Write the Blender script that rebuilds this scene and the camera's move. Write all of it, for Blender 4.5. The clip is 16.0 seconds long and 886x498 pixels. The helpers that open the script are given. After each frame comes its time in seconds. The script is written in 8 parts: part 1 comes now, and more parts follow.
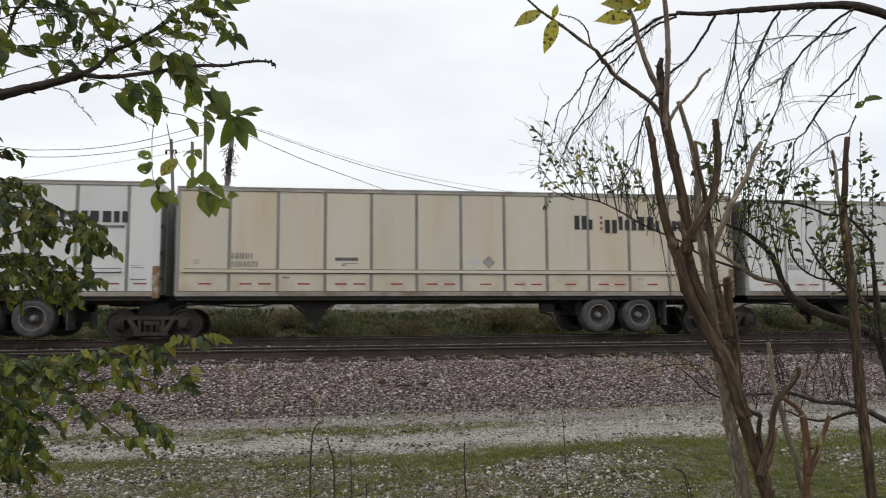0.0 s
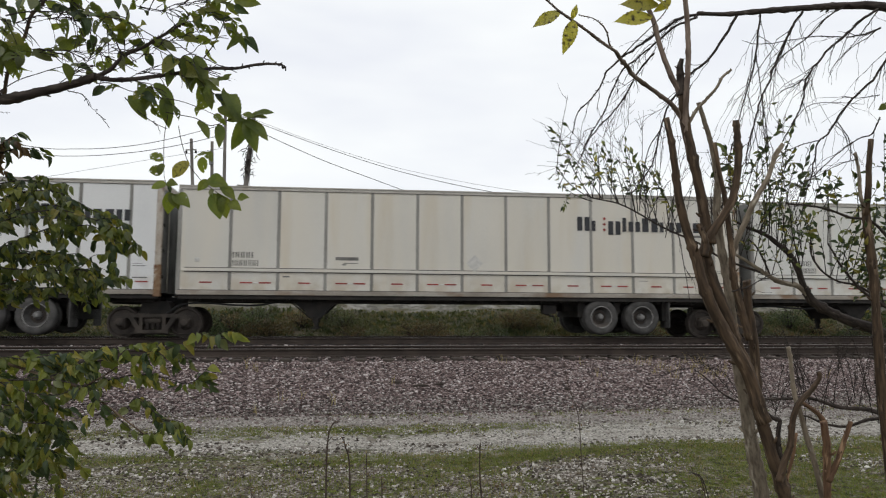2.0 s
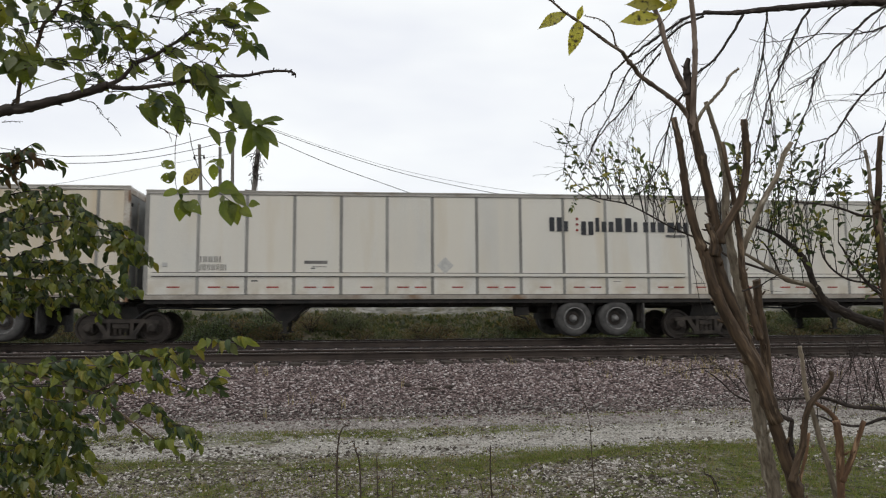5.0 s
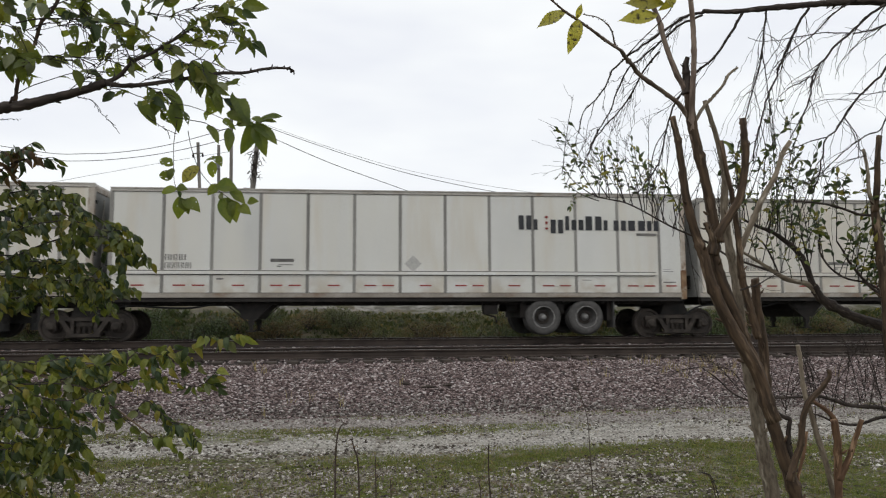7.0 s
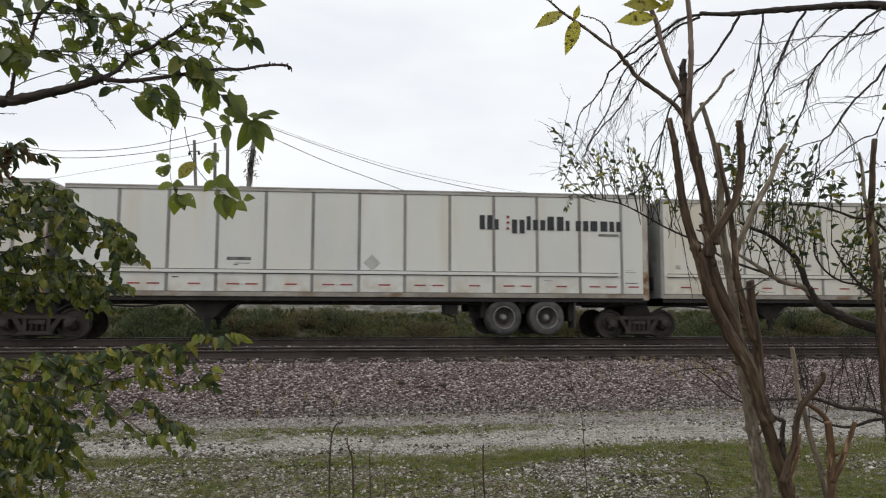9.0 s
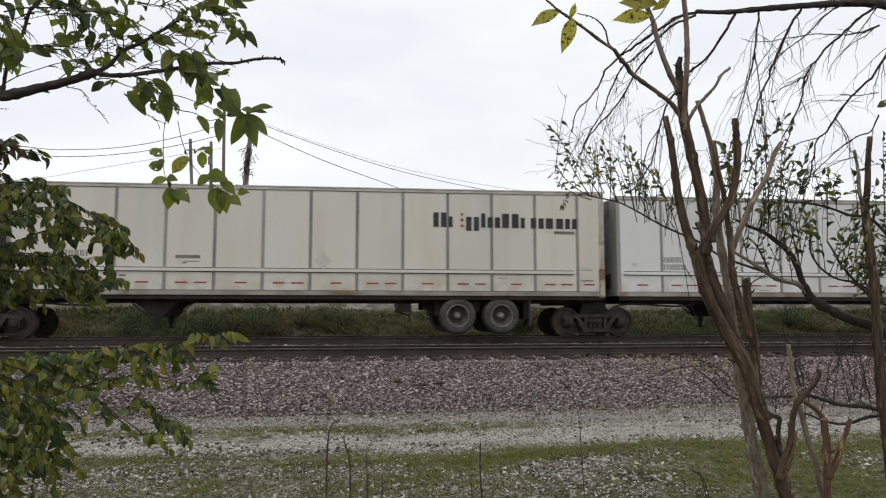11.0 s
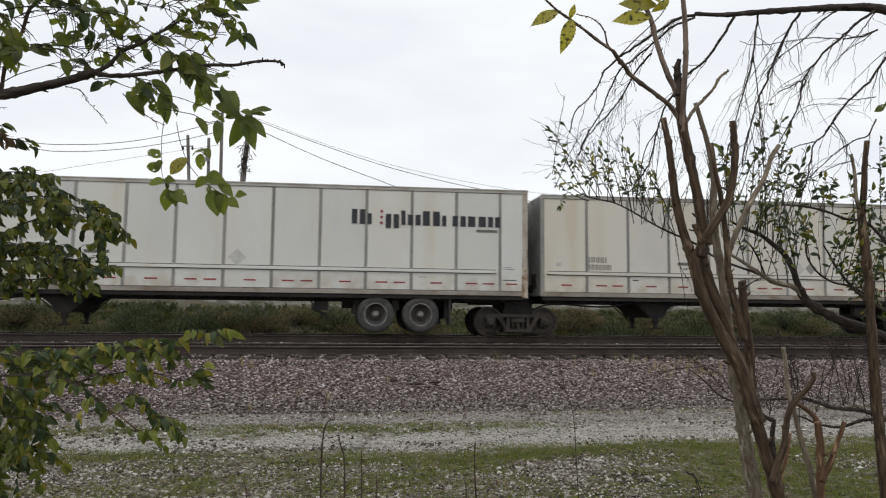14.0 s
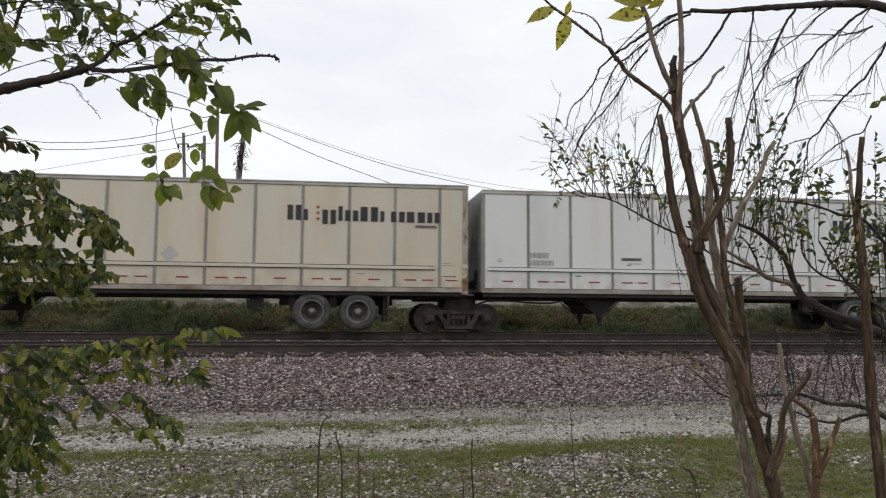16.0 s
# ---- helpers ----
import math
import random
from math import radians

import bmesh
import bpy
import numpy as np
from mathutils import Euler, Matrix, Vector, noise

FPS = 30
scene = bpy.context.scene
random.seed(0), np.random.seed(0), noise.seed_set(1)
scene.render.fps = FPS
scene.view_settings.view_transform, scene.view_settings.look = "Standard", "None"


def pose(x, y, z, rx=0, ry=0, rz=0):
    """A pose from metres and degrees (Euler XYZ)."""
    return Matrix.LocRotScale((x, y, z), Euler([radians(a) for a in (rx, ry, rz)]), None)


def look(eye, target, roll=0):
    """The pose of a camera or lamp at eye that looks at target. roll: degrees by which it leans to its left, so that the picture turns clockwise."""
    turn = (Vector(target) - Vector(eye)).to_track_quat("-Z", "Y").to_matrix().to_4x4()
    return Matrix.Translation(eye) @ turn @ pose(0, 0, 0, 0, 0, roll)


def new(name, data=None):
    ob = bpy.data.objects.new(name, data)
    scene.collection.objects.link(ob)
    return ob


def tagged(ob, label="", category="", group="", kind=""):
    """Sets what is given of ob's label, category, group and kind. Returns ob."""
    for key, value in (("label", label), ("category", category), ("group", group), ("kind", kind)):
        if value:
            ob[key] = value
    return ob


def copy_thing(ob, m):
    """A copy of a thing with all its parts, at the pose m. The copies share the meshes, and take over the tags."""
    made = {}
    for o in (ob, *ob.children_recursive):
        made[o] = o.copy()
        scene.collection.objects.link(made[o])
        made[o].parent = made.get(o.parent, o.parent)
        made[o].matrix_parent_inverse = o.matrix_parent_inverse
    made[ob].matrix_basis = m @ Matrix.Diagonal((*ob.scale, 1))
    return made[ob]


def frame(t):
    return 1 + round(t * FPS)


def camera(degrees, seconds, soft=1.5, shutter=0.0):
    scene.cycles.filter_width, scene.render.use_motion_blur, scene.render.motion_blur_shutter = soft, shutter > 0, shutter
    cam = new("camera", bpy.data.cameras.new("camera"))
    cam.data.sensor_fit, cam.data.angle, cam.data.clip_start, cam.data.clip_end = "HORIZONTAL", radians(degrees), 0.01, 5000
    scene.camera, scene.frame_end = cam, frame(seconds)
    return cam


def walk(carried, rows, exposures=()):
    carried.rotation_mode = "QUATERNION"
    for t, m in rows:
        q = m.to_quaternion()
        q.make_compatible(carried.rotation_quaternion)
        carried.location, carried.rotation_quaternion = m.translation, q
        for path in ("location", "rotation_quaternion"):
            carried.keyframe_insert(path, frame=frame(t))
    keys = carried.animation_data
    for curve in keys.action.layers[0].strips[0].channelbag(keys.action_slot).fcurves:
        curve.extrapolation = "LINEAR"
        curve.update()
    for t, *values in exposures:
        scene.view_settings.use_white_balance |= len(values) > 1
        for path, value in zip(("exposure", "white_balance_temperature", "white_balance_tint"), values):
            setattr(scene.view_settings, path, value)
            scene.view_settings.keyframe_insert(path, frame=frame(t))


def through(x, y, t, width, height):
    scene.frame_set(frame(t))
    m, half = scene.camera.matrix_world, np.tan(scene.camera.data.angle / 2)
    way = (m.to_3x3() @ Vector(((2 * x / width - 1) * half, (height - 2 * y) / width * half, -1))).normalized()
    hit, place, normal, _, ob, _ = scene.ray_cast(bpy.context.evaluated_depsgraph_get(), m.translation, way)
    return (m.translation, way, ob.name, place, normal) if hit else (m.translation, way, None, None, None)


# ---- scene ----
# The camera stands still on the ground and is only turned a little by the one who holds it.
EYE = (0.0, 0.0, 1.70)
LENS = 64.4
cam = camera(LENS, 16.0, soft=1.15, shutter=0.08)
TURNS = [
    (0.0, -9.71, 5.34, 0.33),
    (0.5, -9.67, 5.39, 0.23),
    (1.0, -9.46, 5.50, 0.04),
    (1.5, -8.90, 5.36, 0.61),
    (2.0, -8.37, 5.39, -0.22),
    (2.5, -7.93, 5.36, 0.27),
    (3.0, -7.69, 5.50, 0.33),
    (3.5, -7.75, 5.71, 0.64),
    (4.0, -7.60, 5.66, 0.50),
    (6.5, -7.84, 5.56, 0.14),
    (7.0, -7.77, 5.47, 0.26),
    (7.5, -7.69, 5.37, 0.04),
    (8.0, -7.73, 5.38, -0.09),
    (8.5, -7.89, 5.38, -0.04),
    (9.0, -8.13, 5.46, -0.13),
    (11.5, -8.45, 5.27, -0.02),
    (12.0, -8.51, 5.27, -0.53),
    (12.5, -8.46, 5.25, -0.24),
    (13.0, -8.61, 5.28, -0.43),
    (13.5, -8.64, 5.26, -0.11),
    (14.0, -8.70, 5.26, -0.59),
    (14.5, -8.87, 5.24, -0.61),
    (15.0, -8.93, 5.12, -0.29),
    (15.5, -9.05, 5.08, -0.37),
    (16.0, -8.97, 5.04, -0.39),
]
walk(cam, [(t, pose(*EYE, 90 + pitch, roll, yaw)) for t, yaw, pitch, roll in TURNS],
     exposures=[(0.0, 0.0), (16.0, 0.0)])

# ---- light: a bright overcast sky ----
world = bpy.data.worlds.new("overcast_sky")
scene.world = world
world.use_nodes = True
wn, wl = world.node_tree.nodes, world.node_tree.links
wn.clear()


def wnode(kind, **values):
    n = wn.new(kind)
    for key, value in values.items():
        n.inputs[key].default_value = value
    return n


w_out = wn.new("ShaderNodeOutputWorld")
w_back = wnode("ShaderNodeBackground", Strength=1.0)
w_sky = wn.new("ShaderNodeTexSky")
w_sky.sky_type = "NISHITA"
w_sky.sun_disc = False
w_sky.sun_elevation, w_sky.sun_rotation = radians(48), radians(150)
w_dim = wn.new("ShaderNodeVectorMath")
w_dim.operation = "SCALE"
w_dim.inputs["Scale"].default_value = 0.07
w_co = wn.new("ShaderNodeTexCoord")
w_map = wnode("ShaderNodeMapping", Scale=(1.0, 1.0, 3.2))
w_noise = wnode("ShaderNodeTexNoise", Scale=1.9, Detail=4.0, Roughness=0.5)
w_ramp = wn.new("ShaderNodeValToRGB")
w_ramp.color_ramp.elements[0].position, w_ramp.color_ramp.elements[0].color = 0.38, (0.885, 0.912, 0.975, 1)
w_ramp.color_ramp.elements[1].position, w_ramp.color_ramp.elements[1].color = 0.58, (1.02, 1.045, 1.055, 1)
w_mix = wn.new("ShaderNodeMixRGB")
w_mix.inputs["Fac"].default_value = 0.94
wl.new(w_sky.outputs["Color"], w_dim.inputs[0])
wl.new(w_co.outputs["Generated"], w_map.inputs["Vector"])
wl.new(w_map.outputs["Vector"], w_noise.inputs["Vector"])
wl.new(w_noise.outputs["Fac"], w_ramp.inputs["Fac"])
wl.new(w_dim.outputs["Vector"], w_mix.inputs["Color1"])
wl.new(w_ramp.outputs["Color"], w_mix.inputs["Color2"])
wl.new(w_mix.outputs["Color"], w_back.inputs["Color"])
wl.new(w_back.outputs["Background"], w_out.inputs["Surface"])

sun = new("sun", bpy.data.lights.new("sun", "SUN"))
sun.data.energy, sun.data.angle, sun.data.color = 0.6, radians(25), (1.0, 0.97, 0.92)
sun.matrix_basis = look((-14, -24, 31), (0, 0, 0))


# ---- materials ----
def material(name, c1, c2, rough=0.7, metal=0.0, size=0.3, fine=0.02, bump=0.3, bump_depth=0.004, stain=None, stain_at=0.6,
             stain_size=1.0, stretch=(1, 1, 1), spread=0.12, specular=0.2, along=False):
    """A surface of two base colours mixed by coarse and fine noise, with relief, an optional stain, and a tint that varies from piece to piece.
    size and fine: metres of one blotch and of one grain. along: the pattern follows the limb's own length."""
    m = bpy.data.materials.new(name)
    m.use_nodes = True
    n, l = m.node_tree.nodes, m.node_tree.links
    b = n["Principled BSDF"]
    b.inputs["Roughness"].default_value, b.inputs["Metallic"].default_value = rough, metal
    b.inputs["Specular IOR Level"].default_value = specular
    co, info = n.new("ShaderNodeTexCoord"), n.new("ShaderNodeObjectInfo")
    shift = n.new("ShaderNodeVectorMath")
    shift.operation = "MULTIPLY_ADD"
    l.new(info.outputs["Random"], shift.inputs[0])
    shift.inputs[1].default_value = (37.0, 23.0, 11.0)
    if along:
        grown = n.new("ShaderNodeAttribute")
        grown.attribute_name = "along"
        l.new(grown.outputs["Vector"], shift.inputs[2])
    else:
        l.new(co.outputs["Object"], shift.inputs[2])
    mp = n.new("ShaderNodeMapping")
    mp.inputs["Scale"].default_value = stretch
    l.new(shift.outputs[0], mp.inputs["Vector"])

    def noise_at(metres, detail):
        t = n.new("ShaderNodeTexNoise")
        t.inputs["Scale"].default_value, t.inputs["Detail"].default_value = 1.0 / metres, detail
        l.new(mp.outputs["Vector"], t.inputs["Vector"])
        return t.outputs["Fac"]

    def mix(fac, a, c, kind="MIX"):
        x = n.new("ShaderNodeMixRGB")
        x.blend_type = kind
        for socket, value in (("Fac", fac), ("Color1", a), ("Color2", c)):
            if hasattr(value, "is_linked"):
                l.new(value, x.inputs[socket])
            else:
                x.inputs[socket].default_value = value
        return x.outputs["Color"]

    def ramp(value, low, high):
        r = n.new("ShaderNodeMapRange")
        r.inputs["From Min"].default_value, r.inputs["From Max"].default_value = low, high
        l.new(value, r.inputs["Value"])
        return r.outputs["Result"]

    grain = noise_at(fine, 3)
    col = mix(ramp(noise_at(size, 4), 0.35, 0.65), (*c1, 1), (*c2, 1))
    col = mix(ramp(grain, 0.2, 0.8), col, mix(0.35, col, (0.02, 0.02, 0.02, 1)))
    if stain:
        col = mix(ramp(noise_at(stain_size, 5), stain_at, stain_at + 0.14), col, (*stain, 1))
    if spread:
        hsv = n.new("ShaderNodeHueSaturation")
        r = n.new("ShaderNodeMapRange")
        r.inputs["To Min"].default_value, r.inputs["To Max"].default_value = 1 - spread, 1 + spread
        l.new(info.outputs["Random"], r.inputs["Value"])
        l.new(r.outputs["Result"], hsv.inputs["Value"])
        l.new(col, hsv.inputs["Color"])
        col = hsv.outputs["Color"]
    l.new(col, b.inputs["Base Color"])
    if bump:
        bp = n.new("ShaderNodeBump")
        bp.inputs["Strength"].default_value, bp.inputs["Distance"].default_value = bump, bump_depth
        l.new(grain, bp.inputs["Height"])
        l.new(bp.outputs["Normal"], b.inputs["Normal"])
    return m


def trailer_paint(name, c, dirt, rust, rust_at):
    """Old white trailer paint: grime in long streaks down the sheet, rust blooms, and a little difference from sheet to sheet."""
    m = material(name, c, tuple(v * 0.9 for v in c), rough=0.45, specular=0.3, size=1.6, fine=0.007, bump=0.03, bump_depth=0.002, spread=0.07,
                 stretch=(1.0, 1.0, 0.5))
    n, l = m.node_tree.nodes, m.node_tree.links
    b = n["Principled BSDF"]
    was = b.inputs["Base Color"].links[0].from_socket
    co, info = n.new("ShaderNodeTexCoord"), n.new("ShaderNodeObjectInfo")
    sh = n.new("ShaderNodeVectorMath")
    sh.operation = "MULTIPLY_ADD"
    l.new(info.outputs["Random"], sh.inputs[0])
    sh.inputs[1].default_value = (19.0, 7.0, 5.0)
    l.new(co.outputs["Object"], sh.inputs[2])
    # broad faint grime, narrow runs down from the roof edge, rust blooms
    for stretch, detail, low, colour, most in (((1.1, 1.1, 0.20), 2, 0.40, dirt, 0.70), ((3.4, 3.4, 0.12), 3, 0.55, dirt, 0.6),
                                               ((1.5, 1.5, 0.22), 4, rust_at, rust, 0.75)):
        mp = n.new("ShaderNodeMapping")
        mp.inputs["Scale"].default_value = stretch
        l.new(sh.outputs[0], mp.inputs["Vector"])
        t = n.new("ShaderNodeTexNoise")
        t.inputs["Scale"].default_value, t.inputs["Detail"].default_value = 1.0, detail
        l.new(mp.outputs["Vector"], t.inputs["Vector"])
        r = n.new("ShaderNodeMapRange")
        r.inputs["From Min"].default_value, r.inputs["From Max"].default_value, r.inputs["To Max"].default_value = low, low + 0.24, most
        l.new(t.outputs["Fac"], r.inputs["Value"])
        x = n.new("ShaderNodeMixRGB")
        l.new(r.outputs["Result"], x.inputs["Fac"])
        l.new(was, x.inputs["Color1"])
        x.inputs["Color2"].default_value = (*colour, 1)
        was = x.outputs["Color"]
    # road dirt thrown up over the lowest sheet, uneven along its length
    sep, t, up, hold = n.new("ShaderNodeSeparateXYZ"), n.new("ShaderNodeTexNoise"), n.new("ShaderNodeMapRange"), n.new("ShaderNodeMath")
    l.new(co.outputs["Object"], sep.inputs[0])
    l.new(sh.outputs[0], t.inputs["Vector"])
    t.inputs["Scale"].default_value, t.inputs["Detail"].default_value = 2.2, 6
    up.inputs["From Min"].default_value, up.inputs["From Max"].default_value = 1.25, 1.95
    up.inputs["To Min"].default_value, up.inputs["To Max"].default_value = 1.0, 0.0
    l.new(sep.outputs["Z"], up.inputs["Value"])
    patch = n.new("ShaderNodeMapRange")
    patch.inputs["From Min"].default_value, patch.inputs["From Max"].default_value, patch.inputs["To Max"].default_value = 0.42, 0.62, 0.8
    l.new(t.outputs["Fac"], patch.inputs["Value"])
    hold.operation = "MULTIPLY"
    l.new(up.outputs["Result"], hold.inputs[0])
    l.new(patch.outputs["Result"], hold.inputs[1])
    x = n.new("ShaderNodeMixRGB")
    l.new(hold.outputs[0], x.inputs["Fac"])
    l.new(was, x.inputs["Color1"])
    x.inputs["Color2"].default_value = (*[0.55 * a + 0.45 * c for a, c in zip(rust, (0.30, 0.25, 0.20))], 1)
    l.new(x.outputs["Color"], b.inputs["Base Color"])
    return m


PAINTS = {
    "plain": trailer_paint("paint_smooth_white", (0.765, 0.768, 0.762), (0.66, 0.66, 0.645), (0.61, 0.58, 0.52), 0.66),
    "white": trailer_paint("paint_white", (0.765, 0.768, 0.757), (0.65, 0.645, 0.62), (0.59, 0.545, 0.465), 0.62),
    "grey": trailer_paint("paint_grey_white", (0.740, 0.738, 0.700), (0.61, 0.595, 0.535), (0.54, 0.475, 0.365), 0.57),
    "cream": trailer_paint("paint_cream", (0.715, 0.692, 0.630), (0.60, 0.560, 0.480), (0.53, 0.455, 0.335), 0.55),
    "tan": trailer_paint("paint_tan", (0.688, 0.634, 0.536), (0.57, 0.500, 0.390), (0.50, 0.395, 0.260), 0.50),
}
M_POST = material("grimy_post", (0.32, 0.31, 0.285), (0.24, 0.23, 0.21), 0.5, size=0.4, fine=0.03, stretch=(1, 1, 0.3))
# dark colour of the seams, and of grime and shade along the rub rail
M_SEAM = material("black_seam_grime", (0.085, 0.078, 0.070), (0.14, 0.128, 0.115), 0.7, size=0.5, fine=0.03)
M_RAILING = material("weathered_aluminium", (0.50, 0.475, 0.43), (0.39, 0.365, 0.32), 0.42, 0.35, size=0.5, fine=0.03,
                     stain=(0.26, 0.20, 0.14), stain_at=0.62, stain_size=0.5)
M_FLAKED = material("flaked_rear_paint", (0.50, 0.46, 0.40), (0.36, 0.30, 0.24), 0.7, size=0.25, fine=0.02, bump=0.4, stain=(0.15, 0.082, 0.045),
                    stain_at=0.545, stain_size=0.16, stretch=(1, 1, 0.45))
M_LIP = material("worn_rim_edge", (0.33, 0.32, 0.305), (0.15, 0.145, 0.14), 0.5, 0.2, size=0.12, fine=0.02, stain=(0.14, 0.11, 0.09), stain_at=0.6, stain_size=0.15)
M_SILL = material("stained_sill_aluminium", (0.42, 0.385, 0.335), (0.27, 0.235, 0.195), 0.5, 0.25, size=0.5, fine=0.03,
                  stain=(0.19, 0.125, 0.08), stain_at=0.55, stain_size=0.6, stretch=(0.6, 1, 1))
M_RUST = material("rusty_steel", (0.17, 0.088, 0.045), (0.30, 0.20, 0.12), 0.85, size=0.2, fine=0.03, bump=0.5, stain=(0.46, 0.41, 0.33),
                  stain_at=0.50, stain_size=0.30)
M_FRONT = material("sooty_front_sheet", (0.34, 0.34, 0.32), (0.20, 0.20, 0.19), 0.5, size=0.8, fine=0.04, stain=(0.09, 0.085, 0.08),
                   stain_at=0.55, stain_size=0.9)
M_UNDER = material("sooty_black_steel", (0.018, 0.017, 0.016), (0.035, 0.03, 0.026), 0.75, size=0.3, fine=0.02, bump=0.4)
M_BOGIE = material("brown_dusty_cast_steel", (0.026, 0.022, 0.019), (0.062, 0.051, 0.042), 0.8, size=0.25, fine=0.02, bump=0.5)
M_WHEEL = material("dark_wheel_steel", (0.045, 0.038, 0.034), (0.075, 0.062, 0.052), 0.6, 0.3, size=0.2, fine=0.02)
M_TYRE = material("dusty_rubber", (0.055, 0.053, 0.051), (0.098, 0.094, 0.089), 0.9, size=0.2, fine=0.02, bump=0.4)
M_RIM = material("dull_rim", (0.115, 0.112, 0.108), (0.065, 0.062, 0.060), 0.65, 0.1, size=0.15, fine=0.02, stain=(0.12, 0.09, 0.07))
M_HUB = material("grey_hub", (0.30, 0.295, 0.285), (0.19, 0.185, 0.18), 0.5, 0.3, size=0.1, fine=0.01)
M_HOSE = material("black_hose", (0.02, 0.02, 0.02), (0.03, 0.03, 0.03), 0.6, size=0.1, fine=0.01)
M_INK = material("black_vinyl", (0.035, 0.037, 0.042), (0.05, 0.05, 0.055), 0.5, size=0.5, fine=0.02, spread=0.05)
M_INK_FADED = material("faded_grey_lettering", (0.12, 0.115, 0.108), (0.22, 0.21, 0.195), 0.6, size=0.2, fine=0.02)
M_PLACARD = material("faded_placard", (0.49, 0.48, 0.455), (0.585, 0.57, 0.535), 0.6, size=0.1, fine=0.02)
M_PLACARD_DARK = material("dull_grey_placard", (0.27, 0.26, 0.245), (0.38, 0.365, 0.34), 0.6, size=0.1, fine=0.02)
M_RED = material("red_reflective_tape", (0.36, 0.06, 0.05), (0.27, 0.05, 0.045), 0.45, size=0.1, fine=0.02)
M_TAPE = material("white_reflective_tape", (0.72, 0.70, 0.66), (0.6, 0.58, 0.54), 0.4, size=0.1, fine=0.02)
M_RAIL = material("rail_rust", (0.042, 0.032, 0.027), (0.074, 0.056, 0.046), 0.75, 0.2, size=0.4, fine=0.02, bump=0.4, spread=0.03)
M_RAILHEAD = material("worn_rail_head", (0.36, 0.34, 0.325), (0.48, 0.46, 0.44), 0.45, 0.5, size=0.6, fine=0.02, spread=0.02)
M_TIE = material("creosoted_timber", (0.045, 0.036, 0.030), (0.085, 0.070, 0.058), 0.9, size=0.2, fine=0.015, bump=0.6)
M_POLE = material("weathered_pole_timber", (0.17, 0.155, 0.14), (0.25, 0.23, 0.205), 0.9, size=0.4, fine=0.02, stretch=(1, 1, 0.2))
M_WIRE = material("cable_black", (0.03, 0.03, 0.03), (0.05, 0.05, 0.05), 0.7, spread=0.02)
M_WALL = material("pale_metal_cladding", (0.62, 0.62, 0.60), (0.54, 0.54, 0.52), 0.5, size=1.5, fine=0.1, stretch=(1, 1, 0.3))
M_ROOF = material("grey_metal_roof", (0.30, 0.30, 0.30), (0.24, 0.24, 0.24), 0.5, size=1.5, fine=0.1)
M_BARK = material("red_brown_bark", (0.036, 0.024, 0.015), (0.112, 0.072, 0.043), 0.75, size=0.020, fine=0.005, bump=0.6, bump_depth=0.003,
                  stain=(0.22, 0.158, 0.106), stain_at=0.58, stain_size=0.030, stretch=(1, 1, 0.16), along=True)
M_BARK_RED = material("rust_red_bark", (0.085, 0.046, 0.026), (0.19, 0.108, 0.060), 0.75, size=0.020, fine=0.005, bump=0.6, bump_depth=0.003,
                      stain=(0.34, 0.22, 0.13), stain_at=0.54, stain_size=0.030, stretch=(1, 1, 0.2), along=True)
M_BARK_GREY = material("grey_lichened_bark", (0.29, 0.240, 0.178), (0.125, 0.098, 0.070), 0.85, size=0.028, fine=0.006, bump=0.5, bump_depth=0.003,
                       stain=(0.46, 0.41, 0.33), stain_at=0.60, stain_size=0.05, stretch=(1, 1, 0.3), along=True)
M_BARK_DARK = material("dark_bark", (0.022, 0.017, 0.014), (0.066, 0.050, 0.041), 0.8, size=0.016, fine=0.004, bump=0.8, bump_depth=0.002,
                       stain=(0.13, 0.105, 0.09), stain_at=0.60, stain_size=0.02, stretch=(1, 1, 0.3), along=True)
M_BARK_TAN = material("smooth_tan_bark", (0.29, 0.22, 0.175), (0.12, 0.084, 0.064), 0.75, size=0.035, fine=0.006, bump=0.5, bump_depth=0.002,
                      stretch=(1, 1, 0.25), along=True)
M_TWIG = material("dark_twig_bark", (0.020, 0.016, 0.014), (0.056, 0.045, 0.038), 0.85, size=0.025, fine=0.005, bump=0.6)
M_STALK = material("dry_stalk", (0.055, 0.040, 0.030), (0.09, 0.066, 0.05), 0.9, size=0.05, fine=0.005)


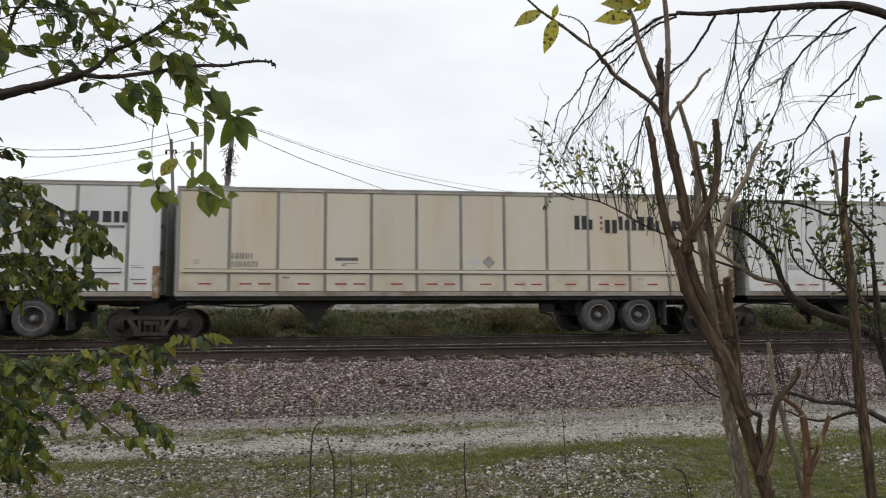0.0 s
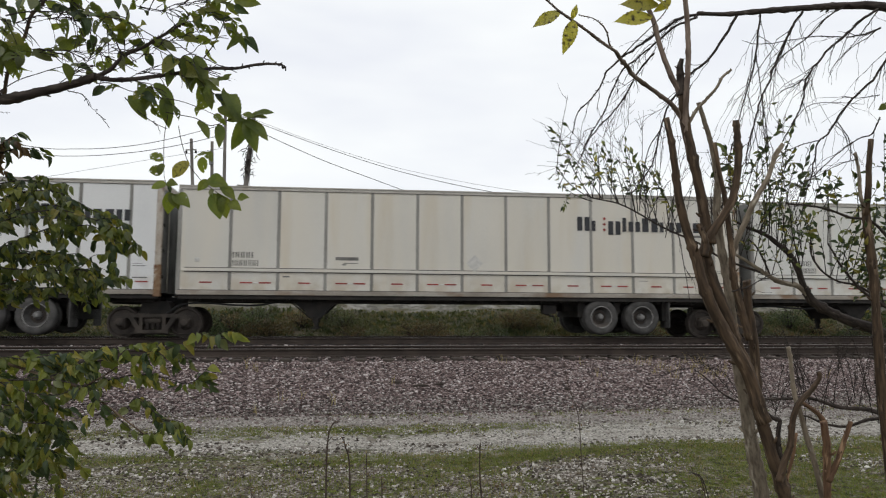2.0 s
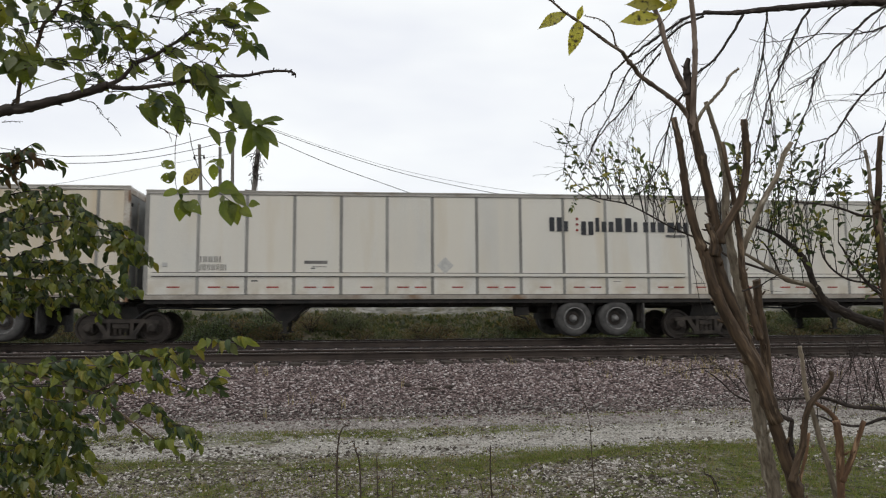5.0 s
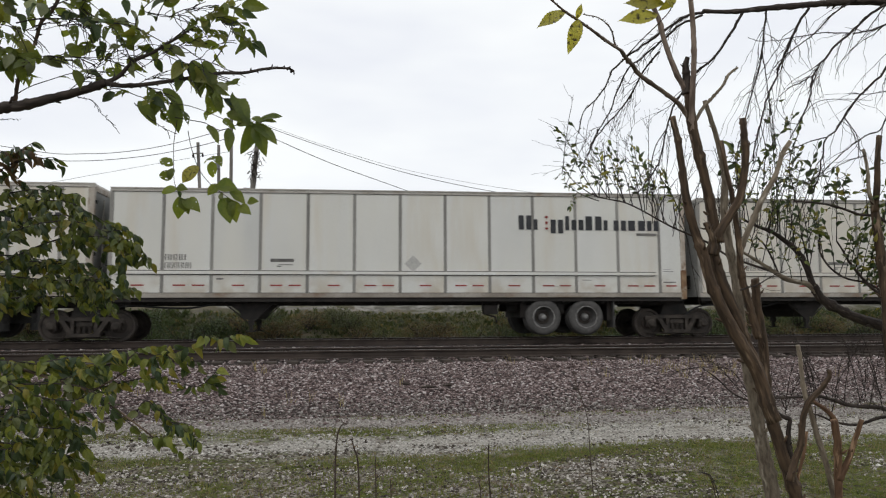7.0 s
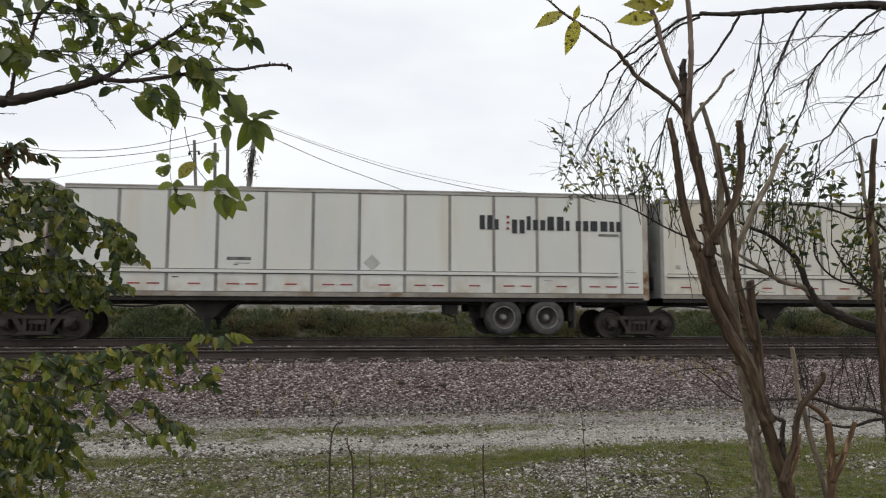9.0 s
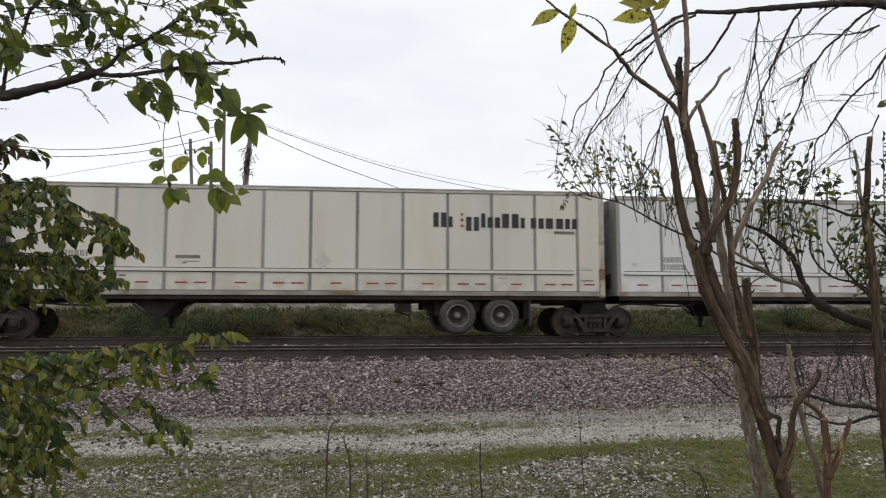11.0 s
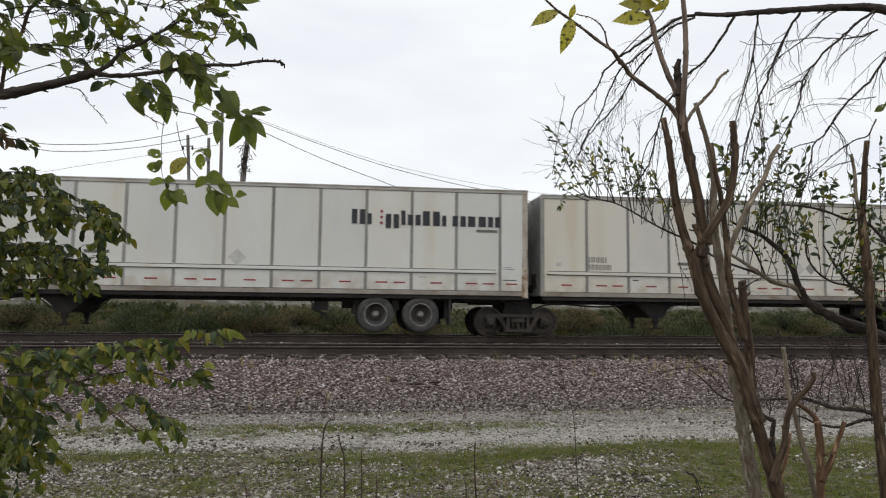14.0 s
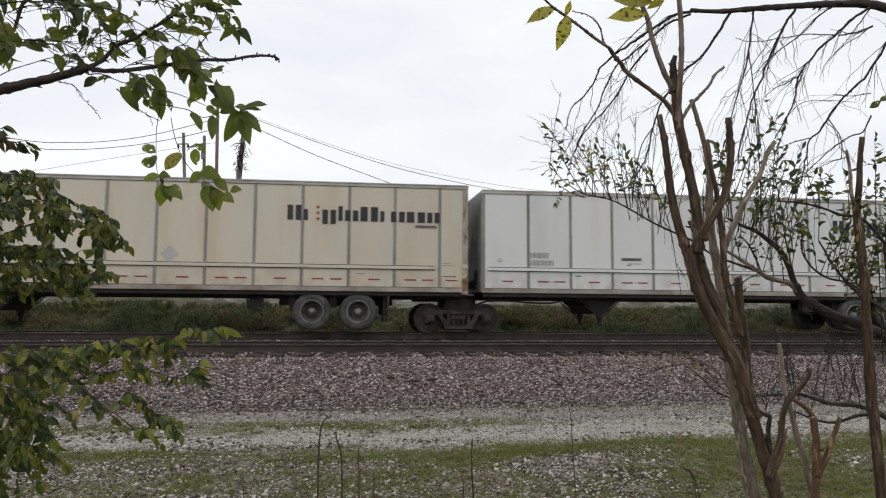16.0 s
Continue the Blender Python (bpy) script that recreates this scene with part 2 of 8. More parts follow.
def leaf_material(name, c1, c2, stain, stain_at, holes=0.0, spot=0.02, through=0.48):
    """Leaf blades: a little gloss, light coming through, brown spots, and holes eaten by insects."""
    m = material(name, c1, c2, rough=0.42, size=0.05, fine=0.006, bump=0.2, bump_depth=0.001, stain=stain, stain_at=stain_at,
                 stain_size=spot, spread=0.30, specular=0.35)
    n, l = m.node_tree.nodes, m.node_tree.links
    b = n["Principled BSDF"]
    out = n["Material Output"]
    tr = n.new("ShaderNodeBsdfTranslucent")
    warm = n.new("ShaderNodeMixRGB")
    warm.blend_type = "MULTIPLY"
    warm.inputs["Fac"].default_value = 1.0
    warm.inputs["Color2"].default_value = (1.5, 1.45, 0.7, 1)
    l.new(b.inputs["Base Color"].links[0].from_socket, warm.inputs["Color1"])
    l.new(warm.outputs["Color"], tr.inputs["Color"])
    mx = n.new("ShaderNodeMixShader")
    mx.inputs["Fac"].default_value = through
    l.new(b.outputs["BSDF"], mx.inputs[1])
    l.new(tr.outputs["BSDF"], mx.inputs[2])
    last = mx.outputs["Shader"]
    if holes:
        co, info = n.new("ShaderNodeTexCoord"), n.new("ShaderNodeObjectInfo")
        sh = n.new("ShaderNodeVectorMath")
        sh.operation = "MULTIPLY_ADD"
        l.new(info.outputs["Random"], sh.inputs[0])
        sh.inputs[1].default_value = (31.0, 17.0, 5.0)
        l.new(co.outputs["Object"], sh.inputs[2])
        t = n.new("ShaderNodeTexNoise")
        t.inputs["Scale"].default_value, t.inputs["Detail"].default_value = 6.5, 2
        l.new(sh.outputs[0], t.inputs["Vector"])
        gt = n.new("ShaderNodeMath")
        gt.operation = "GREATER_THAN"
        gt.inputs[1].default_value = holes
        l.new(t.outputs["Fac"], gt.inputs[0])
        clear, mh = n.new("ShaderNodeBsdfTransparent"), n.new("ShaderNodeMixShader")
        l.new(gt.outputs[0], mh.inputs["Fac"])
        l.new(last, mh.inputs[1])
        l.new(clear.outputs["BSDF"], mh.inputs[2])
        last = mh.outputs["Shader"]
    l.new(last, out.inputs["Surface"])
    return m


M_LEAF = leaf_material("green_leaf", (0.106, 0.144, 0.028), (0.172, 0.202, 0.042), (0.15, 0.12, 0.04), 0.70, through=0.34)
M_LEAF_OLIVE = leaf_material("olive_leaf", (0.22, 0.21, 0.036), (0.31, 0.27, 0.056), (0.18, 0.13, 0.05), 0.66, through=0.34)
M_LEAF_LIME = leaf_material("lime_leaf", (0.22, 0.26, 0.045), (0.30, 0.31, 0.075), (0.24, 0.17, 0.06), 0.64, through=0.40)
M_LEAF_SAGE = leaf_material("dull_sage_leaf", (0.135, 0.158, 0.062), (0.190, 0.208, 0.090), (0.16, 0.13, 0.06), 0.68, through=0.25)
M_LEAF_DARK = leaf_material("dark_leaf", (0.036, 0.064, 0.024), (0.064, 0.095, 0.034), (0.12, 0.10, 0.05), 0.7, through=0.30)
# brighter copy of the eaten leaf: light from behind is put into its colour
M_LEAF_BACKLIT = leaf_material("thin_green_leaf", (0.115, 0.160, 0.028), (0.185, 0.215, 0.045), (0.15, 0.11, 0.04), 0.66, 0.665, through=0.60)
M_LEAF_YELLOW = leaf_material("yellow_leaf", (0.34, 0.33, 0.05), (0.42, 0.37, 0.07), (0.035, 0.026, 0.014), 0.53, spot=0.12)
M_LEAF_EATEN = leaf_material("eaten_green_leaf", (0.090, 0.128, 0.026), (0.145, 0.175, 0.038), (0.13, 0.10, 0.04), 0.66, 0.655, through=0.52)
M_LEAF_EATEN_OLIVE = leaf_material("eaten_olive_leaf", (0.15, 0.165, 0.032), (0.205, 0.205, 0.046), (0.13, 0.10, 0.04), 0.64, 0.66, through=0.52)
M_GRASS = leaf_material("grass_blade", (0.085, 0.115, 0.020), (0.155, 0.175, 0.040), (0.24, 0.20, 0.11), 0.55)
M_SCRUB = leaf_material("dull_weed_blade", (0.071, 0.084, 0.045), (0.120, 0.120, 0.074), (0.22, 0.185, 0.13), 0.54)
M_BANK_LEAF = leaf_material("dull_bank_leaf", (0.047, 0.070, 0.034), (0.083, 0.104, 0.051), (0.15, 0.12, 0.08), 0.6)
M_LITTER = leaf_material("brown_fallen_leaf", (0.10, 0.062, 0.035), (0.16, 0.105, 0.06), (0.06, 0.04, 0.03), 0.6)
M_STRAW = leaf_material("dry_grass_blade", (0.22, 0.18, 0.10), (0.30, 0.25, 0.15), (0.14, 0.10, 0.05), 0.6)


def stone_material(name, colours, gloss=0.8):
    """Loose stones: each island of the mesh takes its own shade of the mix."""
    m = bpy.data.materials.new(name)
    m.use_nodes = True
    n, l = m.node_tree.nodes, m.node_tree.links
    b = n["Principled BSDF"]
    b.inputs["Roughness"].default_value = gloss
    b.inputs["Specular IOR Level"].default_value = 0.12
    geo, ramp = n.new("ShaderNodeNewGeometry"), n.new("ShaderNodeValToRGB")
    for i in range(len(colours) - 2):
        ramp.color_ramp.elements.new(0.5)
    for i, c in enumerate(colours):
        ramp.color_ramp.elements[i].position, ramp.color_ramp.elements[i].color = i / (len(colours) - 1), (*c, 1)
    l.new(geo.outputs["Random Per Island"], ramp.inputs["Fac"])
    co = n.new("ShaderNodeTexCoord")
    t = n.new("ShaderNodeTexNoise")
    t.inputs["Scale"].default_value, t.inputs["Detail"].default_value = 60, 3
    l.new(co.outputs["Object"], t.inputs["Vector"])
    mx = n.new("ShaderNodeMixRGB")
    mx.blend_type = "MULTIPLY"
    mx.inputs["Fac"].default_value = 0.5
    l.new(ramp.outputs["Color"], mx.inputs["Color1"])
    l.new(t.outputs["Fac"], mx.inputs["Color2"])
    l.new(mx.outputs["Color"], b.inputs["Base Color"])
    return m


M_STONES = stone_material("pinkish_ballast_stone", [(0.048, 0.032, 0.031), (0.11, 0.078, 0.074), (0.18, 0.131, 0.124), (0.25, 0.189, 0.178), (0.32, 0.251, 0.237), (0.42, 0.345, 0.328), (0.72, 0.67, 0.645)])
M_TOE = stone_material("greyish_toe_gravel", [(0.11, 0.092, 0.082), (0.20, 0.172, 0.156), (0.30, 0.272, 0.25), (0.52, 0.49, 0.455)])
M_LANE = stone_material("pale_lane_gravel", [(0.10, 0.088, 0.075), (0.26, 0.240, 0.212), (0.42, 0.398, 0.36), (0.68, 0.655, 0.61)])
M_PEBBLES = stone_material("pale_limestone_gravel", [(0.050, 0.040, 0.032), (0.12, 0.100, 0.082), (0.34, 0.305, 0.265), (0.76, 0.72, 0.67)])


# ---- mesh helpers ----
def mesh_ob(name, bm, mat, parent=None, label="", smooth=False):
    me = bpy.data.meshes.new(name)
    bmesh.ops.recalc_face_normals(bm, faces=bm.faces)
    bm.to_mesh(me)
    bm.free()
    if smooth:
        for p in me.polygons:
            p.use_smooth = True
    me.materials.append(mat)
    ob = new(name, me)
    if parent:
        ob.parent = parent
    return tagged(ob, label)


def part(name, bm, mat, parent, label="", smooth=False):
    return mesh_ob(name, bm, mat, parent, label, smooth)


def twin(ob, parent, m):
    """Another object on the same mesh, under a parent."""
    o = new(ob.name.split(".")[0], ob.data)
    o.parent, o.matrix_basis = parent, m
    for key in ("label",):
        if key in ob:
            o[key] = ob[key]
    return o


def box(bm, x0, x1, y0, y1, z0, z1, bevel=0.0):
    b = bm if not bevel else bmesh.new()
    v = [b.verts.new((x, y, z)) for z in (z0, z1) for y in (y0, y1) for x in (x0, x1)]
    for f in ((0, 2, 3, 1), (4, 5, 7, 6), (0, 1, 5, 4), (2, 6, 7, 3), (0, 4, 6, 2), (1, 3, 7, 5)):
        b.faces.new([v[i] for i in f])
    if bevel:
        bmesh.ops.bevel(b, geom=b.edges[:], offset=bevel, segments=1, affect="EDGES")
        tmp = bpy.data.meshes.new("t")
        b.to_mesh(tmp)
        b.free()
        bm.from_mesh(tmp)
        bpy.data.meshes.remove(tmp)
    return bm


def boxes(*items, bevel=0.0):
    bm = bmesh.new()
    for it in items:
        box(bm, *it, bevel=bevel)
    return bm


def prism(bm, outline, y0, y1):
    """An outline in x and z, drawn out from y0 to y1."""
    a = [bm.verts.new((x, y0, z)) for x, z in outline]
    b = [bm.verts.new((x, y1, z)) for x, z in outline]
    bm.faces.new(a[::-1])
    bm.faces.new(b)
    for i in range(len(a)):
        j = (i + 1) % len(a)
        bm.faces.new((a[i], a[j], b[j], b[i]))
    return bm


def lathe(bm, profile, segments=28, at=(0, 0, 0), caps=(True, True)):
    """A ring turned about the y axis from a profile of (y, radius)."""
    rings = []
    for y, r in profile:
        rings.append([bm.verts.new((at[0] + r * math.cos(2 * math.pi * k / segments), at[1] + y, at[2] + r * math.sin(2 * math.pi * k / segments)))
                      for k in range(segments)])
    for a, b in zip(rings, rings[1:]):
        for k in range(segments):
            j = (k + 1) % segments
            bm.faces.new((a[k], a[j], b[j], b[k]))
    if caps[0]:
        bm.faces.new(rings[0])
    if caps[1]:
        bm.faces.new(rings[-1][::-1])
    return bm


def tube(bm, points, radii, sides=6, jitter=0.0):
    """A tapering tube along points."""
    pts = [Vector(p) for p in points]
    rings = []
    for i, p in enumerate(pts):
        d = (pts[min(i + 1, len(pts) - 1)] - pts[max(i - 1, 0)]).normalized()
        u = d.cross(Vector((0.31, 0.9, 0.27))).normalized()
        w = d.cross(u)
        r = radii[i]
        rings.append([bm.verts.new(p + (u * math.cos(2 * math.pi * k / sides) + w * math.sin(2 * math.pi * k / sides))
                                   * r * (1 + random.uniform(-jitter, jitter))) for k in range(sides)])
    for a, b in zip(rings, rings[1:]):
        for k in range(sides):
            j = (k + 1) % sides
            bm.faces.new((a[k], a[j], b[j], b[k]))
    bm.faces.new(rings[0][::-1])
    bm.faces.new(rings[-1])
    return bm


def smooth_line(points, steps=4):
    """A Catmull-Rom line through control points."""
    p = [Vector(q) for q in points]
    p = [p[0] * 2 - p[1]] + p + [p[-1] * 2 - p[-2]]
    out = []
    for i in range(1, len(p) - 2):
        for k in range(steps):
            t = k / steps
            a, b, c, d = p[i - 1], p[i], p[i + 1], p[i + 2]
            out.append(0.5 * ((2 * b) + (c - a) * t + (2 * a - 5 * b + 4 * c - d) * t * t + (3 * b - a - 3 * c + d) * t ** 3))
    out.append(p[-2])
    return out


def joined(name, verts, faces, mat, parent=None, label="", smooth=False):
    me = bpy.data.meshes.new(name)
    me.from_pydata(verts, [], faces)
    me.update()
    if smooth:
        for p in me.polygons:
            p.use_smooth = True
    me.materials.append(mat)
    ob = new(name, me)
    if parent:
        ob.parent = parent
    return tagged(ob, label)


def empty(name):
    return new(name)

# ---- setting: ground, ballast, tracks ----
RAIL_TOP = 1.06       # of the far track, on which the train runs
TRACK_Y = 20.99       # middle of the far track
NEAR_TOP = 0.96
NEAR_Y = 16.59        # middle of the near track


def ground_height(x, y):
    """The lie of the land across the tracks."""
    z = 0.035 * noise.noise((x * 0.35, y * 0.35, 3.1)) + 0.012 * noise.noise((x * 1.7, y * 1.7, 5.0))
    if 9.0 < y < 12.4:                       # the wheel ruts of the gravel lane
        z -= 0.05 * (math.exp(-((y - 9.95) / 0.45) ** 2) + math.exp(-((y - 11.7) / 0.45) ** 2))
    if y > 24.0:                             # the bank behind the tracks
        s = min(1.0, (y - 24.0) / 8.0)
        z += 2.6 * s * s * (3 - 2 * s) * (1 + 0.10 * noise.noise((x * 0.2, 1.0, 7.0)))
    return z


def ground_material():
    """Bare ground, a gravel lane with two ruts, thin grass between and before them, rough grass on the bank."""
    m = bpy.data.materials.new("ground_earth_grass_gravel")
    m.use_nodes = True
    n, l = m.node_tree.nodes, m.node_tree.links
    b = n["Principled BSDF"]
    b.inputs["Roughness"].default_value = 0.95
    b.inputs["Specular IOR Level"].default_value = 0.04
    co = n.new("ShaderNodeTexCoord")
    sep = n.new("ShaderNodeSeparateXYZ")
    l.new(co.outputs["Object"], sep.inputs[0])

    def tex(scale, detail=4, stretch=(1, 1, 1)):
        mp = n.new("ShaderNodeMapping")
        mp.inputs["Scale"].default_value = stretch
        l.new(co.outputs["Object"], mp.inputs["Vector"])
        t = n.new("ShaderNodeTexNoise")
        t.inputs["Scale"].default_value, t.inputs["Detail"].default_value = scale, detail
        l.new(mp.outputs["Vector"], t.inputs["Vector"])
        return t.outputs["Fac"]

    def mix(fac, a, c):
        x = n.new("ShaderNodeMixRGB")
        for socket, value in (("Fac", fac), ("Color1", a), ("Color2", c)):
            if hasattr(value, "is_linked"):
                l.new(value, x.inputs[socket])
            else:
                x.inputs[socket].default_value = value
        return x.outputs["Color"]

    def rng(v, a, c, lo=0.0, hi=1.0):
        r = n.new("ShaderNodeMapRange")
        for socket, value in (("From Min", a), ("From Max", c), ("To Min", lo), ("To Max", hi)):
            r.inputs[socket].default_value = value
        l.new(v, r.inputs["Value"])
        return r.outputs["Result"]

    def op(kind, a, c):
        x = n.new("ShaderNodeMath")
        x.operation = kind
        for i, value in enumerate((a, c)):
            if hasattr(value, "is_linked"):
                l.new(value, x.inputs[i])
            else:
                x.inputs[i].default_value = value
        return x.outputs[0]

    y = op("ADD", op("ADD", sep.outputs["Y"], rng(tex(0.9, 5, (0.35, 1, 1)), 0.3, 0.7, -0.45, 0.45)), rng(tex(6.0, 4), 0.3, 0.7, -0.22, 0.22))

    def band(y0, y1, soft):
        return op("MULTIPLY", rng(y, y0 - soft, y0 + soft), rng(y, y1 - soft, y1 + soft, 1.0, 0.0))

    earth = mix(rng(tex(5.0, 8), 0.38, 0.62), (0.026, 0.020, 0.015, 1), (0.125, 0.098, 0.076, 1))
    pebbly = mix(rng(tex(24.0, 3), 0.46, 0.6), earth, (0.31, 0.285, 0.25, 1))
    grass = mix(rng(tex(7.0, 6), 0.36, 0.64), (0.030, 0.040, 0.010, 1), (0.125, 0.140, 0.032, 1))
    grass = mix(rng(tex(17.0, 4), 0.50, 0.62), grass, earth)
    gravel = mix(rng(tex(30.0, 3), 0.35, 0.65), (0.17, 0.156, 0.135, 1), (0.45, 0.428, 0.385, 1))
    gravel = mix(rng(tex(3.2, 6, (0.5, 1, 1)), 0.55, 0.66), gravel, (0.17, 0.150, 0.125, 1))
    lush = op("ADD", tex(1.1, 6), rng(sep.outputs["X"], -2.5, 6.0, -0.055, 0.09))
    col = mix(op("MULTIPLY", rng(lush, 0.44, 0.58), rng(tex(9.0, 5), 0.30, 0.52)), pebbly, grass)
    lane = band(9.0, 12.6, 0.3)
    col = mix(lane, col, gravel)
    mixed = mix(rng(tex(26.0, 4), 0.4, 0.6), (0.12, 0.102, 0.092, 1), (0.30, 0.272, 0.25, 1))
    col = mix(op("MULTIPLY", rng(y, 11.0, 11.5), rng(tex(2.5, 5, (0.4, 1, 1)), 0.30, 0.62, 0.45, 1.0)), col, mix(rng(y, 22.0, 23.0), mixed, col))
    strip = op("MULTIPLY", op("MULTIPLY", band(10.55, 11.15, 0.15), rng(sep.outputs["X"], 1.6, 4.0, 1.0, 0.12)), rng(tex(1.6, 5, (0.5, 1, 1)), 0.38, 0.55))
    col = mix(strip, col, grass)
    edge = op("MULTIPLY", band(8.15, 9.0, 0.25), rng(tex(1.3, 5, (0.5, 1, 1)), 0.36, 0.54))
    col = mix(edge, col, grass)
    bank = rng(y, 23.0, 24.5)
    scrub = mix(rng(tex(0.9, 6), 0.36, 0.64), (0.066, 0.070, 0.042, 1), (0.122, 0.105, 0.076, 1))
    col = mix(bank, col, scrub)
    rubble = mix(rng(tex(2.2, 6), 0.4, 0.6), (0.10, 0.096, 0.08, 1), (0.27, 0.258, 0.235, 1))
    rubble = mix(rng(tex(1.1, 6), 0.5, 0.58), rubble, scrub)
    col = mix(rng(y, 29.0, 29.8), col, rubble)
    l.new(col, b.inputs["Base Color"])
    bp = n.new("ShaderNodeBump")
    bp.inputs["Strength"].default_value, bp.inputs["Distance"].default_value = 1.0, 0.045
    l.new(tex(20.0, 6), bp.inputs["Height"])
    l.new(bp.outputs["Normal"], b.inputs["Normal"])
    return m


def build_ground():
    xs = [-1500, -500, -160, -70] + [-40 + 0.5 * i for i in range(181)] + [80, 170, 520, 1500]
    ys = [-1500, -400, -100, -30, -12] + [-6 + 0.5 * i for i in range(20)] + [4 + 0.25 * i for i in range(38)] \
        + [13.5 + 0.75 * i for i in range(34)] + [45, 60, 90, 200, 600, 2500]
    verts = [(x, y, ground_height(x, y)) for y in ys for x in xs]
    w = len(xs)
    faces = [(j * w + i, j * w + i + 1, (j + 1) * w + i + 1, (j + 1) * w + i) for j in range(len(ys) - 1) for i in range(w - 1)]
    ob = joined("ground", verts, faces, ground_material(), smooth=True)
    tagged(ob, "rough ground with thin grass and a pale two-rut gravel lane", "ground", kind="structure")


BALLAST = [(12.35, -0.03), (12.7, 0.10), (13.3, 0.26), (14.2, 0.47), (15.0, 0.665), (15.26, 0.695), (15.6, 0.72), (17.9, 0.745), (18.6, 0.74),
           (19.2, 0.80), (19.7, 0.85), (22.3, 0.85), (22.9, 0.78), (23.6, 0.50), (24.6, -0.03)]


def ballast_height(y):
    for (a, za), (b, zb) in zip(BALLAST, BALLAST[1:]):
        if a <= y <= b:
            return za + (zb - za) * (y - a) / (b - a)
    return 0.0


def build_ballast():
    xs = [-400, -120, -60] + [-30 + 0.4 * i for i in range(176)] + [60, 140, 400]
    ys = []
    for (a, _), (b, _) in zip(BALLAST, BALLAST[1:]):
        k = max(1, round((b - a) / 0.2))
        ys += [a + (b - a) * i / k for i in range(k)]
    ys.append(BALLAST[-1][0])
    verts = [(x, y, ballast_height(y) + (0.035 * noise.noise((x * 1.1, y * 1.1, 9.0)) if 12.5 < y < 15.0 else 0.0)) for y in ys for x in xs]
    w = len(xs)
    faces = [(j * w + i, j * w + i + 1, (j + 1) * w + i + 1, (j + 1) * w + i) for j in range(len(ys) - 1) for i in range(w - 1)]
    # bed colour darkened to stand in for deep shade between the stones
    m = material("ballast_bed", (0.040, 0.030, 0.028), (0.075, 0.058, 0.054), 0.95, size=0.4, fine=0.05, bump=1.0, bump_depth=0.03,
                 stain=(0.06, 0.048, 0.045), stain_at=0.56, stain_size=0.9, spread=0.0)
    bed = joined("ballast", verts, faces, m, smooth=True)
    tagged(bed, "sloping bed of pinkish-brown crushed stone under two tracks", "ballast", kind="structure")
    stones("ballast_stones", -11.5, 12.5, 12.3, 15.3, 66000, 0.014, 0.036, lambda x, y: ballast_height(y)
           + 0.035 * noise.noise((x * 1.1, y * 1.1, 9.0)) * (12.5 < y < 15.0), M_STONES, bed, flat=0.55)
    stones("ballast_stones", -14, 24, 15.3, 19.9, 12000, 0.022, 0.042, lambda x, y: ballast_height(y), M_STONES, bed)


def stones(name, x0, x1, y0, y1, count, small, large, height, mat, parent, keep=None, flat=0.85):
    """Loose crushed stones, joined, each a rough lump half sunk in its bed."""
    base = [Vector(v).normalized() for v in ((1, 0, 0), (-1, 0, 0), (0, 1, 0), (0, -1, 0), (0, 0, 1), (0, 0, -1))]
    tri = [(0, 2, 4), (2, 1, 4), (1, 3, 4), (3, 0, 4), (2, 0, 5), (1, 2, 5), (3, 1, 5), (0, 3, 5)]
    verts, faces = [], []
    rnd = random.Random(count)
    made = 0
    while made < count:
        x, y = rnd.uniform(x0, x1), rnd.uniform(y0, y1)
        made += 1
        if keep and not keep(x, y, rnd):
            continue
        r = rnd.uniform(small, large) * (1.35 if rnd.random() < 0.06 else 1)
        turn = Euler((rnd.uniform(0, 6.3), rnd.uniform(0, 6.3), rnd.uniform(0, 6.3))).to_matrix()
        k = len(verts)
        at = Vector((x, y, height(x, y) + r * rnd.uniform(-0.1, 0.5)))
        lump = [turn @ (v * r * rnd.uniform(0.55, 1.15)) for v in base]
        verts += [(at.x + v.x * 1.25, at.y + v.y, at.z + v.z * flat) for v in lump]
        faces += [(a + k, b + k, c + k) for a, b, c in tri]
    ob = joined(name, verts, faces, mat, parent)
    return tagged(ob, kind="stuff")


def rail_profile():
    return [(-0.07, 0.0), (0.07, 0.0), (0.07, 0.012), (0.012, 0.032), (0.009, 0.125), (0.036, 0.138), (0.037, 0.166), (0.030, 0.172),
            (-0.030, 0.172), (-0.037, 0.166), (-0.036, 0.138), (-0.009, 0.125), (-0.012, 0.032), (-0.07, 0.012)]


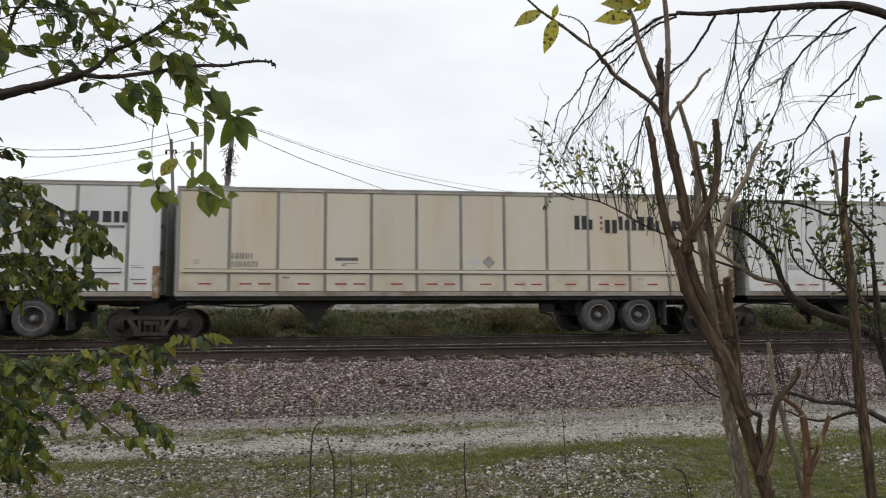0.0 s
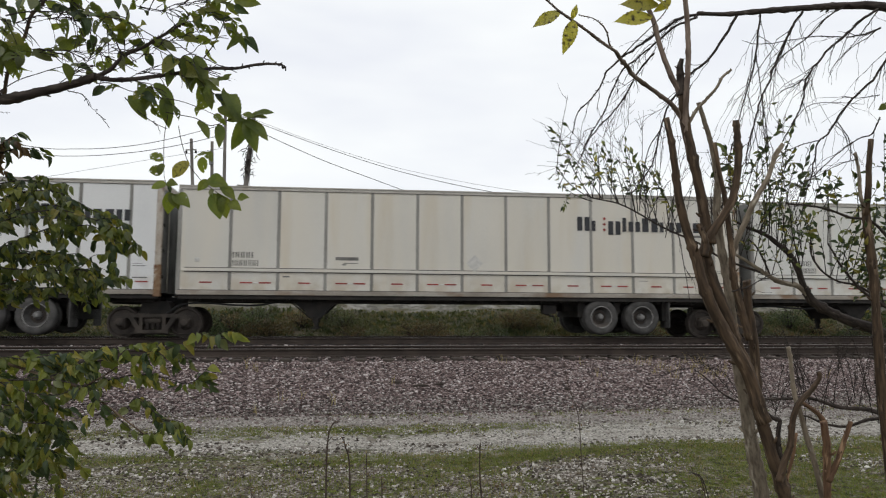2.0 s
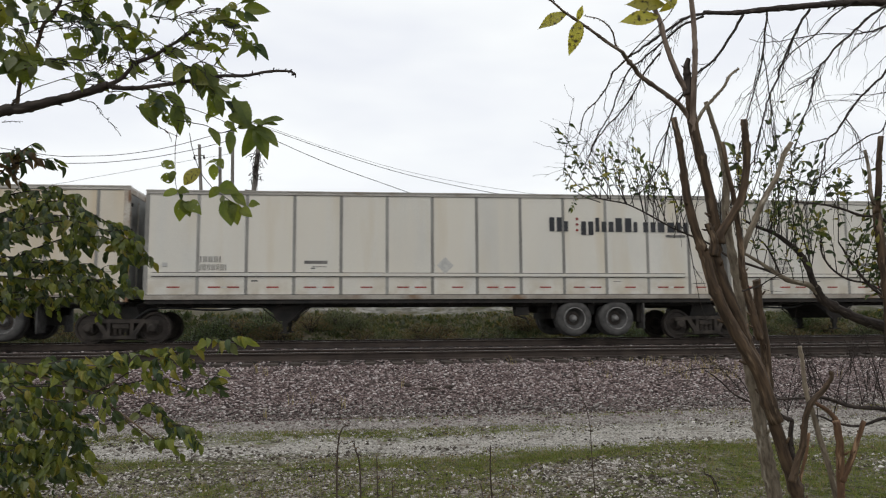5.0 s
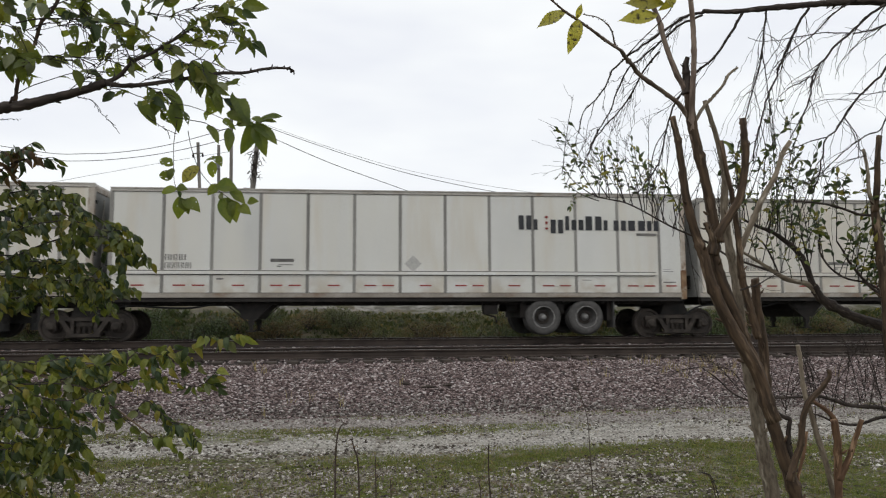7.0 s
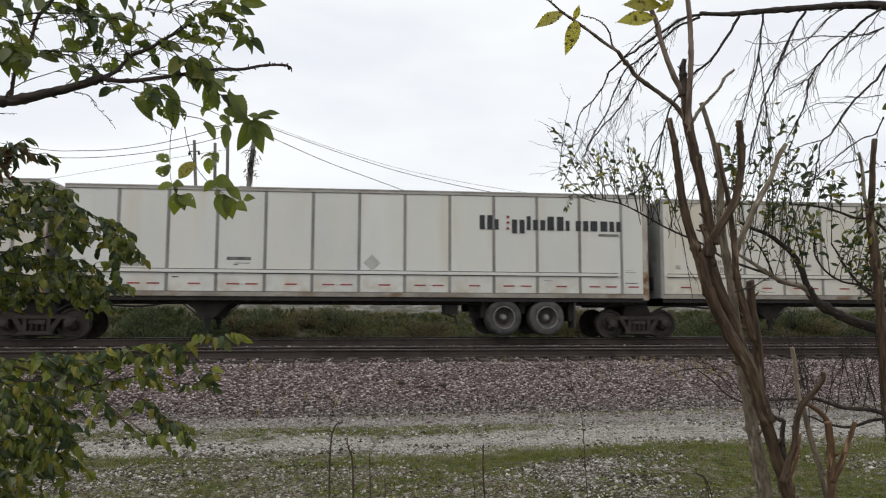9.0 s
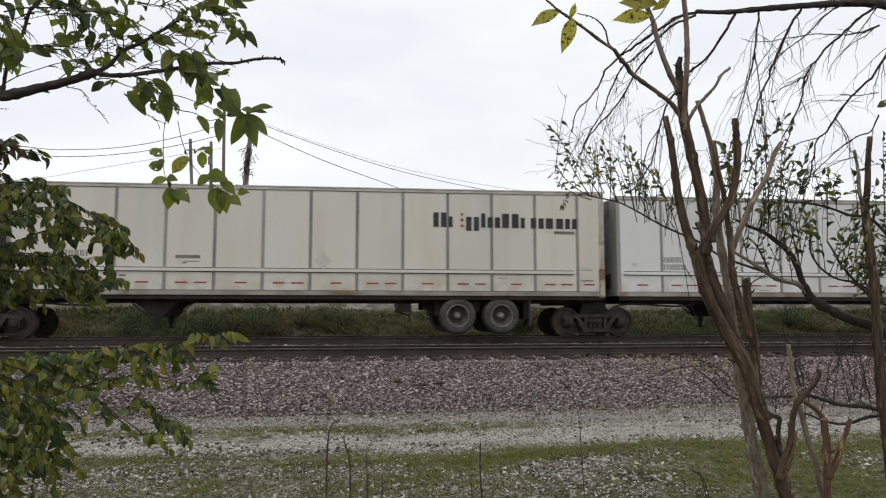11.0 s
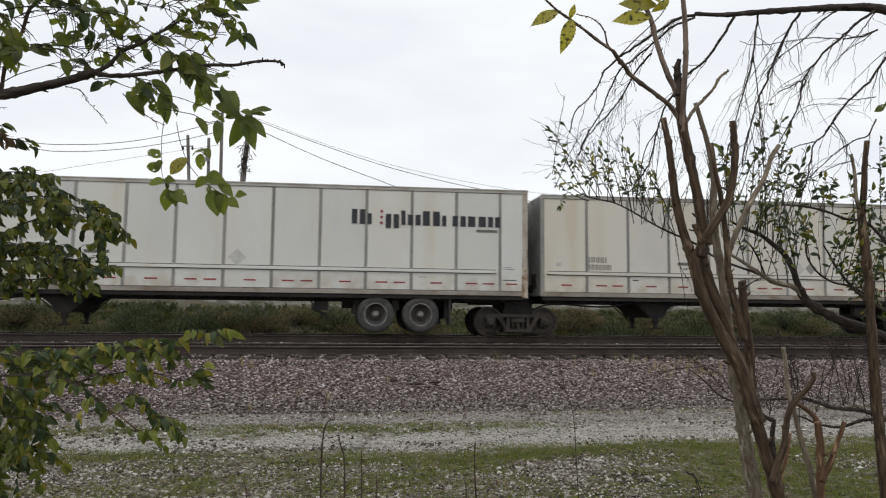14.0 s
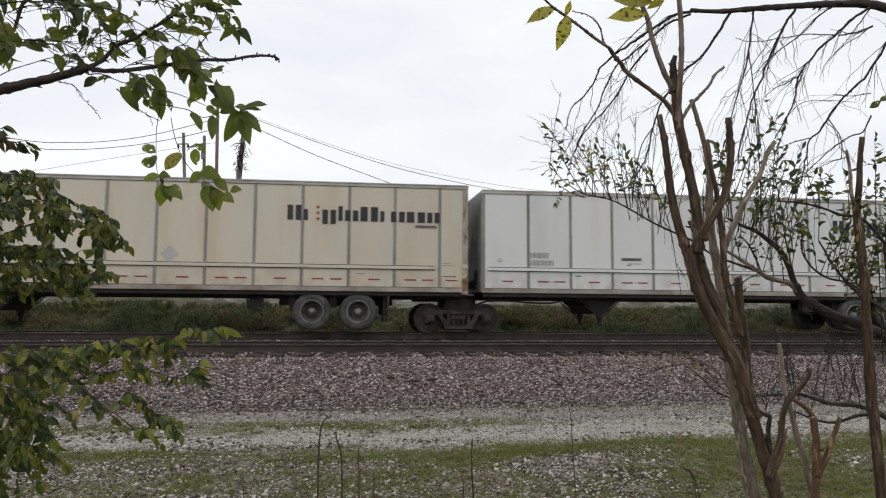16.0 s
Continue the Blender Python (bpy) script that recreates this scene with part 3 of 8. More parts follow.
def build_track(y, top, name, label):
    track = tagged(empty(name), label, "railway track", kind="structure")
    track.location = (0, y, 0)
    for side in (-1, 1):
        bm = bmesh.new()
        a = [bm.verts.new((-400, side * 0.752 + u, top - 0.172 + w)) for u, w in rail_profile()]
        b = [bm.verts.new((400, side * 0.752 + u, top - 0.172 + w)) for u, w in rail_profile()]
        for i in range(len(a)):
            j = (i + 1) % len(a)
            bm.faces.new((a[i], a[j], b[j], b[i]))
        rail = part("rail", bm, M_RAIL, track, "long rust-brown steel rail")
        head = part("running_surface", boxes((-400, 400, side * 0.752 - 0.029, side * 0.752 + 0.029, top - 0.0005, top + 0.001)), M_RAILHEAD, rail,
                    "worn bright rail head")
    tie_bm = boxes((-0.115, 0.115, -1.30, 1.30, -0.175, 0.0), bevel=0.012)
    plate_bm = boxes((-0.09, 0.09, -0.93, -0.60, 0.0, 0.02), (-0.09, 0.09, 0.60, 0.93, 0.0, 0.02))
    first = None
    for i in range(84):
        x = -17.5 + 0.53 * i + random.uniform(-0.03, 0.03)
        m = pose(x, random.uniform(-0.05, 0.05), top - 0.193 + random.uniform(-0.012, 0.004), 0, 0, random.uniform(-1.2, 1.2))
        if first is None:
            first = part("tie", tie_bm, M_TIE, track)
            first.matrix_basis = m
            plate = part("tie_plate", plate_bm, M_RAIL, first)
        else:
            twin(plate, twin(first, track, m), Matrix.Identity(4))
    return track


build_ground()
build_ballast()
build_track(NEAR_Y, NEAR_TOP, "near_track", "empty railway track with rusty rails on timber ties")
build_track(TRACK_Y, RAIL_TOP, "far_track", "railway track with rusty rails under a passing train")

# ---- the train: road trailers running on rail bogies ----
LENGTH, HALF, Z0, Z1 = 16.29, 1.295, 1.17, 4.148
POSTS = [1.385 + 1.28 * i for i in range(12)]
PITCH = 16.685
RISE = 0.10            # the roof climbs towards the rear doors


def stretched(x):
    """Lengthens a panel or post that stands x metres from the front up to the rising roof."""
    low, tall = Z0 + 0.13, Z1 - 0.115 - Z0 - 0.13
    return Matrix.Translation((x, 0, low)) @ Matrix.Diagonal((1, 1, 1 + RISE * max(0.0, x) / LENGTH / tall, 1)) @ Matrix.Translation((0, 0, -low))


def placard(bm, x, z, r, y):
    prism(bm, [(x - r, z), (x, z - r), (x + r, z), (x, z + r)], y, y + 0.004)


def bar_pair(bm, x0, x1, z0, z1, y, share=0.36):
    """Two upright bars, the plain shape that stands for a letter."""
    w = (x1 - x0) * share
    box(bm, x0, x0 + w, y, y + 0.004, z0, z1)
    box(bm, x1 - w, x1, y, y + 0.004, z0, z1)


def road_wheel(parent, x, y, z, near):
    """A dual truck wheel hung above the rail: tyre, dished rim, hub."""
    wheel = part("wheel", lathe(bmesh.new(), [(0.185, 0.19), (0.20, 0.26), (0.22, 0.31), (0.30, 0.30)], 24), M_WHEEL, parent)
    wheel.matrix_basis = pose(x, y, z) if near else pose(x, y, z, 0, 0, 180)
    tyre = lathe(bmesh.new(), [(0.0, 0.315), (-0.025, 0.37), (-0.02, 0.46), (0.02, 0.505), (0.07, 0.52), (0.20, 0.52), (0.25, 0.50), (0.27, 0.45),
                               (0.25, 0.315)], 32, caps=(False, False))
    lathe(tyre, [(0.31, 0.315), (0.29, 0.45), (0.32, 0.51), (0.50, 0.51), (0.54, 0.45), (0.52, 0.315)], 32, caps=(False, False))
    part("tyre", tyre, M_TYRE, wheel, "dusty black rubber tyre", smooth=True)
    part("rim", lathe(bmesh.new(), [(-0.010, 0.300), (0.05, 0.270), (0.15, 0.235), (0.19, 0.20)], 28, caps=(False, False)),
         M_RIM, wheel, "dark dished steel rim", smooth=True)
    # pale ring: the reflection along the rim is put into its colour
    part("rim_edge", lathe(bmesh.new(), [(0.0, 0.327), (-0.018, 0.320), (-0.016, 0.300), (-0.006, 0.296)], 28, caps=(False, False)), M_LIP, wheel,
         "pale worn rim edge with a painted-in glint", smooth=True)
    part("hub", lathe(bmesh.new(), [(0.19, 0.115), (0.12, 0.10), (0.105, 0.072), (0.015, 0.068), (0.005, 0.05)], 16), M_HUB, wheel, smooth=True)
    return wheel


def build_rub_rail(tr, paint):
    """The raised rail along the near side that most of the trailers have."""
    part("rub_rail", prism(bmesh.new(), [(0.22, 1.81), (15.28, 1.81), (15.34, 1.835), (15.34, 1.865), (15.28, 1.89), (0.22, 1.89), (0.16, 1.865), (0.16, 1.835)],
                           -HALF - 0.055, -HALF - 0.004), paint, tr, "raised rub rail along the side")
    # dark strip: the rail's groove shade, with some grime, put into colour
    part("rub_rail_backing", boxes((0.20, 15.33, -HALF - 0.0035, -HALF - 0.001, 1.786, 1.914)), M_SEAM, tr, "strip of grime and painted shade along the rub rail")


def build_trailer(shade, label, rusty):
    paint = PAINTS[shade]
    tr = tagged(empty("road_trailer"), label, "trailer", "trailers of the passing train")
    # sheet shell: roof, far side, floor
    shell = part("roof", prism(bmesh.new(), [(0.02, Z1 - 0.06), (LENGTH - 0.02, Z1 - 0.06 + RISE), (LENGTH - 0.02, Z1 - 0.01 + RISE), (0.02, Z1 - 0.01)],
                                -HALF + 0.02, HALF - 0.02), M_RAILING, tr)
    part("far_side", prism(bmesh.new(), [(0.03, Z0 + 0.02), (LENGTH - 0.03, Z0 + 0.02), (LENGTH - 0.03, Z1 - 0.06 + RISE), (0.03, Z1 - 0.06)],
                           HALF - 0.05, HALF - 0.01), paint, tr)
    part("floor", boxes((0.03, LENGTH - 0.03, -HALF + 0.03, HALF - 0.06, Z0 + 0.02, Z0 + 0.10)), M_UNDER, tr)
    # near side: one sheet between each pair of posts
    edges = [0.10] + POSTS + [LENGTH - 0.10]
    shared = None
    for a, b in zip(edges, edges[1:]):
        if abs(b - a - 1.28) < 0.01:
            m = stretched(a)
            if shared is None:
                shared = part("side_panel", boxes((0.0, 1.28, -HALF, -HALF + 0.04, Z0 + 0.13, Z1 - 0.115)), paint, tr)
                shared.matrix_basis = m
            else:
                twin(shared, tr, m)
        else:
            part("side_panel", boxes((0, b - a, -HALF, -HALF + 0.04, Z0 + 0.13, Z1 - 0.115)), paint, tr).matrix_basis = stretched(a)
    post = None
    for x in POSTS:
        m = stretched(x)
        if post is None:
            post = part("side_post", boxes((-0.044, 0.044, -HALF - 0.004, -HALF - 0.001, Z0 + 0.13, Z1 - 0.115),
                                           (-0.028, 0.028, -HALF - 0.012, -HALF - 0.003, Z0 + 0.13, Z1 - 0.115)), M_POST, tr, "grimy grey side post")
            post.matrix_basis = m
        else:
            twin(post, tr, m)
    near_top = [(-HALF + 0.05, Z1 - 0.115), (-HALF - 0.014, Z1 - 0.115), (-HALF - 0.014, Z1 - 0.080), (-HALF - 0.006, Z1 - 0.074), (-HALF - 0.006, Z1 - 0.034),
                (-HALF - 0.024, Z1 - 0.030), (-HALF - 0.024, Z1), (-HALF + 0.05, Z1)]
    for side in (-1, 1):
        bm = bmesh.new()
        ends = [[bm.verts.new((x, -side * u, w + RISE * x / LENGTH)) for u, w in near_top] for x in (0, LENGTH)]
        for i in range(len(near_top)):
            j = (i + 1) % len(near_top)
            bm.faces.new((ends[0][i], ends[0][j], ends[1][j], ends[1][i]))
        bm.faces.new(ends[0])
        bm.faces.new(ends[1][::-1])
        part("top_rail", bm, M_RAILING, tr, "dull aluminium top rail")
        ya, yb = sorted((side * (HALF + 0.014), side * (HALF - 0.05)))
        part("bottom_rail", boxes((0.02, LENGTH - 0.02, ya, yb, Z0, Z0 + 0.13), bevel=0.006), M_SILL, tr, "stained aluminium bottom rail")
    if shade != "plain":
        build_rub_rail(tr, paint)
    for ya, yb in ((-HALF - 0.012, -HALF + 0.12), (HALF - 0.12, HALF)):
        part("front_post", boxes((-0.01, 0.11, ya, yb, Z0, Z1 - 0.115), bevel=0.02), M_POST, tr, "dark rounded front corner post")
    part("front_wall", boxes((0.012, 0.06, -HALF + 0.10, HALF - 0.10, Z0 + 0.02, Z1 - 0.05)), M_FRONT, tr, "sooty grey front wall")
    part("hose_panel", boxes((-0.05, 0.02, -0.75, -0.45, 1.45, 1.85), bevel=0.015), M_UNDER, tr)
    part("coupling_box", boxes((-0.09, 0.02, -0.30, 0.25, 1.30, 1.55), bevel=0.015), M_UNDER, tr)
    rear = M_FLAKED if rusty else paint
    for ya, yb in ((-HALF - 0.016, -HALF + 0.12), (HALF - 0.12, HALF)):
        part("rear_post", boxes((LENGTH - 0.18, LENGTH, ya, yb, Z0 - 0.06, Z0 + 0.80), bevel=0.015), M_RUST, tr, "rust-eaten lower rear post")
        part("rear_frame", boxes((LENGTH - 0.17, LENGTH - 0.005, ya + 0.006, yb, Z0 + 0.80, Z1 - 0.115 + RISE), bevel=0.012), rear, tr, "stained rear frame")
    part("rear_header", boxes((LENGTH - 0.12, LENGTH - 0.004, -HALF + 0.12, HALF - 0.12, Z1 - 0.22 + RISE, Z1 - 0.06 + RISE), bevel=0.012), rear, tr)
    for side in (-1, 1):
        door = part("rear_door", boxes((LENGTH - 0.07, LENGTH - 0.02, min(0.005 * side, 1.17 * side), max(0.005 * side, 1.17 * side), Z0 + 0.05, Z1 - 0.22 + RISE)),
                    M_FRONT, tr)
        part("lock_bar", boxes((LENGTH - 0.02, LENGTH + 0.015, side * 0.55 - 0.017, side * 0.55 + 0.017, Z0 + 0.1, Z1 - 0.25)), M_RAILING, door)
        for z in (1.6, 2.3, 3.0, 3.7):
            part("hinge", boxes((LENGTH - 0.02, LENGTH + 0.02, side * 1.17 - 0.06, side * 1.17 + 0.06, z, z + 0.09)), M_UNDER, door)
    # reflective tape low on the side
    red = white = None
    for i, a in enumerate([0.05] + POSTS):
        spots = (0.55,) if i % 2 == 0 else (0.28, 0.78)
        if i == 12:
            spots = (0.18,)
        for s in spots:
            m = Matrix.Translation((a + s, 0, 0))
            if red is None:
                red = part("reflector", boxes((0, 0.33, -HALF - 0.006, -HALF - 0.001, 1.485, 1.525)), M_RED, tr, "red reflective tape")
                red.matrix_basis = m
            else:
                twin(red, tr, m)
        if len(spots) == 2:
            m = Matrix.Translation((a + 0.61, 0, 0))
            if white is None:
                white = part("reflector", boxes((0.01, 0.16, -HALF - 0.006, -HALF - 0.001, 1.485, 1.525)), M_TAPE, tr, "white reflective tape")
                white.matrix_basis = m
            else:
                twin(white, tr, m)
    # sign lettering as plain blocks, red marks, faded numbers as bars
    y = -HALF - 0.017
    x, zb, h, hx = 11.21, 3.13, 0.41, 0.30
    for width, tall, deep in ((0.36, 1, 0), (0.23, 0, 0), (-0.17, 0, 0), (0.36, 0, 1), (0.12, 1, 0), (0.35, 0, 0), (0.47, 1, 0), (0.23, 0, 0), (0.37, 0, 0),
                              (0.50, 0, 0), (0.34, 0, 0)):
        bm = bmesh.new()
        if width < 0:
            bm.free()
            for k in range(3):
                bm = bmesh.new()
                placard(bm, x + 0.09, zb + 0.04 + 0.165 * k, 0.052, y)
                part("sign_mark", bm, M_RED, tr, "small red mark")
            x += 0.21
            continue
        z0, z1 = zb - 0.10 * deep, zb + (h if tall else hx)
        if width < 0.3:
            box(bm, x, x + min(width, 0.12), y, y + 0.004, z0, z1)
        else:
            bar_pair(bm, x, x + width * 1.045, z0, z1, y, 0.41)
        part("sign_block", bm, M_INK, tr)
        x += width * 1.045 + 0.062
    part("sign_strip", boxes((14.76, 15.38, y, y + 0.004, 2.985, 3.055)), M_INK_FADED, tr)
    for row, count, step in ((2.18, 4, 0.142), (1.96, 6, 0.118)):
        bm = bmesh.new()
        for k in range(count):
            bar_pair(bm, 1.45 + step * k, 1.45 + step * (k + 0.80), row, row + 0.165, -HALF - 0.005, 0.30)
        tagged(part("number_bar", bm, M_INK_FADED, tr, "row of faded number bars"), kind="stuff")
    part("sill_seam", boxes((0.06, LENGTH - 0.19, -HALF - 0.017, -HALF - 0.012, Z0 + 0.122, Z0 + 0.138)), M_SEAM, tr, "dark seam over the bottom rail")
    part("roof_seam", prism(bmesh.new(), [(0.06, Z1 - 0.122), (LENGTH - 0.19, Z1 - 0.122 + RISE), (LENGTH - 0.19, Z1 - 0.108 + RISE), (0.06, Z1 - 0.108)],
                            -HALF - 0.018, -HALF - 0.013), M_SEAM, tr, "dark seam under the top rail")
    part("notice", boxes((4.22, 4.86, -HALF - 0.005, -HALF - 0.001, 2.15, 2.24), (4.44, 4.84, -HALF - 0.005, -HALF - 0.001, 2.06, 2.08), (4.40, 4.52, -HALF - 0.005, -HALF - 0.001, 2.01, 2.045)), M_INK_FADED, tr)
    bm = bmesh.new()
    placard(bm, 8.15, 2.12, 0.24, -HALF - 0.005)
    part("placard", bm, M_PLACARD, tr, "faded diamond placard")
    part("document_box", boxes((0.47, 0.60, -HALF - 0.02, -HALF - 0.001, 2.06, 2.17), bevel=0.006), M_PLACARD, tr)
    for x0, x1, z0, z1 in ((13.1, 13.35, 1.66, 1.675), (15.56, 15.95, 1.60, 1.63), (15.56, 15.90, 1.92, 1.935), (15.56, 15.80, 1.98, 1.99), (2.80, 2.98, 1.66, 1.70)):
        part("small_notice", boxes((x0, x1, -HALF - 0.005, -HALF - 0.001, z0, z1)), M_INK_FADED, tr)
    # underframe
    part("underframe", boxes((0.25, LENGTH - 0.2, -0.95, -0.80, 0.98, Z0 + 0.02), (0.25, LENGTH - 0.2, 0.80, 0.95, 0.98, Z0 + 0.02),
                             (0.05, LENGTH - 0.05, -HALF + 0.03, -HALF + 0.10, 1.06, Z0), *[(x, x + 0.09, -1.2, 1.2, 1.03, Z0 + 0.02) for x in
                                                                                  [0.5 + 0.6 * k for k in range(26)]]), M_UNDER, tr, "black underframe")
    gear = part("landing_gear", prism(bmesh.new(), [(3.00, 1.14), (4.36, 1.14), (4.28, 1.00), (4.02, 0.80), (3.88, 0.58), (3.50, 0.58), (3.36, 0.80), (3.08, 1.00)], -0.95, 0.95), M_UNDER, tr,
                "black folded landing gear")
    for side in (-1, 1):
        part("leg", boxes((3.62, 3.77, side * 0.86 - 0.06, side * 0.86 + 0.06, 0.42, 0.9), (3.65, 3.74, side * 0.86 - 0.045, side * 0.86 + 0.045, 0.27, 0.42), (3.58, 3.81, side * 0.86 - 0.10, side * 0.86 + 0.10, 0.235, 0.27)),
             M_UNDER, gear)
        part("brace", tube(bmesh.new(), [(3.02, side * 0.96, 1.0), (3.62, side * 0.96, 0.50)], [0.022, 0.022], 5), M_UNDER, gear)
        part("brace", tube(bmesh.new(), [(4.30, side * 0.96, 1.0), (3.78, side * 0.96, 0.52)], [0.018, 0.018], 5), M_UNDER, gear)
    part("cross_shaft", tube(bmesh.new(), [(3.7, -0.9, 0.74), (3.7, 0.9, 0.74)], [0.03, 0.03], 6), M_UNDER, gear)
    part("air_hose", tube(bmesh.new(), smooth_line([(-0.35, -0.9, 0.62), (0.1, -1.0, 0.90), (0.7, -1.05, 0.95), (1.5, -1.05, 0.90), (2.15, -1.05, 0.90), (2.75, -0.95, 1.02)]),
                          [0.027] * 21, 6), M_HOSE, tr, "black hanging air hose")
    part("slider", boxes((11.0, 14.2, -0.62, -0.48, 0.78, 1.1), (11.0, 14.2, 0.48, 0.62, 0.78, 1.1), (11.3, 11.5, -1.0, 1.0, 0.6, 1.05),
                         (12.4, 12.6, -1.0, 1.0, 0.72, 1.05), (13.9, 14.05, -1.05, 1.05, 0.5, 1.1)), M_UNDER, tr, "black wheel slider frame")
    bm = bmesh.new()
    tube(bm, [(10.15, -1.0, 1.1), (10.2, -1.0, 0.72), (10.55, -1.0, 0.62), (10.6, -1.0, 0.45)], [0.03] * 4, 5)
    box(bm, 10.22, 10.62, -1.06, -0.9, 0.70, 0.95)
    part("air_tank", bm, M_UNDER, tr)
    for x in (11.93, 13.20):
        for y, near in ((-1.24, True), (1.24, False)):
            road_wheel(tr, x, y, 0.605, near)
        part("axle", tube(bmesh.new(), [(x, -1.0, 0.605), (x, 1.0, 0.605)], [0.07, 0.07], 8), M_UNDER, tr)
    for ya in (-1.25, 0.65):
        part("mud_flap", boxes((14.02, 14.05, ya, ya + 0.6, 0.30, 1.05)), M_TYRE, tr)
    part("coupler", boxes((LENGTH - 0.6, LENGTH + 0.45, -0.2, 0.2, 0.86, 1.12), (LENGTH - 1.4, LENGTH - 0.1, -0.7, 0.7, 0.92, Z0), bevel=0.03), M_UNDER, tr)
    return tr


BASE, WHEEL_R = 0.82, 0.42


def build_bogie():
    """A two-axle freight bogie: cast side frames, bolster, springs and two wheelsets."""
    bg = tagged(empty("rail_bogie"), "two-axle rail bogie of dusty brown cast steel", "bogie", "bogies of the passing train")
    for side in (-1, 1):
        y0, y1 = side * 1.0 - 0.06, side * 1.0 + 0.06
        bm = bmesh.new()
        prism(bm, [(-1.0, 0.60), (-0.55, 0.66), (0.55, 0.66), (1.0, 0.60), (1.0, 0.50), (0.55, 0.555), (-0.55, 0.555), (-1.0, 0.50)], y0, y1)
        for s in (-1, 1):
            prism(bm, [(s * 0.62, 0.555), (s * 0.48, 0.555), (s * 0.26, 0.20), (s * 0.40, 0.20)][::s], y0, y1)
            box(bm, min(s * 0.34, s * 0.25), max(s * 0.34, s * 0.25), y0 + 0.004, y1 - 0.004, 0.16, 0.56)
            box(bm, s * 0.82 - 0.13, s * 0.82 + 0.13, y0 - 0.03, y1 + 0.03, 0.31, 0.53)
        box(bm, -0.42, 0.42, y0 - 0.01, y1 + 0.01, 0.13, 0.225)
        fr = part("side_frame", bm, M_BOGIE, bg, "cast side frame")
        for s in (-1, 1):
            part("bearing_cap", lathe(bmesh.new(), [(-0.05, 0.05), (-0.05, 0.10), (0.0, 0.12), (0.04, 0.12)], 14, (s * BASE, side * 1.0 + side * 0.08, WHEEL_R)),
                 M_BOGIE, fr, smooth=True)
        for s in (-0.14, 0.0, 0.14):
            sp = bmesh.new()
            for k in range(5):
                lathe(sp, [(-0.012, 0.055), (0.012, 0.055)], 10, (0, 0, 0))
                for v in sp.verts[-20:]:
                    v.co = (s + v.co.x, side * 1.0 + v.co.z, 0.25 + 0.035 * k + v.co.y)
            part("spring", sp, M_BOGIE, fr)
        part("brake_rod", tube(bmesh.new(), [(-0.9, side * 0.9, 0.12), (0.9, side * 0.9, 0.10)], [0.02, 0.02], 5), M_BOGIE, fr)
    part("bolster", boxes((-0.22, 0.22, -1.03, 1.03, 0.40, 0.54), (-0.20, 0.20, -0.6, 0.6, 0.54, 0.70), bevel=0.02), M_BOGIE, bg, "heavy cross bolster")
    part("adapter", prism(bmesh.new(), [(-0.42, 0.67), (0.46, 0.67), (0.40, 0.86), (0.32, 1.0), (-0.32, 1.0), (-0.36, 0.86)], -0.85, 0.85), M_UNDER, bg,
         "black coupling adapter on top")
    axles = []
    for s in (-1, 1):
        ax = part("wheelset", tube(bmesh.new(), [(0, -1.05, 0), (0, 1.05, 0)], [0.075, 0.075], 10), M_WHEEL, bg, smooth=True)
        ax.matrix_basis = pose(s * BASE, 0, WHEEL_R)
        for side in (-1, 1):
            w = lathe(bmesh.new(), [(0.065, 0.10), (0.065, 0.17), (0.03, 0.20), (0.03, 0.34), (0.065, 0.365), (0.065, WHEEL_R), (-0.03, WHEEL_R + 0.004),
                                    (-0.055, WHEEL_R + 0.026), (-0.07, WHEEL_R + 0.026), (-0.07, 0.37), (-0.03, 0.34), (-0.03, 0.2), (-0.065, 0.17),
                                    (-0.065, 0.10)], 32)
            if side < 0:
                for v in w.verts:
                    v.co.y = -v.co.y
            wh = part("wheel", w, M_WHEEL, ax, "rolled steel rail wheel", smooth=False)
            wh.location = (0, side * 0.752, 0)
        axles.append(ax)
    return bg


def train_shift(t):
    """Metres by which the train has moved along the track at t seconds."""
    u = t / 16
    return -3.8821 - 269.0974 * u - 16.2141 * u ** 2 + 34.2027 * u ** 3 - 36.8214 * u ** 4 - 4.2192 * u ** 5 + 29.8085 * u ** 6 - 13.2042 * u ** 7


#            shade, label, rusted rear frame
TRAILER_KINDS = {
    "plain": ("white smooth-sided road trailer with grey seams and dark sign blocks", True),
    "white": ("white road trailer with grey side posts and dark sign blocks", False),
    "grey": ("greyish-white grimy road trailer with side posts and dark sign blocks", True),
    "cream": ("cream-stained road trailer with grey side posts and dark sign blocks", True),
    "tan": ("tan-stained dirty road trailer with rusty marks and dark sign blocks", True),
}
ORDER = ["white", "tan", "plain", "cream", "grey", "tan", "cream", "cream", "grey", "cream", "grey", "cream", "cream", "white", "white", "grey", "cream",
         "tan", "white", "cream"]
CONSIST = []


def build_train():
    firsts = {}
    bogie = None
    for i, shade in enumerate(ORDER):
        n = i - 1
        m = pose(train_shift(0) + PITCH * n, TRACK_Y, RAIL_TOP)
        if shade in firsts:
            tr = copy_thing(firsts[shade], m)
        else:
            tr = firsts[shade] = build_trailer(shade, *TRAILER_KINDS[shade])
        mb = pose(train_shift(0) + PITCH * n + LENGTH - 0.22, TRACK_Y, RAIL_TOP)
        if bogie is None:
            bogie = bg = build_bogie()
        else:
            bg = copy_thing(bogie, mb)
        CONSIST.append((n, tr, bg))
    # two trailers carry a second, darker placard
    for n, tr, bg in CONSIST:
        if n in (0, 15):
            bm = bmesh.new()
            placard(bm, 8.60, 2.14, 0.19, -HALF - 0.005)
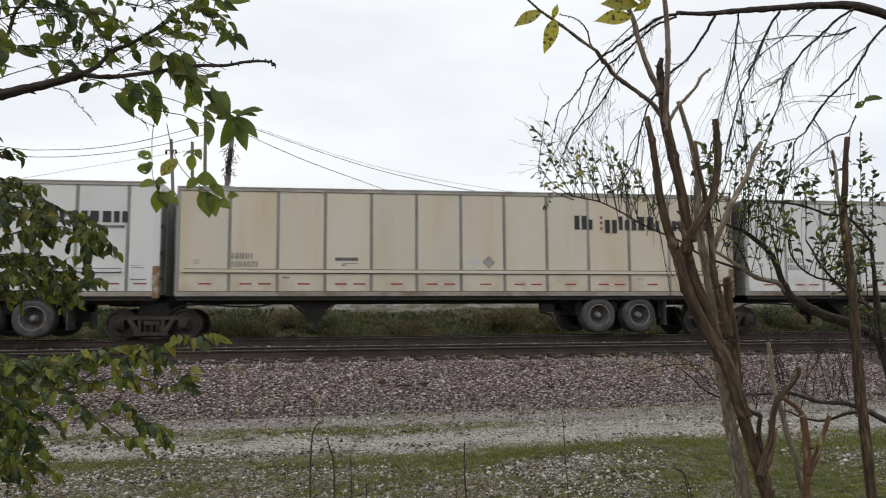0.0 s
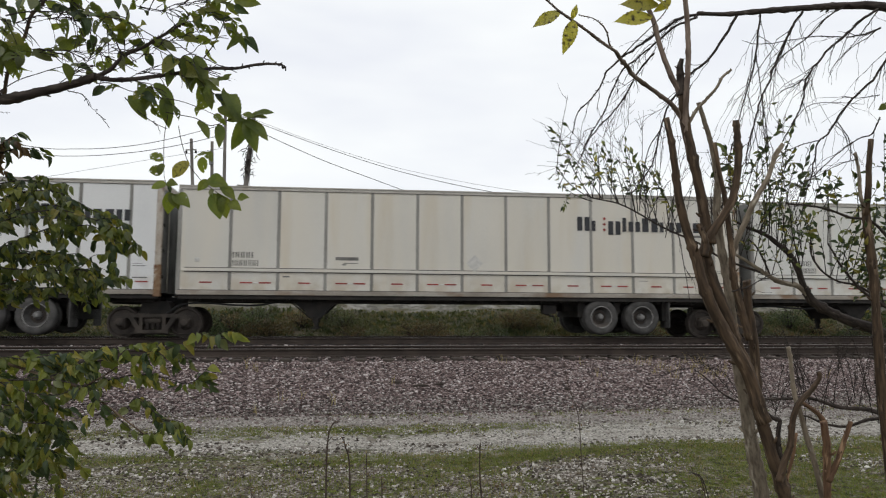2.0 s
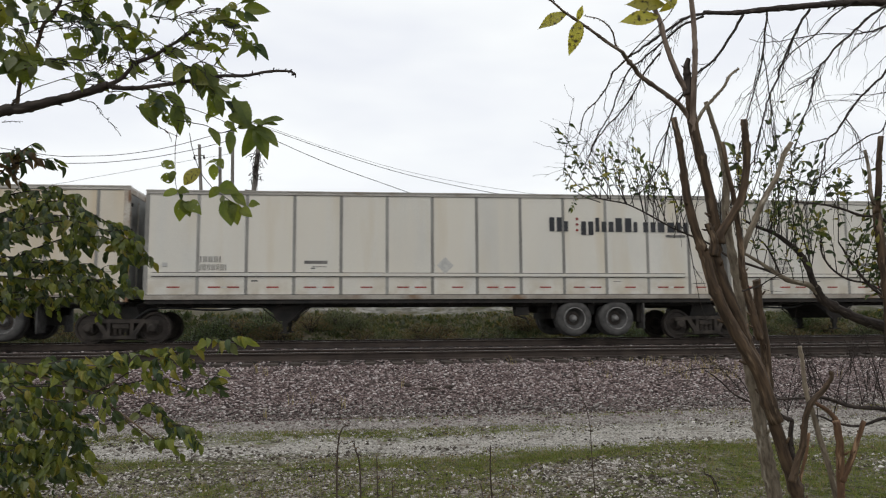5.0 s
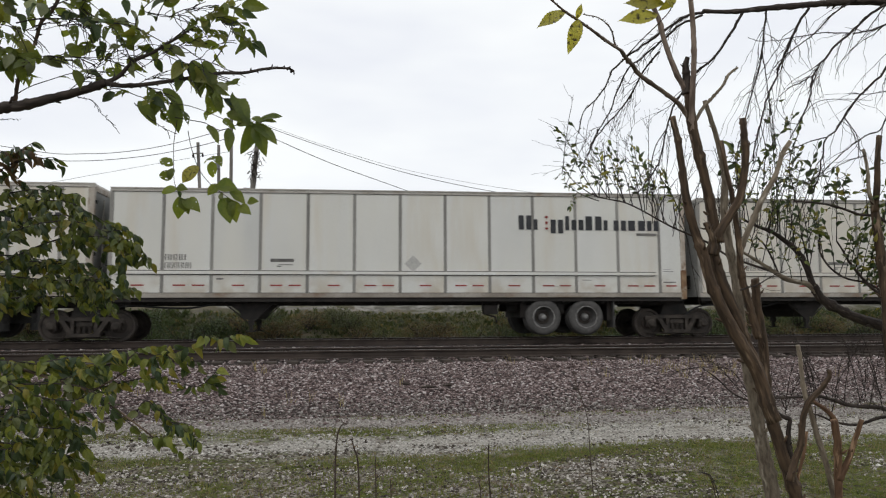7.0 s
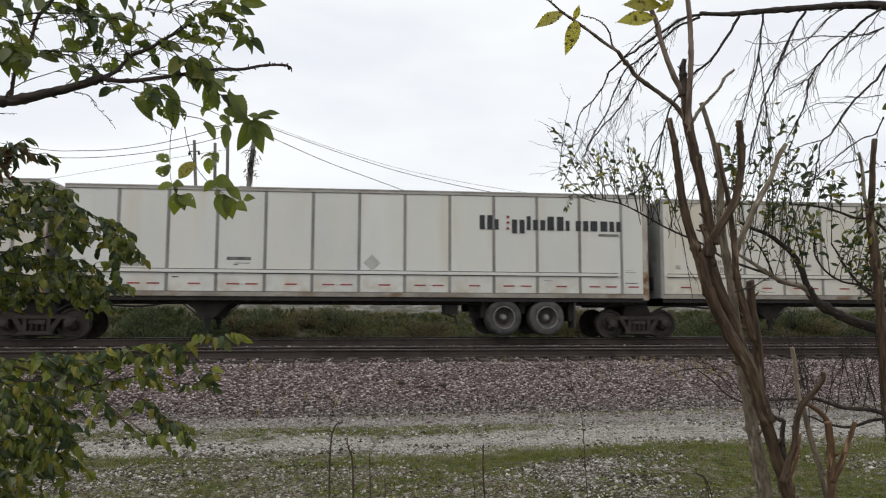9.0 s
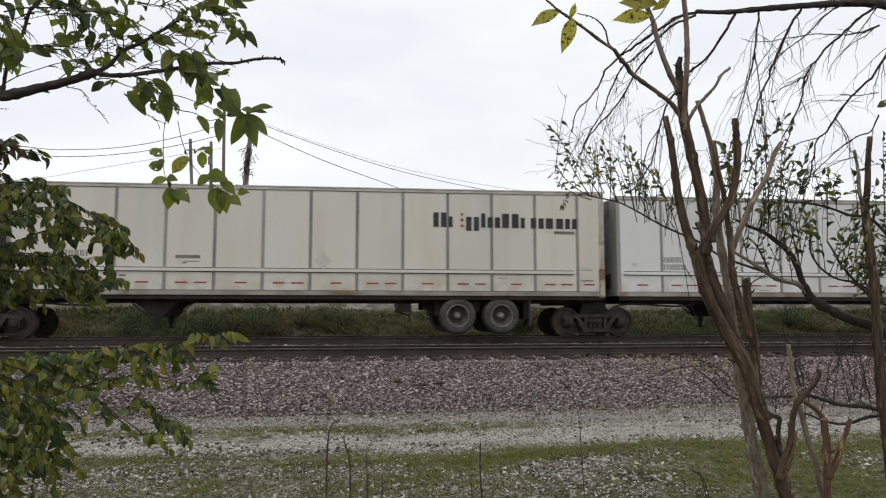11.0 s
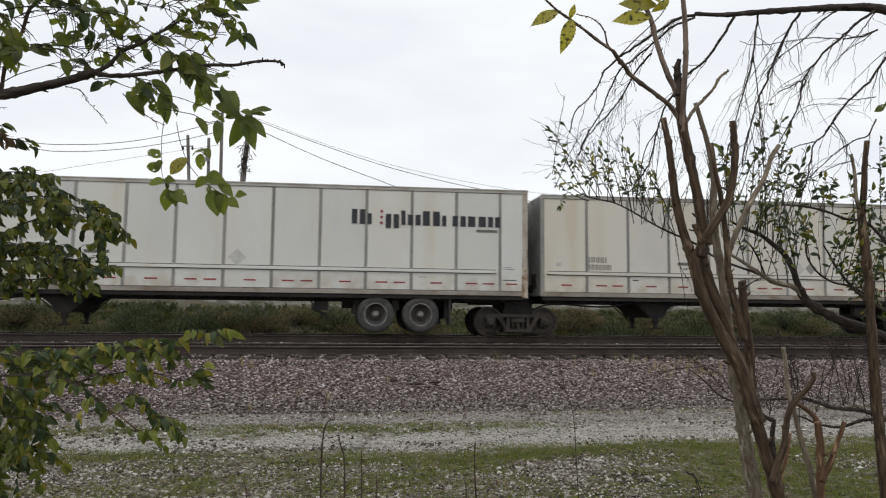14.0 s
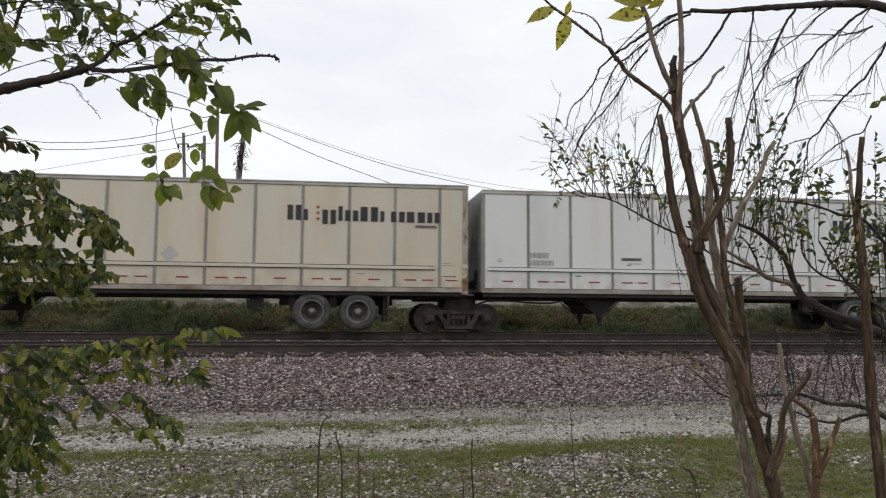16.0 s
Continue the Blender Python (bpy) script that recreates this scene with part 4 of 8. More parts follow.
            part("placard", bm, M_PLACARD_DARK, tr, "darker diamond placard")


build_train()

# ---- behind the train: poles, wires, a pale shed ----
def build_pole(x, y, height, radius, lean, extras):
    base = ground_height(x, y)
    pole = tagged(empty("utility_pole"), "weathered grey timber utility pole behind the tracks", "pole", "utility poles")
    pole.matrix_basis = pose(x, y, base, 0, lean, 0)
    part("shaft", tube(bmesh.new(), [(0, 0, -0.3), (0, 0, height * 0.5), (0, 0, height)], [radius * 1.15, radius, radius * 0.85], 10), M_POLE, pole)
    for kind, z in extras:
        if kind == "arm":
            part("crossarm", boxes((-0.36, 0.36, -radius - 0.08, -radius, z, z + 0.07)), M_POLE, pole)
            for dx in (-0.32, 0.32):
                part("insulator", tube(bmesh.new(), [(dx, -radius - 0.04, z - 0.22), (dx, -radius - 0.04, z - 0.10), (dx, -radius - 0.04, z + 0.02)], [0.05, 0.09, 0.02], 8), M_UNDER, pole)
        elif kind == "drum":
            part("transformer", tube(bmesh.new(), [(0.0, -radius - 0.18, z), (0.0, -radius - 0.18, z + 0.55)], [0.16, 0.16], 12), M_HUB, pole)
        elif kind == "vine":
            bm = bmesh.new()
            for k in range(80):
                p = Vector((random.gauss(0.0, 0.14), -radius, z + random.uniform(-0.9, 0.8)))
                q = p + Vector((random.gauss(0.06, 0.17), random.uniform(-0.2, 0.1), random.gauss(-0.12, 0.22)))
                tube(bm, [p, (p + q) * 0.5 + Vector((0, -0.05, random.gauss(0, 0.08))), q], [0.022, 0.018, 0.009], 4)
            tagged(part("dead_vine", bm, M_TWIG, pole, "tangle of dead vine"), kind="stuff")
            part("step_bar", boxes((-0.45, 0.45, -radius - 0.06, -radius, z - 1.45, z - 1.39)), M_POLE, pole)
    return pole


def build_wire(points, r=0.014, label="thin black overhead cable"):
    ob = mesh_ob("overhead_cable", tube(bmesh.new(), smooth_line(points, 6), [r] * (6 * (len(points) - 1) + 1), 4), M_WIRE)
    return tagged(ob, label, "cable", "overhead cables")


build_pole(-5.68, 39.30, 10.02, 0.14, 4.6, [("vine", 7.5)])
build_pole(-7.26, 45.61, 12.27, 0.11, -0.8, [])
build_pole(-8.66, 49.87, 10.99, 0.12, -1.5, [("drum", 9.3)])
build_pole(-9.69, 50.01, 11.25, 0.12, -3.5, [("arm", 10.4)])
build_wire([(-30.47, 48.86, 14.25), (-20.00, 47.25, 12.34), (-16.51, 46.67, 12.11), (-13.73, 46.18, 12.24), (-10.95, 45.67, 12.69), (-7.40, 44.97, 13.62)], 0.020)
build_wire([(-30.47, 48.88, 14.00), (-19.99, 47.28, 11.99), (-16.86, 46.78, 11.66), (-13.03, 46.10, 11.89), (-9.90, 45.51, 12.40), (-7.40, 45.03, 12.99)], 0.020)
build_wire([(-31.29, 53.42, 10.58), (-21.79, 51.76, 11.00), (-17.24, 50.92, 11.64), (-12.69, 50.07, 12.38), (-8.06, 49.21, 13.09)], 0.011)
build_wire([(-7.41, 44.87, 14.68), (-4.89, 38.56, 12.23), (-1.63, 38.12, 11.00), (2.00, 37.61, 9.77), (5.01, 37.17, 8.97), (8.33, 36.67, 8.29), (12.85, 35.96, 7.60), (30.90, 32.88, 7.58)], 0.015)
build_wire([(-4.89, 38.55, 12.32), (-1.63, 38.11, 11.10), (1.99, 37.60, 9.92), (5.01, 37.15, 9.18), (8.33, 36.65, 8.56), (11.64, 36.12, 8.15), (20.37, 34.67, 7.63)], 0.008)
build_wire([(-4.83, 38.59, 11.78), (-2.28, 39.27, 10.81), (-0.43, 40.02, 10.24), (2.22, 41.66, 9.68), (4.07, 43.41, 9.42), (9.36, 50.67, 9.23)], 0.018)


def build_shed():
    """A long pale metal building beyond the bank."""
    shed = tagged(empty("metal_shed"), "long pale metal-clad shed with a grey roof edge", "shed")
    shed.location = (0, 52, 2.3)
    part("wall", boxes((-14, 16, 0, 0.2, 0, 6.4), (-14, 16, 12, 12.2, 0, 6.4), (-14, -13.8, 0.2, 12, 0, 6.4), (15.8, 16, 0.2, 12, 0, 6.4)), M_WALL, shed)
    for k in range(30):
        part("cladding_rib", boxes((-14 + k * 1.0, -13.96 + k * 1.0, -0.04, 0.0, 0.0, 6.4)), M_WALL, shed)
    part("roof_edge", boxes((-14.2, 16.2, -0.15, 0.25, 6.4, 7.2)), M_WALL, shed)
    part("gutter", boxes((-14.2, 16.2, -0.3, -0.15, 6.35, 6.5)), M_UNDER, shed, "dark gutter line")
    part("roof", prism(bmesh.new(), [(-14.3, 7.2), (16.3, 7.2), (16.3, 7.35), (-14.3, 7.35)], -0.4, 12.4), M_ROOF, shed)
    part("door", boxes((1.0, 4.5, -0.06, -0.002, 0, 4.2)), M_RAILING, shed)


build_shed()

# ---- plants before the camera ----
LEAF_SHAPES = {}


def leaf_mesh(name, width, curl, fold, mat, teeth=0.0, side=0.0):
    """A leaf blade from its stalk at the origin to its tip at x = 1: folded along the midrib, curled down, its edge toothed."""
    n = 21
    verts, faces = [], []
    for i in range(n + 1):
        u = i / n
        half = width * 0.5 * math.sin(math.pi * u ** 0.80) ** 0.86 * (1 - 0.06 * u) if 0 < u < 1 else 0.006
        half *= 1 + (teeth if i % 2 else -teeth)
        z = 0.05 * math.sin(3.1 * u) - curl * u * u
        wave = 0.035 * math.sin(u * 8.0 + width * 40 + side * 5)
        bend = side * u * u
        verts += [(u + teeth * 0.1 * (i % 2), bend - half, z + fold * half + wave), (u, bend, z), (u + teeth * 0.1 * (i % 2), bend + half, z + fold * half - wave)]
    for i in range(n):
        a = i * 3
        faces += [(a, a + 1, a + 4, a + 3), (a + 1, a + 2, a + 5, a + 4)]
    me = bpy.data.meshes.new(name)
    me.from_pydata(verts, [], faces)
    me.update()
    for p in me.polygons:
        p.use_smooth = True
    me.materials.append(mat)
    return me


def leaf_set(name, width, mats, teeth=0.05, curl=0.10):
    out = []
    for i, m in enumerate(mats):
        out.append(leaf_mesh("leaf", width * (0.84 + 0.11 * (i % 4)), curl + 0.19 * (i % 3), 0.25 + 0.35 * (i % 2), m, teeth, 0.16 * ((i * 7) % 3 - 1)))
    LEAF_SHAPES[name] = out


leaf_set("bough", 0.57, [M_LEAF_EATEN, M_LEAF_DARK, M_LEAF_BACKLIT, M_LEAF_EATEN_OLIVE, M_LEAF_BACKLIT, M_LEAF_EATEN, M_LEAF_SAGE], 0.035)
leaf_set("bush", 0.56, [M_LEAF, M_LEAF_DARK, M_LEAF, M_LEAF_SAGE, M_LEAF_DARK, M_LEAF_OLIVE, M_LEAF, M_LEAF_LIME, M_LEAF_DARK], 0.03, 0.22)
leaf_set("bush_brown", 0.50, [M_LEAF_DARK, M_LITTER, M_LITTER, M_LEAF_DARK, M_LEAF], 0.03, 0.40)
leaf_set("shrub", 0.48, [M_LEAF_DARK, M_LEAF_SAGE, M_LEAF, M_LEAF_DARK, M_LEAF_DARK, M_LEAF_OLIVE], 0.02)
leaf_set("yellow", 0.50, [M_LEAF_YELLOW])
leaf_set("yellow_broad", 0.84, [M_LEAF_YELLOW], 0.03)
leaf_set("broad", 0.80, [M_LEAF_BACKLIT], 0.03)
leaf_set("broad_dark", 0.54, [M_LEAF_EATEN], 0.045)


def leaf_pose(at, way, face, size):
    """A leaf that points along way, its upper side turned towards face."""
    x = Vector(way).normalized()
    up = Vector(face) - x * Vector(face).dot(x)
    up = up.normalized() if up.length > 0.05 else x.orthogonal().normalized()
    m = Matrix((x, up.cross(x), up)).transposed().to_4x4()
    return Matrix.Translation(at) @ m @ Matrix.Diagonal((size, size, size, 1))


class LimbShape:
    """Gathers the tubes of one limb, with a coordinate that runs round and along it for the bark."""

    def __init__(self, offset):
        self.verts, self.faces, self.along, self.offset = [], [], [], offset

    def tube(self, pts, radii, sides, ridge):
        start, way, u, run = len(self.verts), None, None, 0.0
        for i, p in enumerate(pts):
            d = (pts[min(i + 1, len(pts) - 1)] - pts[max(i - 1, 0)]).normalized()
            u = d.orthogonal().normalized() if u is None else (u - d * u.dot(d)).normalized()
            w = d.cross(u)
            run += (p - pts[i - 1]).length if i else 0.0
            for k in range(sides):
                a = 2 * math.pi * k / sides
                c, q = math.cos(a), math.sin(a)
                r = radii[i]
                at = (c * r, q * r, run + self.offset)
                fat = 1 + ridge * noise.noise((c * 1.6 + self.offset, q * 1.6, run * 3.0)) * 2 if ridge else 1
                self.verts.append(p + (u * c + w * q) * r * fat)
                self.along.append(at)
        for i in range(len(pts) - 1):
            for k in range(sides):
                j, a = (k + 1) % sides, start + i * sides
                self.faces.append((a + k, a + j, a + sides + j, a + sides + k))
        last = start + (len(pts) - 1) * sides
        self.faces.append(tuple(start + k for k in reversed(range(sides))))
        self.faces.append(tuple(last + k for k in range(sides)))

    def made(self, name, mat, parent):
        me = bpy.data.meshes.new(name)
        me.from_pydata([tuple(v) for v in self.verts], [], self.faces)
        me.update()
        for p in me.polygons:
            p.use_smooth = len(p.vertices) == 4
        coords = me.attributes.new("along", "FLOAT_VECTOR", "POINT")
        coords.data.foreach_set("vector", [c for v in self.along for c in v])
        me.materials.append(mat)
        ob = new(name, me)
        ob.parent = parent
        return ob


class Plant:
    """Gathers the limbs, twigs and leaves of one plant."""

    def __init__(self, name, label, category, base, leaves, seed, singly=300):
        self.top = tagged(empty(name), label, category)
        self.base = Vector(base)
        self.top.matrix_basis = Matrix.Translation(base)
        self.hold = self.top
        self.shapes, self.rnd = LEAF_SHAPES[leaves], random.Random(seed)
        self.singly, self.count = singly, 0
        self.verts, self.faces, self.slots = [], [], []
        self.twig_bm = bmesh.new()

    def limb(self, name, points, r0, r1, mat, parent=None, knots=0.06, sides=11):
        """A limb with a knotty surface and a few short stubs of lost twigs."""
        rnd = self.rnd
        pts = smooth_line([Vector(p) - self.base for p in points], 7)
        n = len(pts) - 1
        lumps = [rnd.uniform(-knots, knots) for _ in range(n + 3)]
        radii = [(r0 + (r1 - r0) * i / n) * (1 + (lumps[i] + 2 * lumps[i + 1] + lumps[i + 2]) / 4) for i in range(n + 1)]
        for _ in range(max(1, n // 12)):                       # swellings where twigs once left
            k = rnd.randrange(1, n)
            radii[k] *= 1.24
        pts = [p + Vector((rnd.gauss(0, 1), rnd.gauss(0, 1), rnd.gauss(0, 1))) * radii[i] * 0.05 for i, p in enumerate(pts)]
        shape = LimbShape(rnd.uniform(0, 50))
        shape.tube(pts, radii, sides, 0.11)
        for _ in range(1 + n // 10):
            i = rnd.randrange(2, n - 1)
            out = (pts[i + 1] - pts[i]).cross(Vector((rnd.gauss(0, 1), rnd.gauss(0, 1), rnd.gauss(0, 1)))).normalized()
            up = (pts[i + 1] - pts[i]).normalized()
            size = radii[i]
            k = rnd.uniform(0.7, 1.2)
            shape.tube([pts[i] + out * size * 0.4, pts[i] + out * size * 1.25 * k + up * size * 0.4, pts[i] + out * size * 1.8 * k + up * size * 1.1],
                       [size * 0.36, size * 0.27, size * 0.15], 6, 0.0)
        self.made = shape.made(name, mat, parent or self.hold)
        if r0 < 0.012:
            self.buds(pts, r1)
        return pts

    def swaying_limb(self, points, pivot, r0, r1, mat):
        """A limb that carries all that is added after it and can be swung about its pivot."""
        low, self.base, self.hold = self.top.matrix_basis.translation.copy(), Vector(pivot), self.top
        self.limb("limb", points, r0, r1, mat)
        self.hold = self.made
        self.hold.matrix_basis = Matrix.Translation(self.base - low)
        self.rest = self.base - low

    def twig(self, points, r0, r1, smooth=True):
        pts = smooth_line(points, 3) if smooth else [Vector(p) for p in points]
        n = len(pts) - 1
        tube(self.twig_bm, pts, [r0 + (r1 - r0) * i / n for i in range(n + 1)], 4)
        return pts

    def leaf(self, at, way, size, kind=None):
        """One leaf; the first of them are objects of their own, the rest go into one mesh."""
        k = self.rnd.randrange(len(self.shapes)) if kind is None else kind
        me = self.shapes[k] if not isinstance(k, str) else LEAF_SHAPES[k][0]
        # the plants stand at the edge of a clearing: their leaves turn to its light, out and up
        turn = 0.6 if kind is None else 0.25
        m = leaf_pose(at, way, (self.rnd.gauss(0.1, turn), -0.9, self.rnd.gauss(0.45, turn)), size)
        self.count += 1
        if self.count <= self.singly:
            ob = new("leaf", me)
            ob.parent, ob.matrix_basis = self.hold, m
            return
        start = len(self.verts)
        self.verts += [tuple(m @ v.co) for v in me.vertices]
        self.faces += [tuple(i + start for i in p.vertices) for p in me.polygons]
        self.slots += [me.materials[0]] * len(me.polygons)

    def spray(self, points, r0, r1, every, size, droop=0.6, spread=0.7, start=0.15, side_twigs=0, twig_len=0.1):
        """A leafy twig: leaves hang from it on both sides, and from short side twigs."""
        rnd = self.rnd
        pts = self.twig([Vector(p) - self.base for p in points], r0, r1)
        self.dress(pts, every, size, droop, spread, start)
        for _ in range(side_twigs):
            i = rnd.randrange(max(1, int(len(pts) * start)), len(pts) - 1)
            d = (pts[i + 1] - pts[i]).normalized()
            way = (d * rnd.uniform(0.3, 0.9) + Vector((rnd.gauss(0, 0.6), rnd.gauss(0, 0.6), rnd.gauss(0, 0.45) - 0.15))).normalized()
            length = twig_len * rnd.uniform(0.6, 1.3)
            end = pts[i] + way * length + Vector((0, 0, -0.25 * length))
            side = self.twig([pts[i], pts[i] + way * length * 0.55, end], r1 * 1.1, r1 * 0.6)
            self.dress(side, every, size * 0.92, droop, spread, 0.2)

    def dress(self, pts, every, size, droop, spread, start=0.1):
        rnd = self.rnd
        done, total = 0.0, sum((b - a).length for a, b in zip(pts, pts[1:]))
        nxt = total * start
        for a, b in zip(pts, pts[1:]):
            seg = (b - a).length
            while done + seg > nxt:
                p = a + (b - a) * ((nxt - done) / seg)
                way = (b - a).normalized() * 0.5 + Vector((rnd.gauss(0, spread), rnd.gauss(0, spread), rnd.gauss(0, 0.3) - droop))
                self.leaf(p, way, size * rnd.uniform(0.65, 1.2))
                nxt += every * rnd.uniform(0.6, 1.4)
            done += seg
        self.leaf(pts[-1], (pts[-1] - pts[-2]).normalized() + Vector((0, 0, -droop)), size)

    def bare(self, points, r0, r1, count, length, fall, depth=1):
        """A leafless twig with finer twigs along it, falling by their weight."""
        rnd = self.rnd
        pts = smooth_line([Vector(p) - self.base for p in points], 4)
        bend = min(0.0025, r0 * 0.3)
        pts = [pts[0]] + [p + Vector((rnd.gauss(0, bend), rnd.gauss(0, bend), rnd.gauss(0, bend))) for p in pts[1:-1]] + [pts[-1]]
        self.twig(pts, r0 * 0.85, r1 * 0.7, False)
        self.buds(pts, (r0 + r1) * 0.4)
        self.fork(pts, r1 * 0.8, round(count * 1.2), length, fall, depth)

    def buds(self, pts, r):
        """Short spurs and buds all along a bare twig."""
        rnd = self.rnd
        for a, b in zip(pts, pts[1:]):
            for _ in range(max(1, round((b - a).length / 0.022))):
                p, d = a + (b - a) * rnd.random(), (b - a).normalized()
                out = (d.cross(Vector((rnd.gauss(0, 1), rnd.gauss(0, 1), rnd.gauss(0, 1)))).normalized() + d * 0.6).normalized()
                size = rnd.uniform(0.003, 0.009) + r * 1.3
                fat = min(0.0030, r * 0.55 + 0.0006)
                tube(self.twig_bm, [p, p + out * size * 0.7, p + out * size], [fat * 0.7, fat, fat * 0.3], 4)

    def fork(self, pts, r, count, length, fall, depth):
        """Fine crooked twigs that leave a twig at a sharp angle and hang."""
        rnd = self.rnd
        for _ in range(count):
            i = rnd.randrange(1, len(pts) - 1)
            d = (pts[i + 1] - pts[i - 1]).normalized()
            way = (d * rnd.uniform(0.5, 1.0) + Vector((rnd.gauss(0, 0.35), rnd.gauss(0, 0.35), rnd.gauss(0, 0.3) - fall * 0.45))).normalized()
            ln = length * rnd.uniform(0.35, 1.5)
            line, p = [pts[i]], pts[i]
            for k in range(6):
                step = (way + Vector((rnd.gauss(0, 0.17), rnd.gauss(0, 0.17), rnd.gauss(0, 0.15)))).normalized()
                way = (way + Vector((0, 0, -fall * 0.16))).normalized()
                p = p + step * ln / 6 * rnd.uniform(0.7, 1.3)
                line.append(p)
            self.twig(line, max(0.0014, r * 0.66), 0.0009, False)
            if depth > 1:
                self.fork(line, r * 0.5, 2, ln * 0.6, fall, depth - 1)

    def gather(self, twig_mat):
        """Join the fine twigs and the leaves past those built singly under the limb that holds them."""
        tw = part("fine_growth", self.twig_bm, twig_mat, self.hold, smooth=False)
        tagged(tw, kind="stuff")
        if self.faces:
            me = bpy.data.meshes.new("foliage")
            me.from_pydata(self.verts, [], self.faces)
            me.update()
            mats = []
            for m in self.slots:
                if m not in mats:
                    mats.append(m)
            for m in mats:
                me.materials.append(m)
            me.polygons.foreach_set("material_index", [mats.index(m) for m in self.slots])
            ob = new("foliage", me)
            ob.parent = self.hold
            tagged(ob, kind="stuff")
        self.twig_bm = bmesh.new()
        self.verts, self.faces, self.slots = [], [], []


tree = Plant("pruned_tree", "multi-stemmed tree with reddish-brown bark and sawn-off stubs", "tree", (2.71, 4.06, 0.00), "yellow", 3, 60)
tree.limb("trunk", [(2.71, 4.07, -0.07), (2.70, 4.03, 0.35), (2.67, 4.00, 0.61), (2.60, 3.99, 0.83), (2.54, 3.98, 1.02), (2.49, 3.97, 1.22), (2.43, 3.96, 1.39), (2.35, 3.95, 1.57), (2.29, 3.94, 1.73), (2.22, 3.94, 1.90), (2.17, 3.93, 2.07)], 0.042, 0.028, M_BARK)
tree.limb("stem", [(2.17, 3.93, 2.05), (2.17, 3.91, 2.23), (2.12, 3.89, 2.47), (2.07, 3.88, 2.67), (2.03, 3.87, 2.86), (2.01, 3.85, 3.02)], 0.031, 0.025, M_BARK)
tree.limb("stem", [(2.49, 3.90, 1.08), (2.40, 3.89, 1.34), (2.31, 3.88, 1.50), (2.20, 3.88, 1.70), (2.12, 3.87, 1.87), (2.07, 3.86, 2.04), (2.03, 3.86, 2.16), (1.97, 3.84, 2.35), (1.94, 3.83, 2.55), (1.91, 3.81, 2.72), (1.88, 3.81, 2.86)], 0.042, 0.017, M_BARK)
tree.limb("stem", [(2.74, 4.33, -0.18), (2.72, 4.28, 0.34), (2.68, 4.26, 0.59), (2.62, 4.24, 0.84), (2.57, 4.22, 1.12), (2.52, 4.20, 1.37), (2.47, 4.18, 1.69), (2.44, 4.16, 1.91), (2.39, 4.14, 2.16), (2.36, 4.12, 2.37), (2.36, 4.10, 2.58), (2.31, 4.09, 2.82), (2.23, 4.07, 3.05)], 0.051, 0.013, M_BARK_GREY)
tree.limb("stem", [(2.55, 4.06, 1.19), (2.54, 4.05, 1.38), (2.52, 4.03, 1.56), (2.49, 4.02, 1.74), (2.48, 4.01, 1.85), (2.47, 4.00, 1.92)], 0.029, 0.025, M_BARK)
tree.limb("stem", [(2.47, 3.99, 1.56), (2.43, 3.98, 1.69), (2.39, 3.97, 1.83), (2.36, 3.96, 1.95), (2.35, 3.95, 2.10), (2.33, 3.94, 2.26), (2.30, 3.92, 2.41), (2.26, 3.91, 2.58), (2.23, 3.90, 2.75)], 0.024, 0.013, M_BARK)
tree.limb("stem", [(2.18, 3.88, 2.13), (2.18, 3.87, 2.19), (2.24, 3.86, 2.28), (2.30, 3.83, 2.41), (2.33, 3.81, 2.63), (2.32, 3.80, 2.76), (2.31, 3.79, 2.86)], 0.027, 0.018, M_BARK)
tree.limb("stem", [(2.38, 4.03, 2.01), (2.41, 4.01, 2.14), (2.46, 3.99, 2.26), (2.52, 3.97, 2.40), (2.60, 3.94, 2.55), (2.64, 3.92, 2.68), (2.69, 3.91, 2.76)], 0.019, 0.013, M_BARK_GREY)
tree.limb("stub", [(2.00, 3.85, 3.01), (2.00, 3.85, 3.11), (1.99, 3.84, 3.18), (2.00, 3.83, 3.23)], 0.028, 0.014, M_BARK_DARK)
tree.limb("branch", [(2.01, 3.86, 2.97), (1.99, 3.85, 3.04), (1.94, 3.85, 3.13), (1.90, 3.85, 3.23), (1.86, 3.84, 3.34), (1.83, 3.83, 3.45), (1.79, 3.83, 3.55), (1.76, 3.82, 3.65)], 0.017, 0.012, M_BARK_TAN)
tree.limb("branch", [(2.06, 3.885, 2.66), (2.03, 3.865, 2.82), (2.02, 3.835, 2.95), (2.02, 3.81, 3.09), (2.02, 3.79, 3.24), (2.01, 3.77, 3.39), (1.99, 3.75, 3.56), (1.98, 3.74, 3.69)], 0.018, 0.013, M_BARK_TAN)
tree.limb("branch", [(2.03, 3.88, 2.80), (2.09, 3.855, 2.92), (2.15, 3.84, 2.99), (2.21, 3.82, 3.06), (2.25, 3.81, 3.13), (2.30, 3.80, 3.17)], 0.011, 0.007, M_BARK_GREY)
tree.limb("branch", [(2.04, 3.87, 2.83), (1.99, 3.87, 2.91), (1.92, 3.82, 2.95), (1.84, 3.78, 2.98), (1.72, 3.69, 3.00), (1.59, 3.60, 3.03), (1.52, 3.51, 3.04), (1.44, 3.42, 3.05), (1.38, 3.33, 3.05)], 0.016, 0.009, M_BARK_TAN)
tree.limb("branch", [(1.43, 3.40, 3.05), (1.38, 3.33, 3.05), (1.25, 3.15, 3.01), (1.10, 2.97, 2.99), (0.96, 2.79, 2.96), (0.88, 2.70, 2.95), (0.80, 2.61, 2.95), (0.73, 2.51, 2.93)], 0.009, 0.003, M_BARK_TAN)
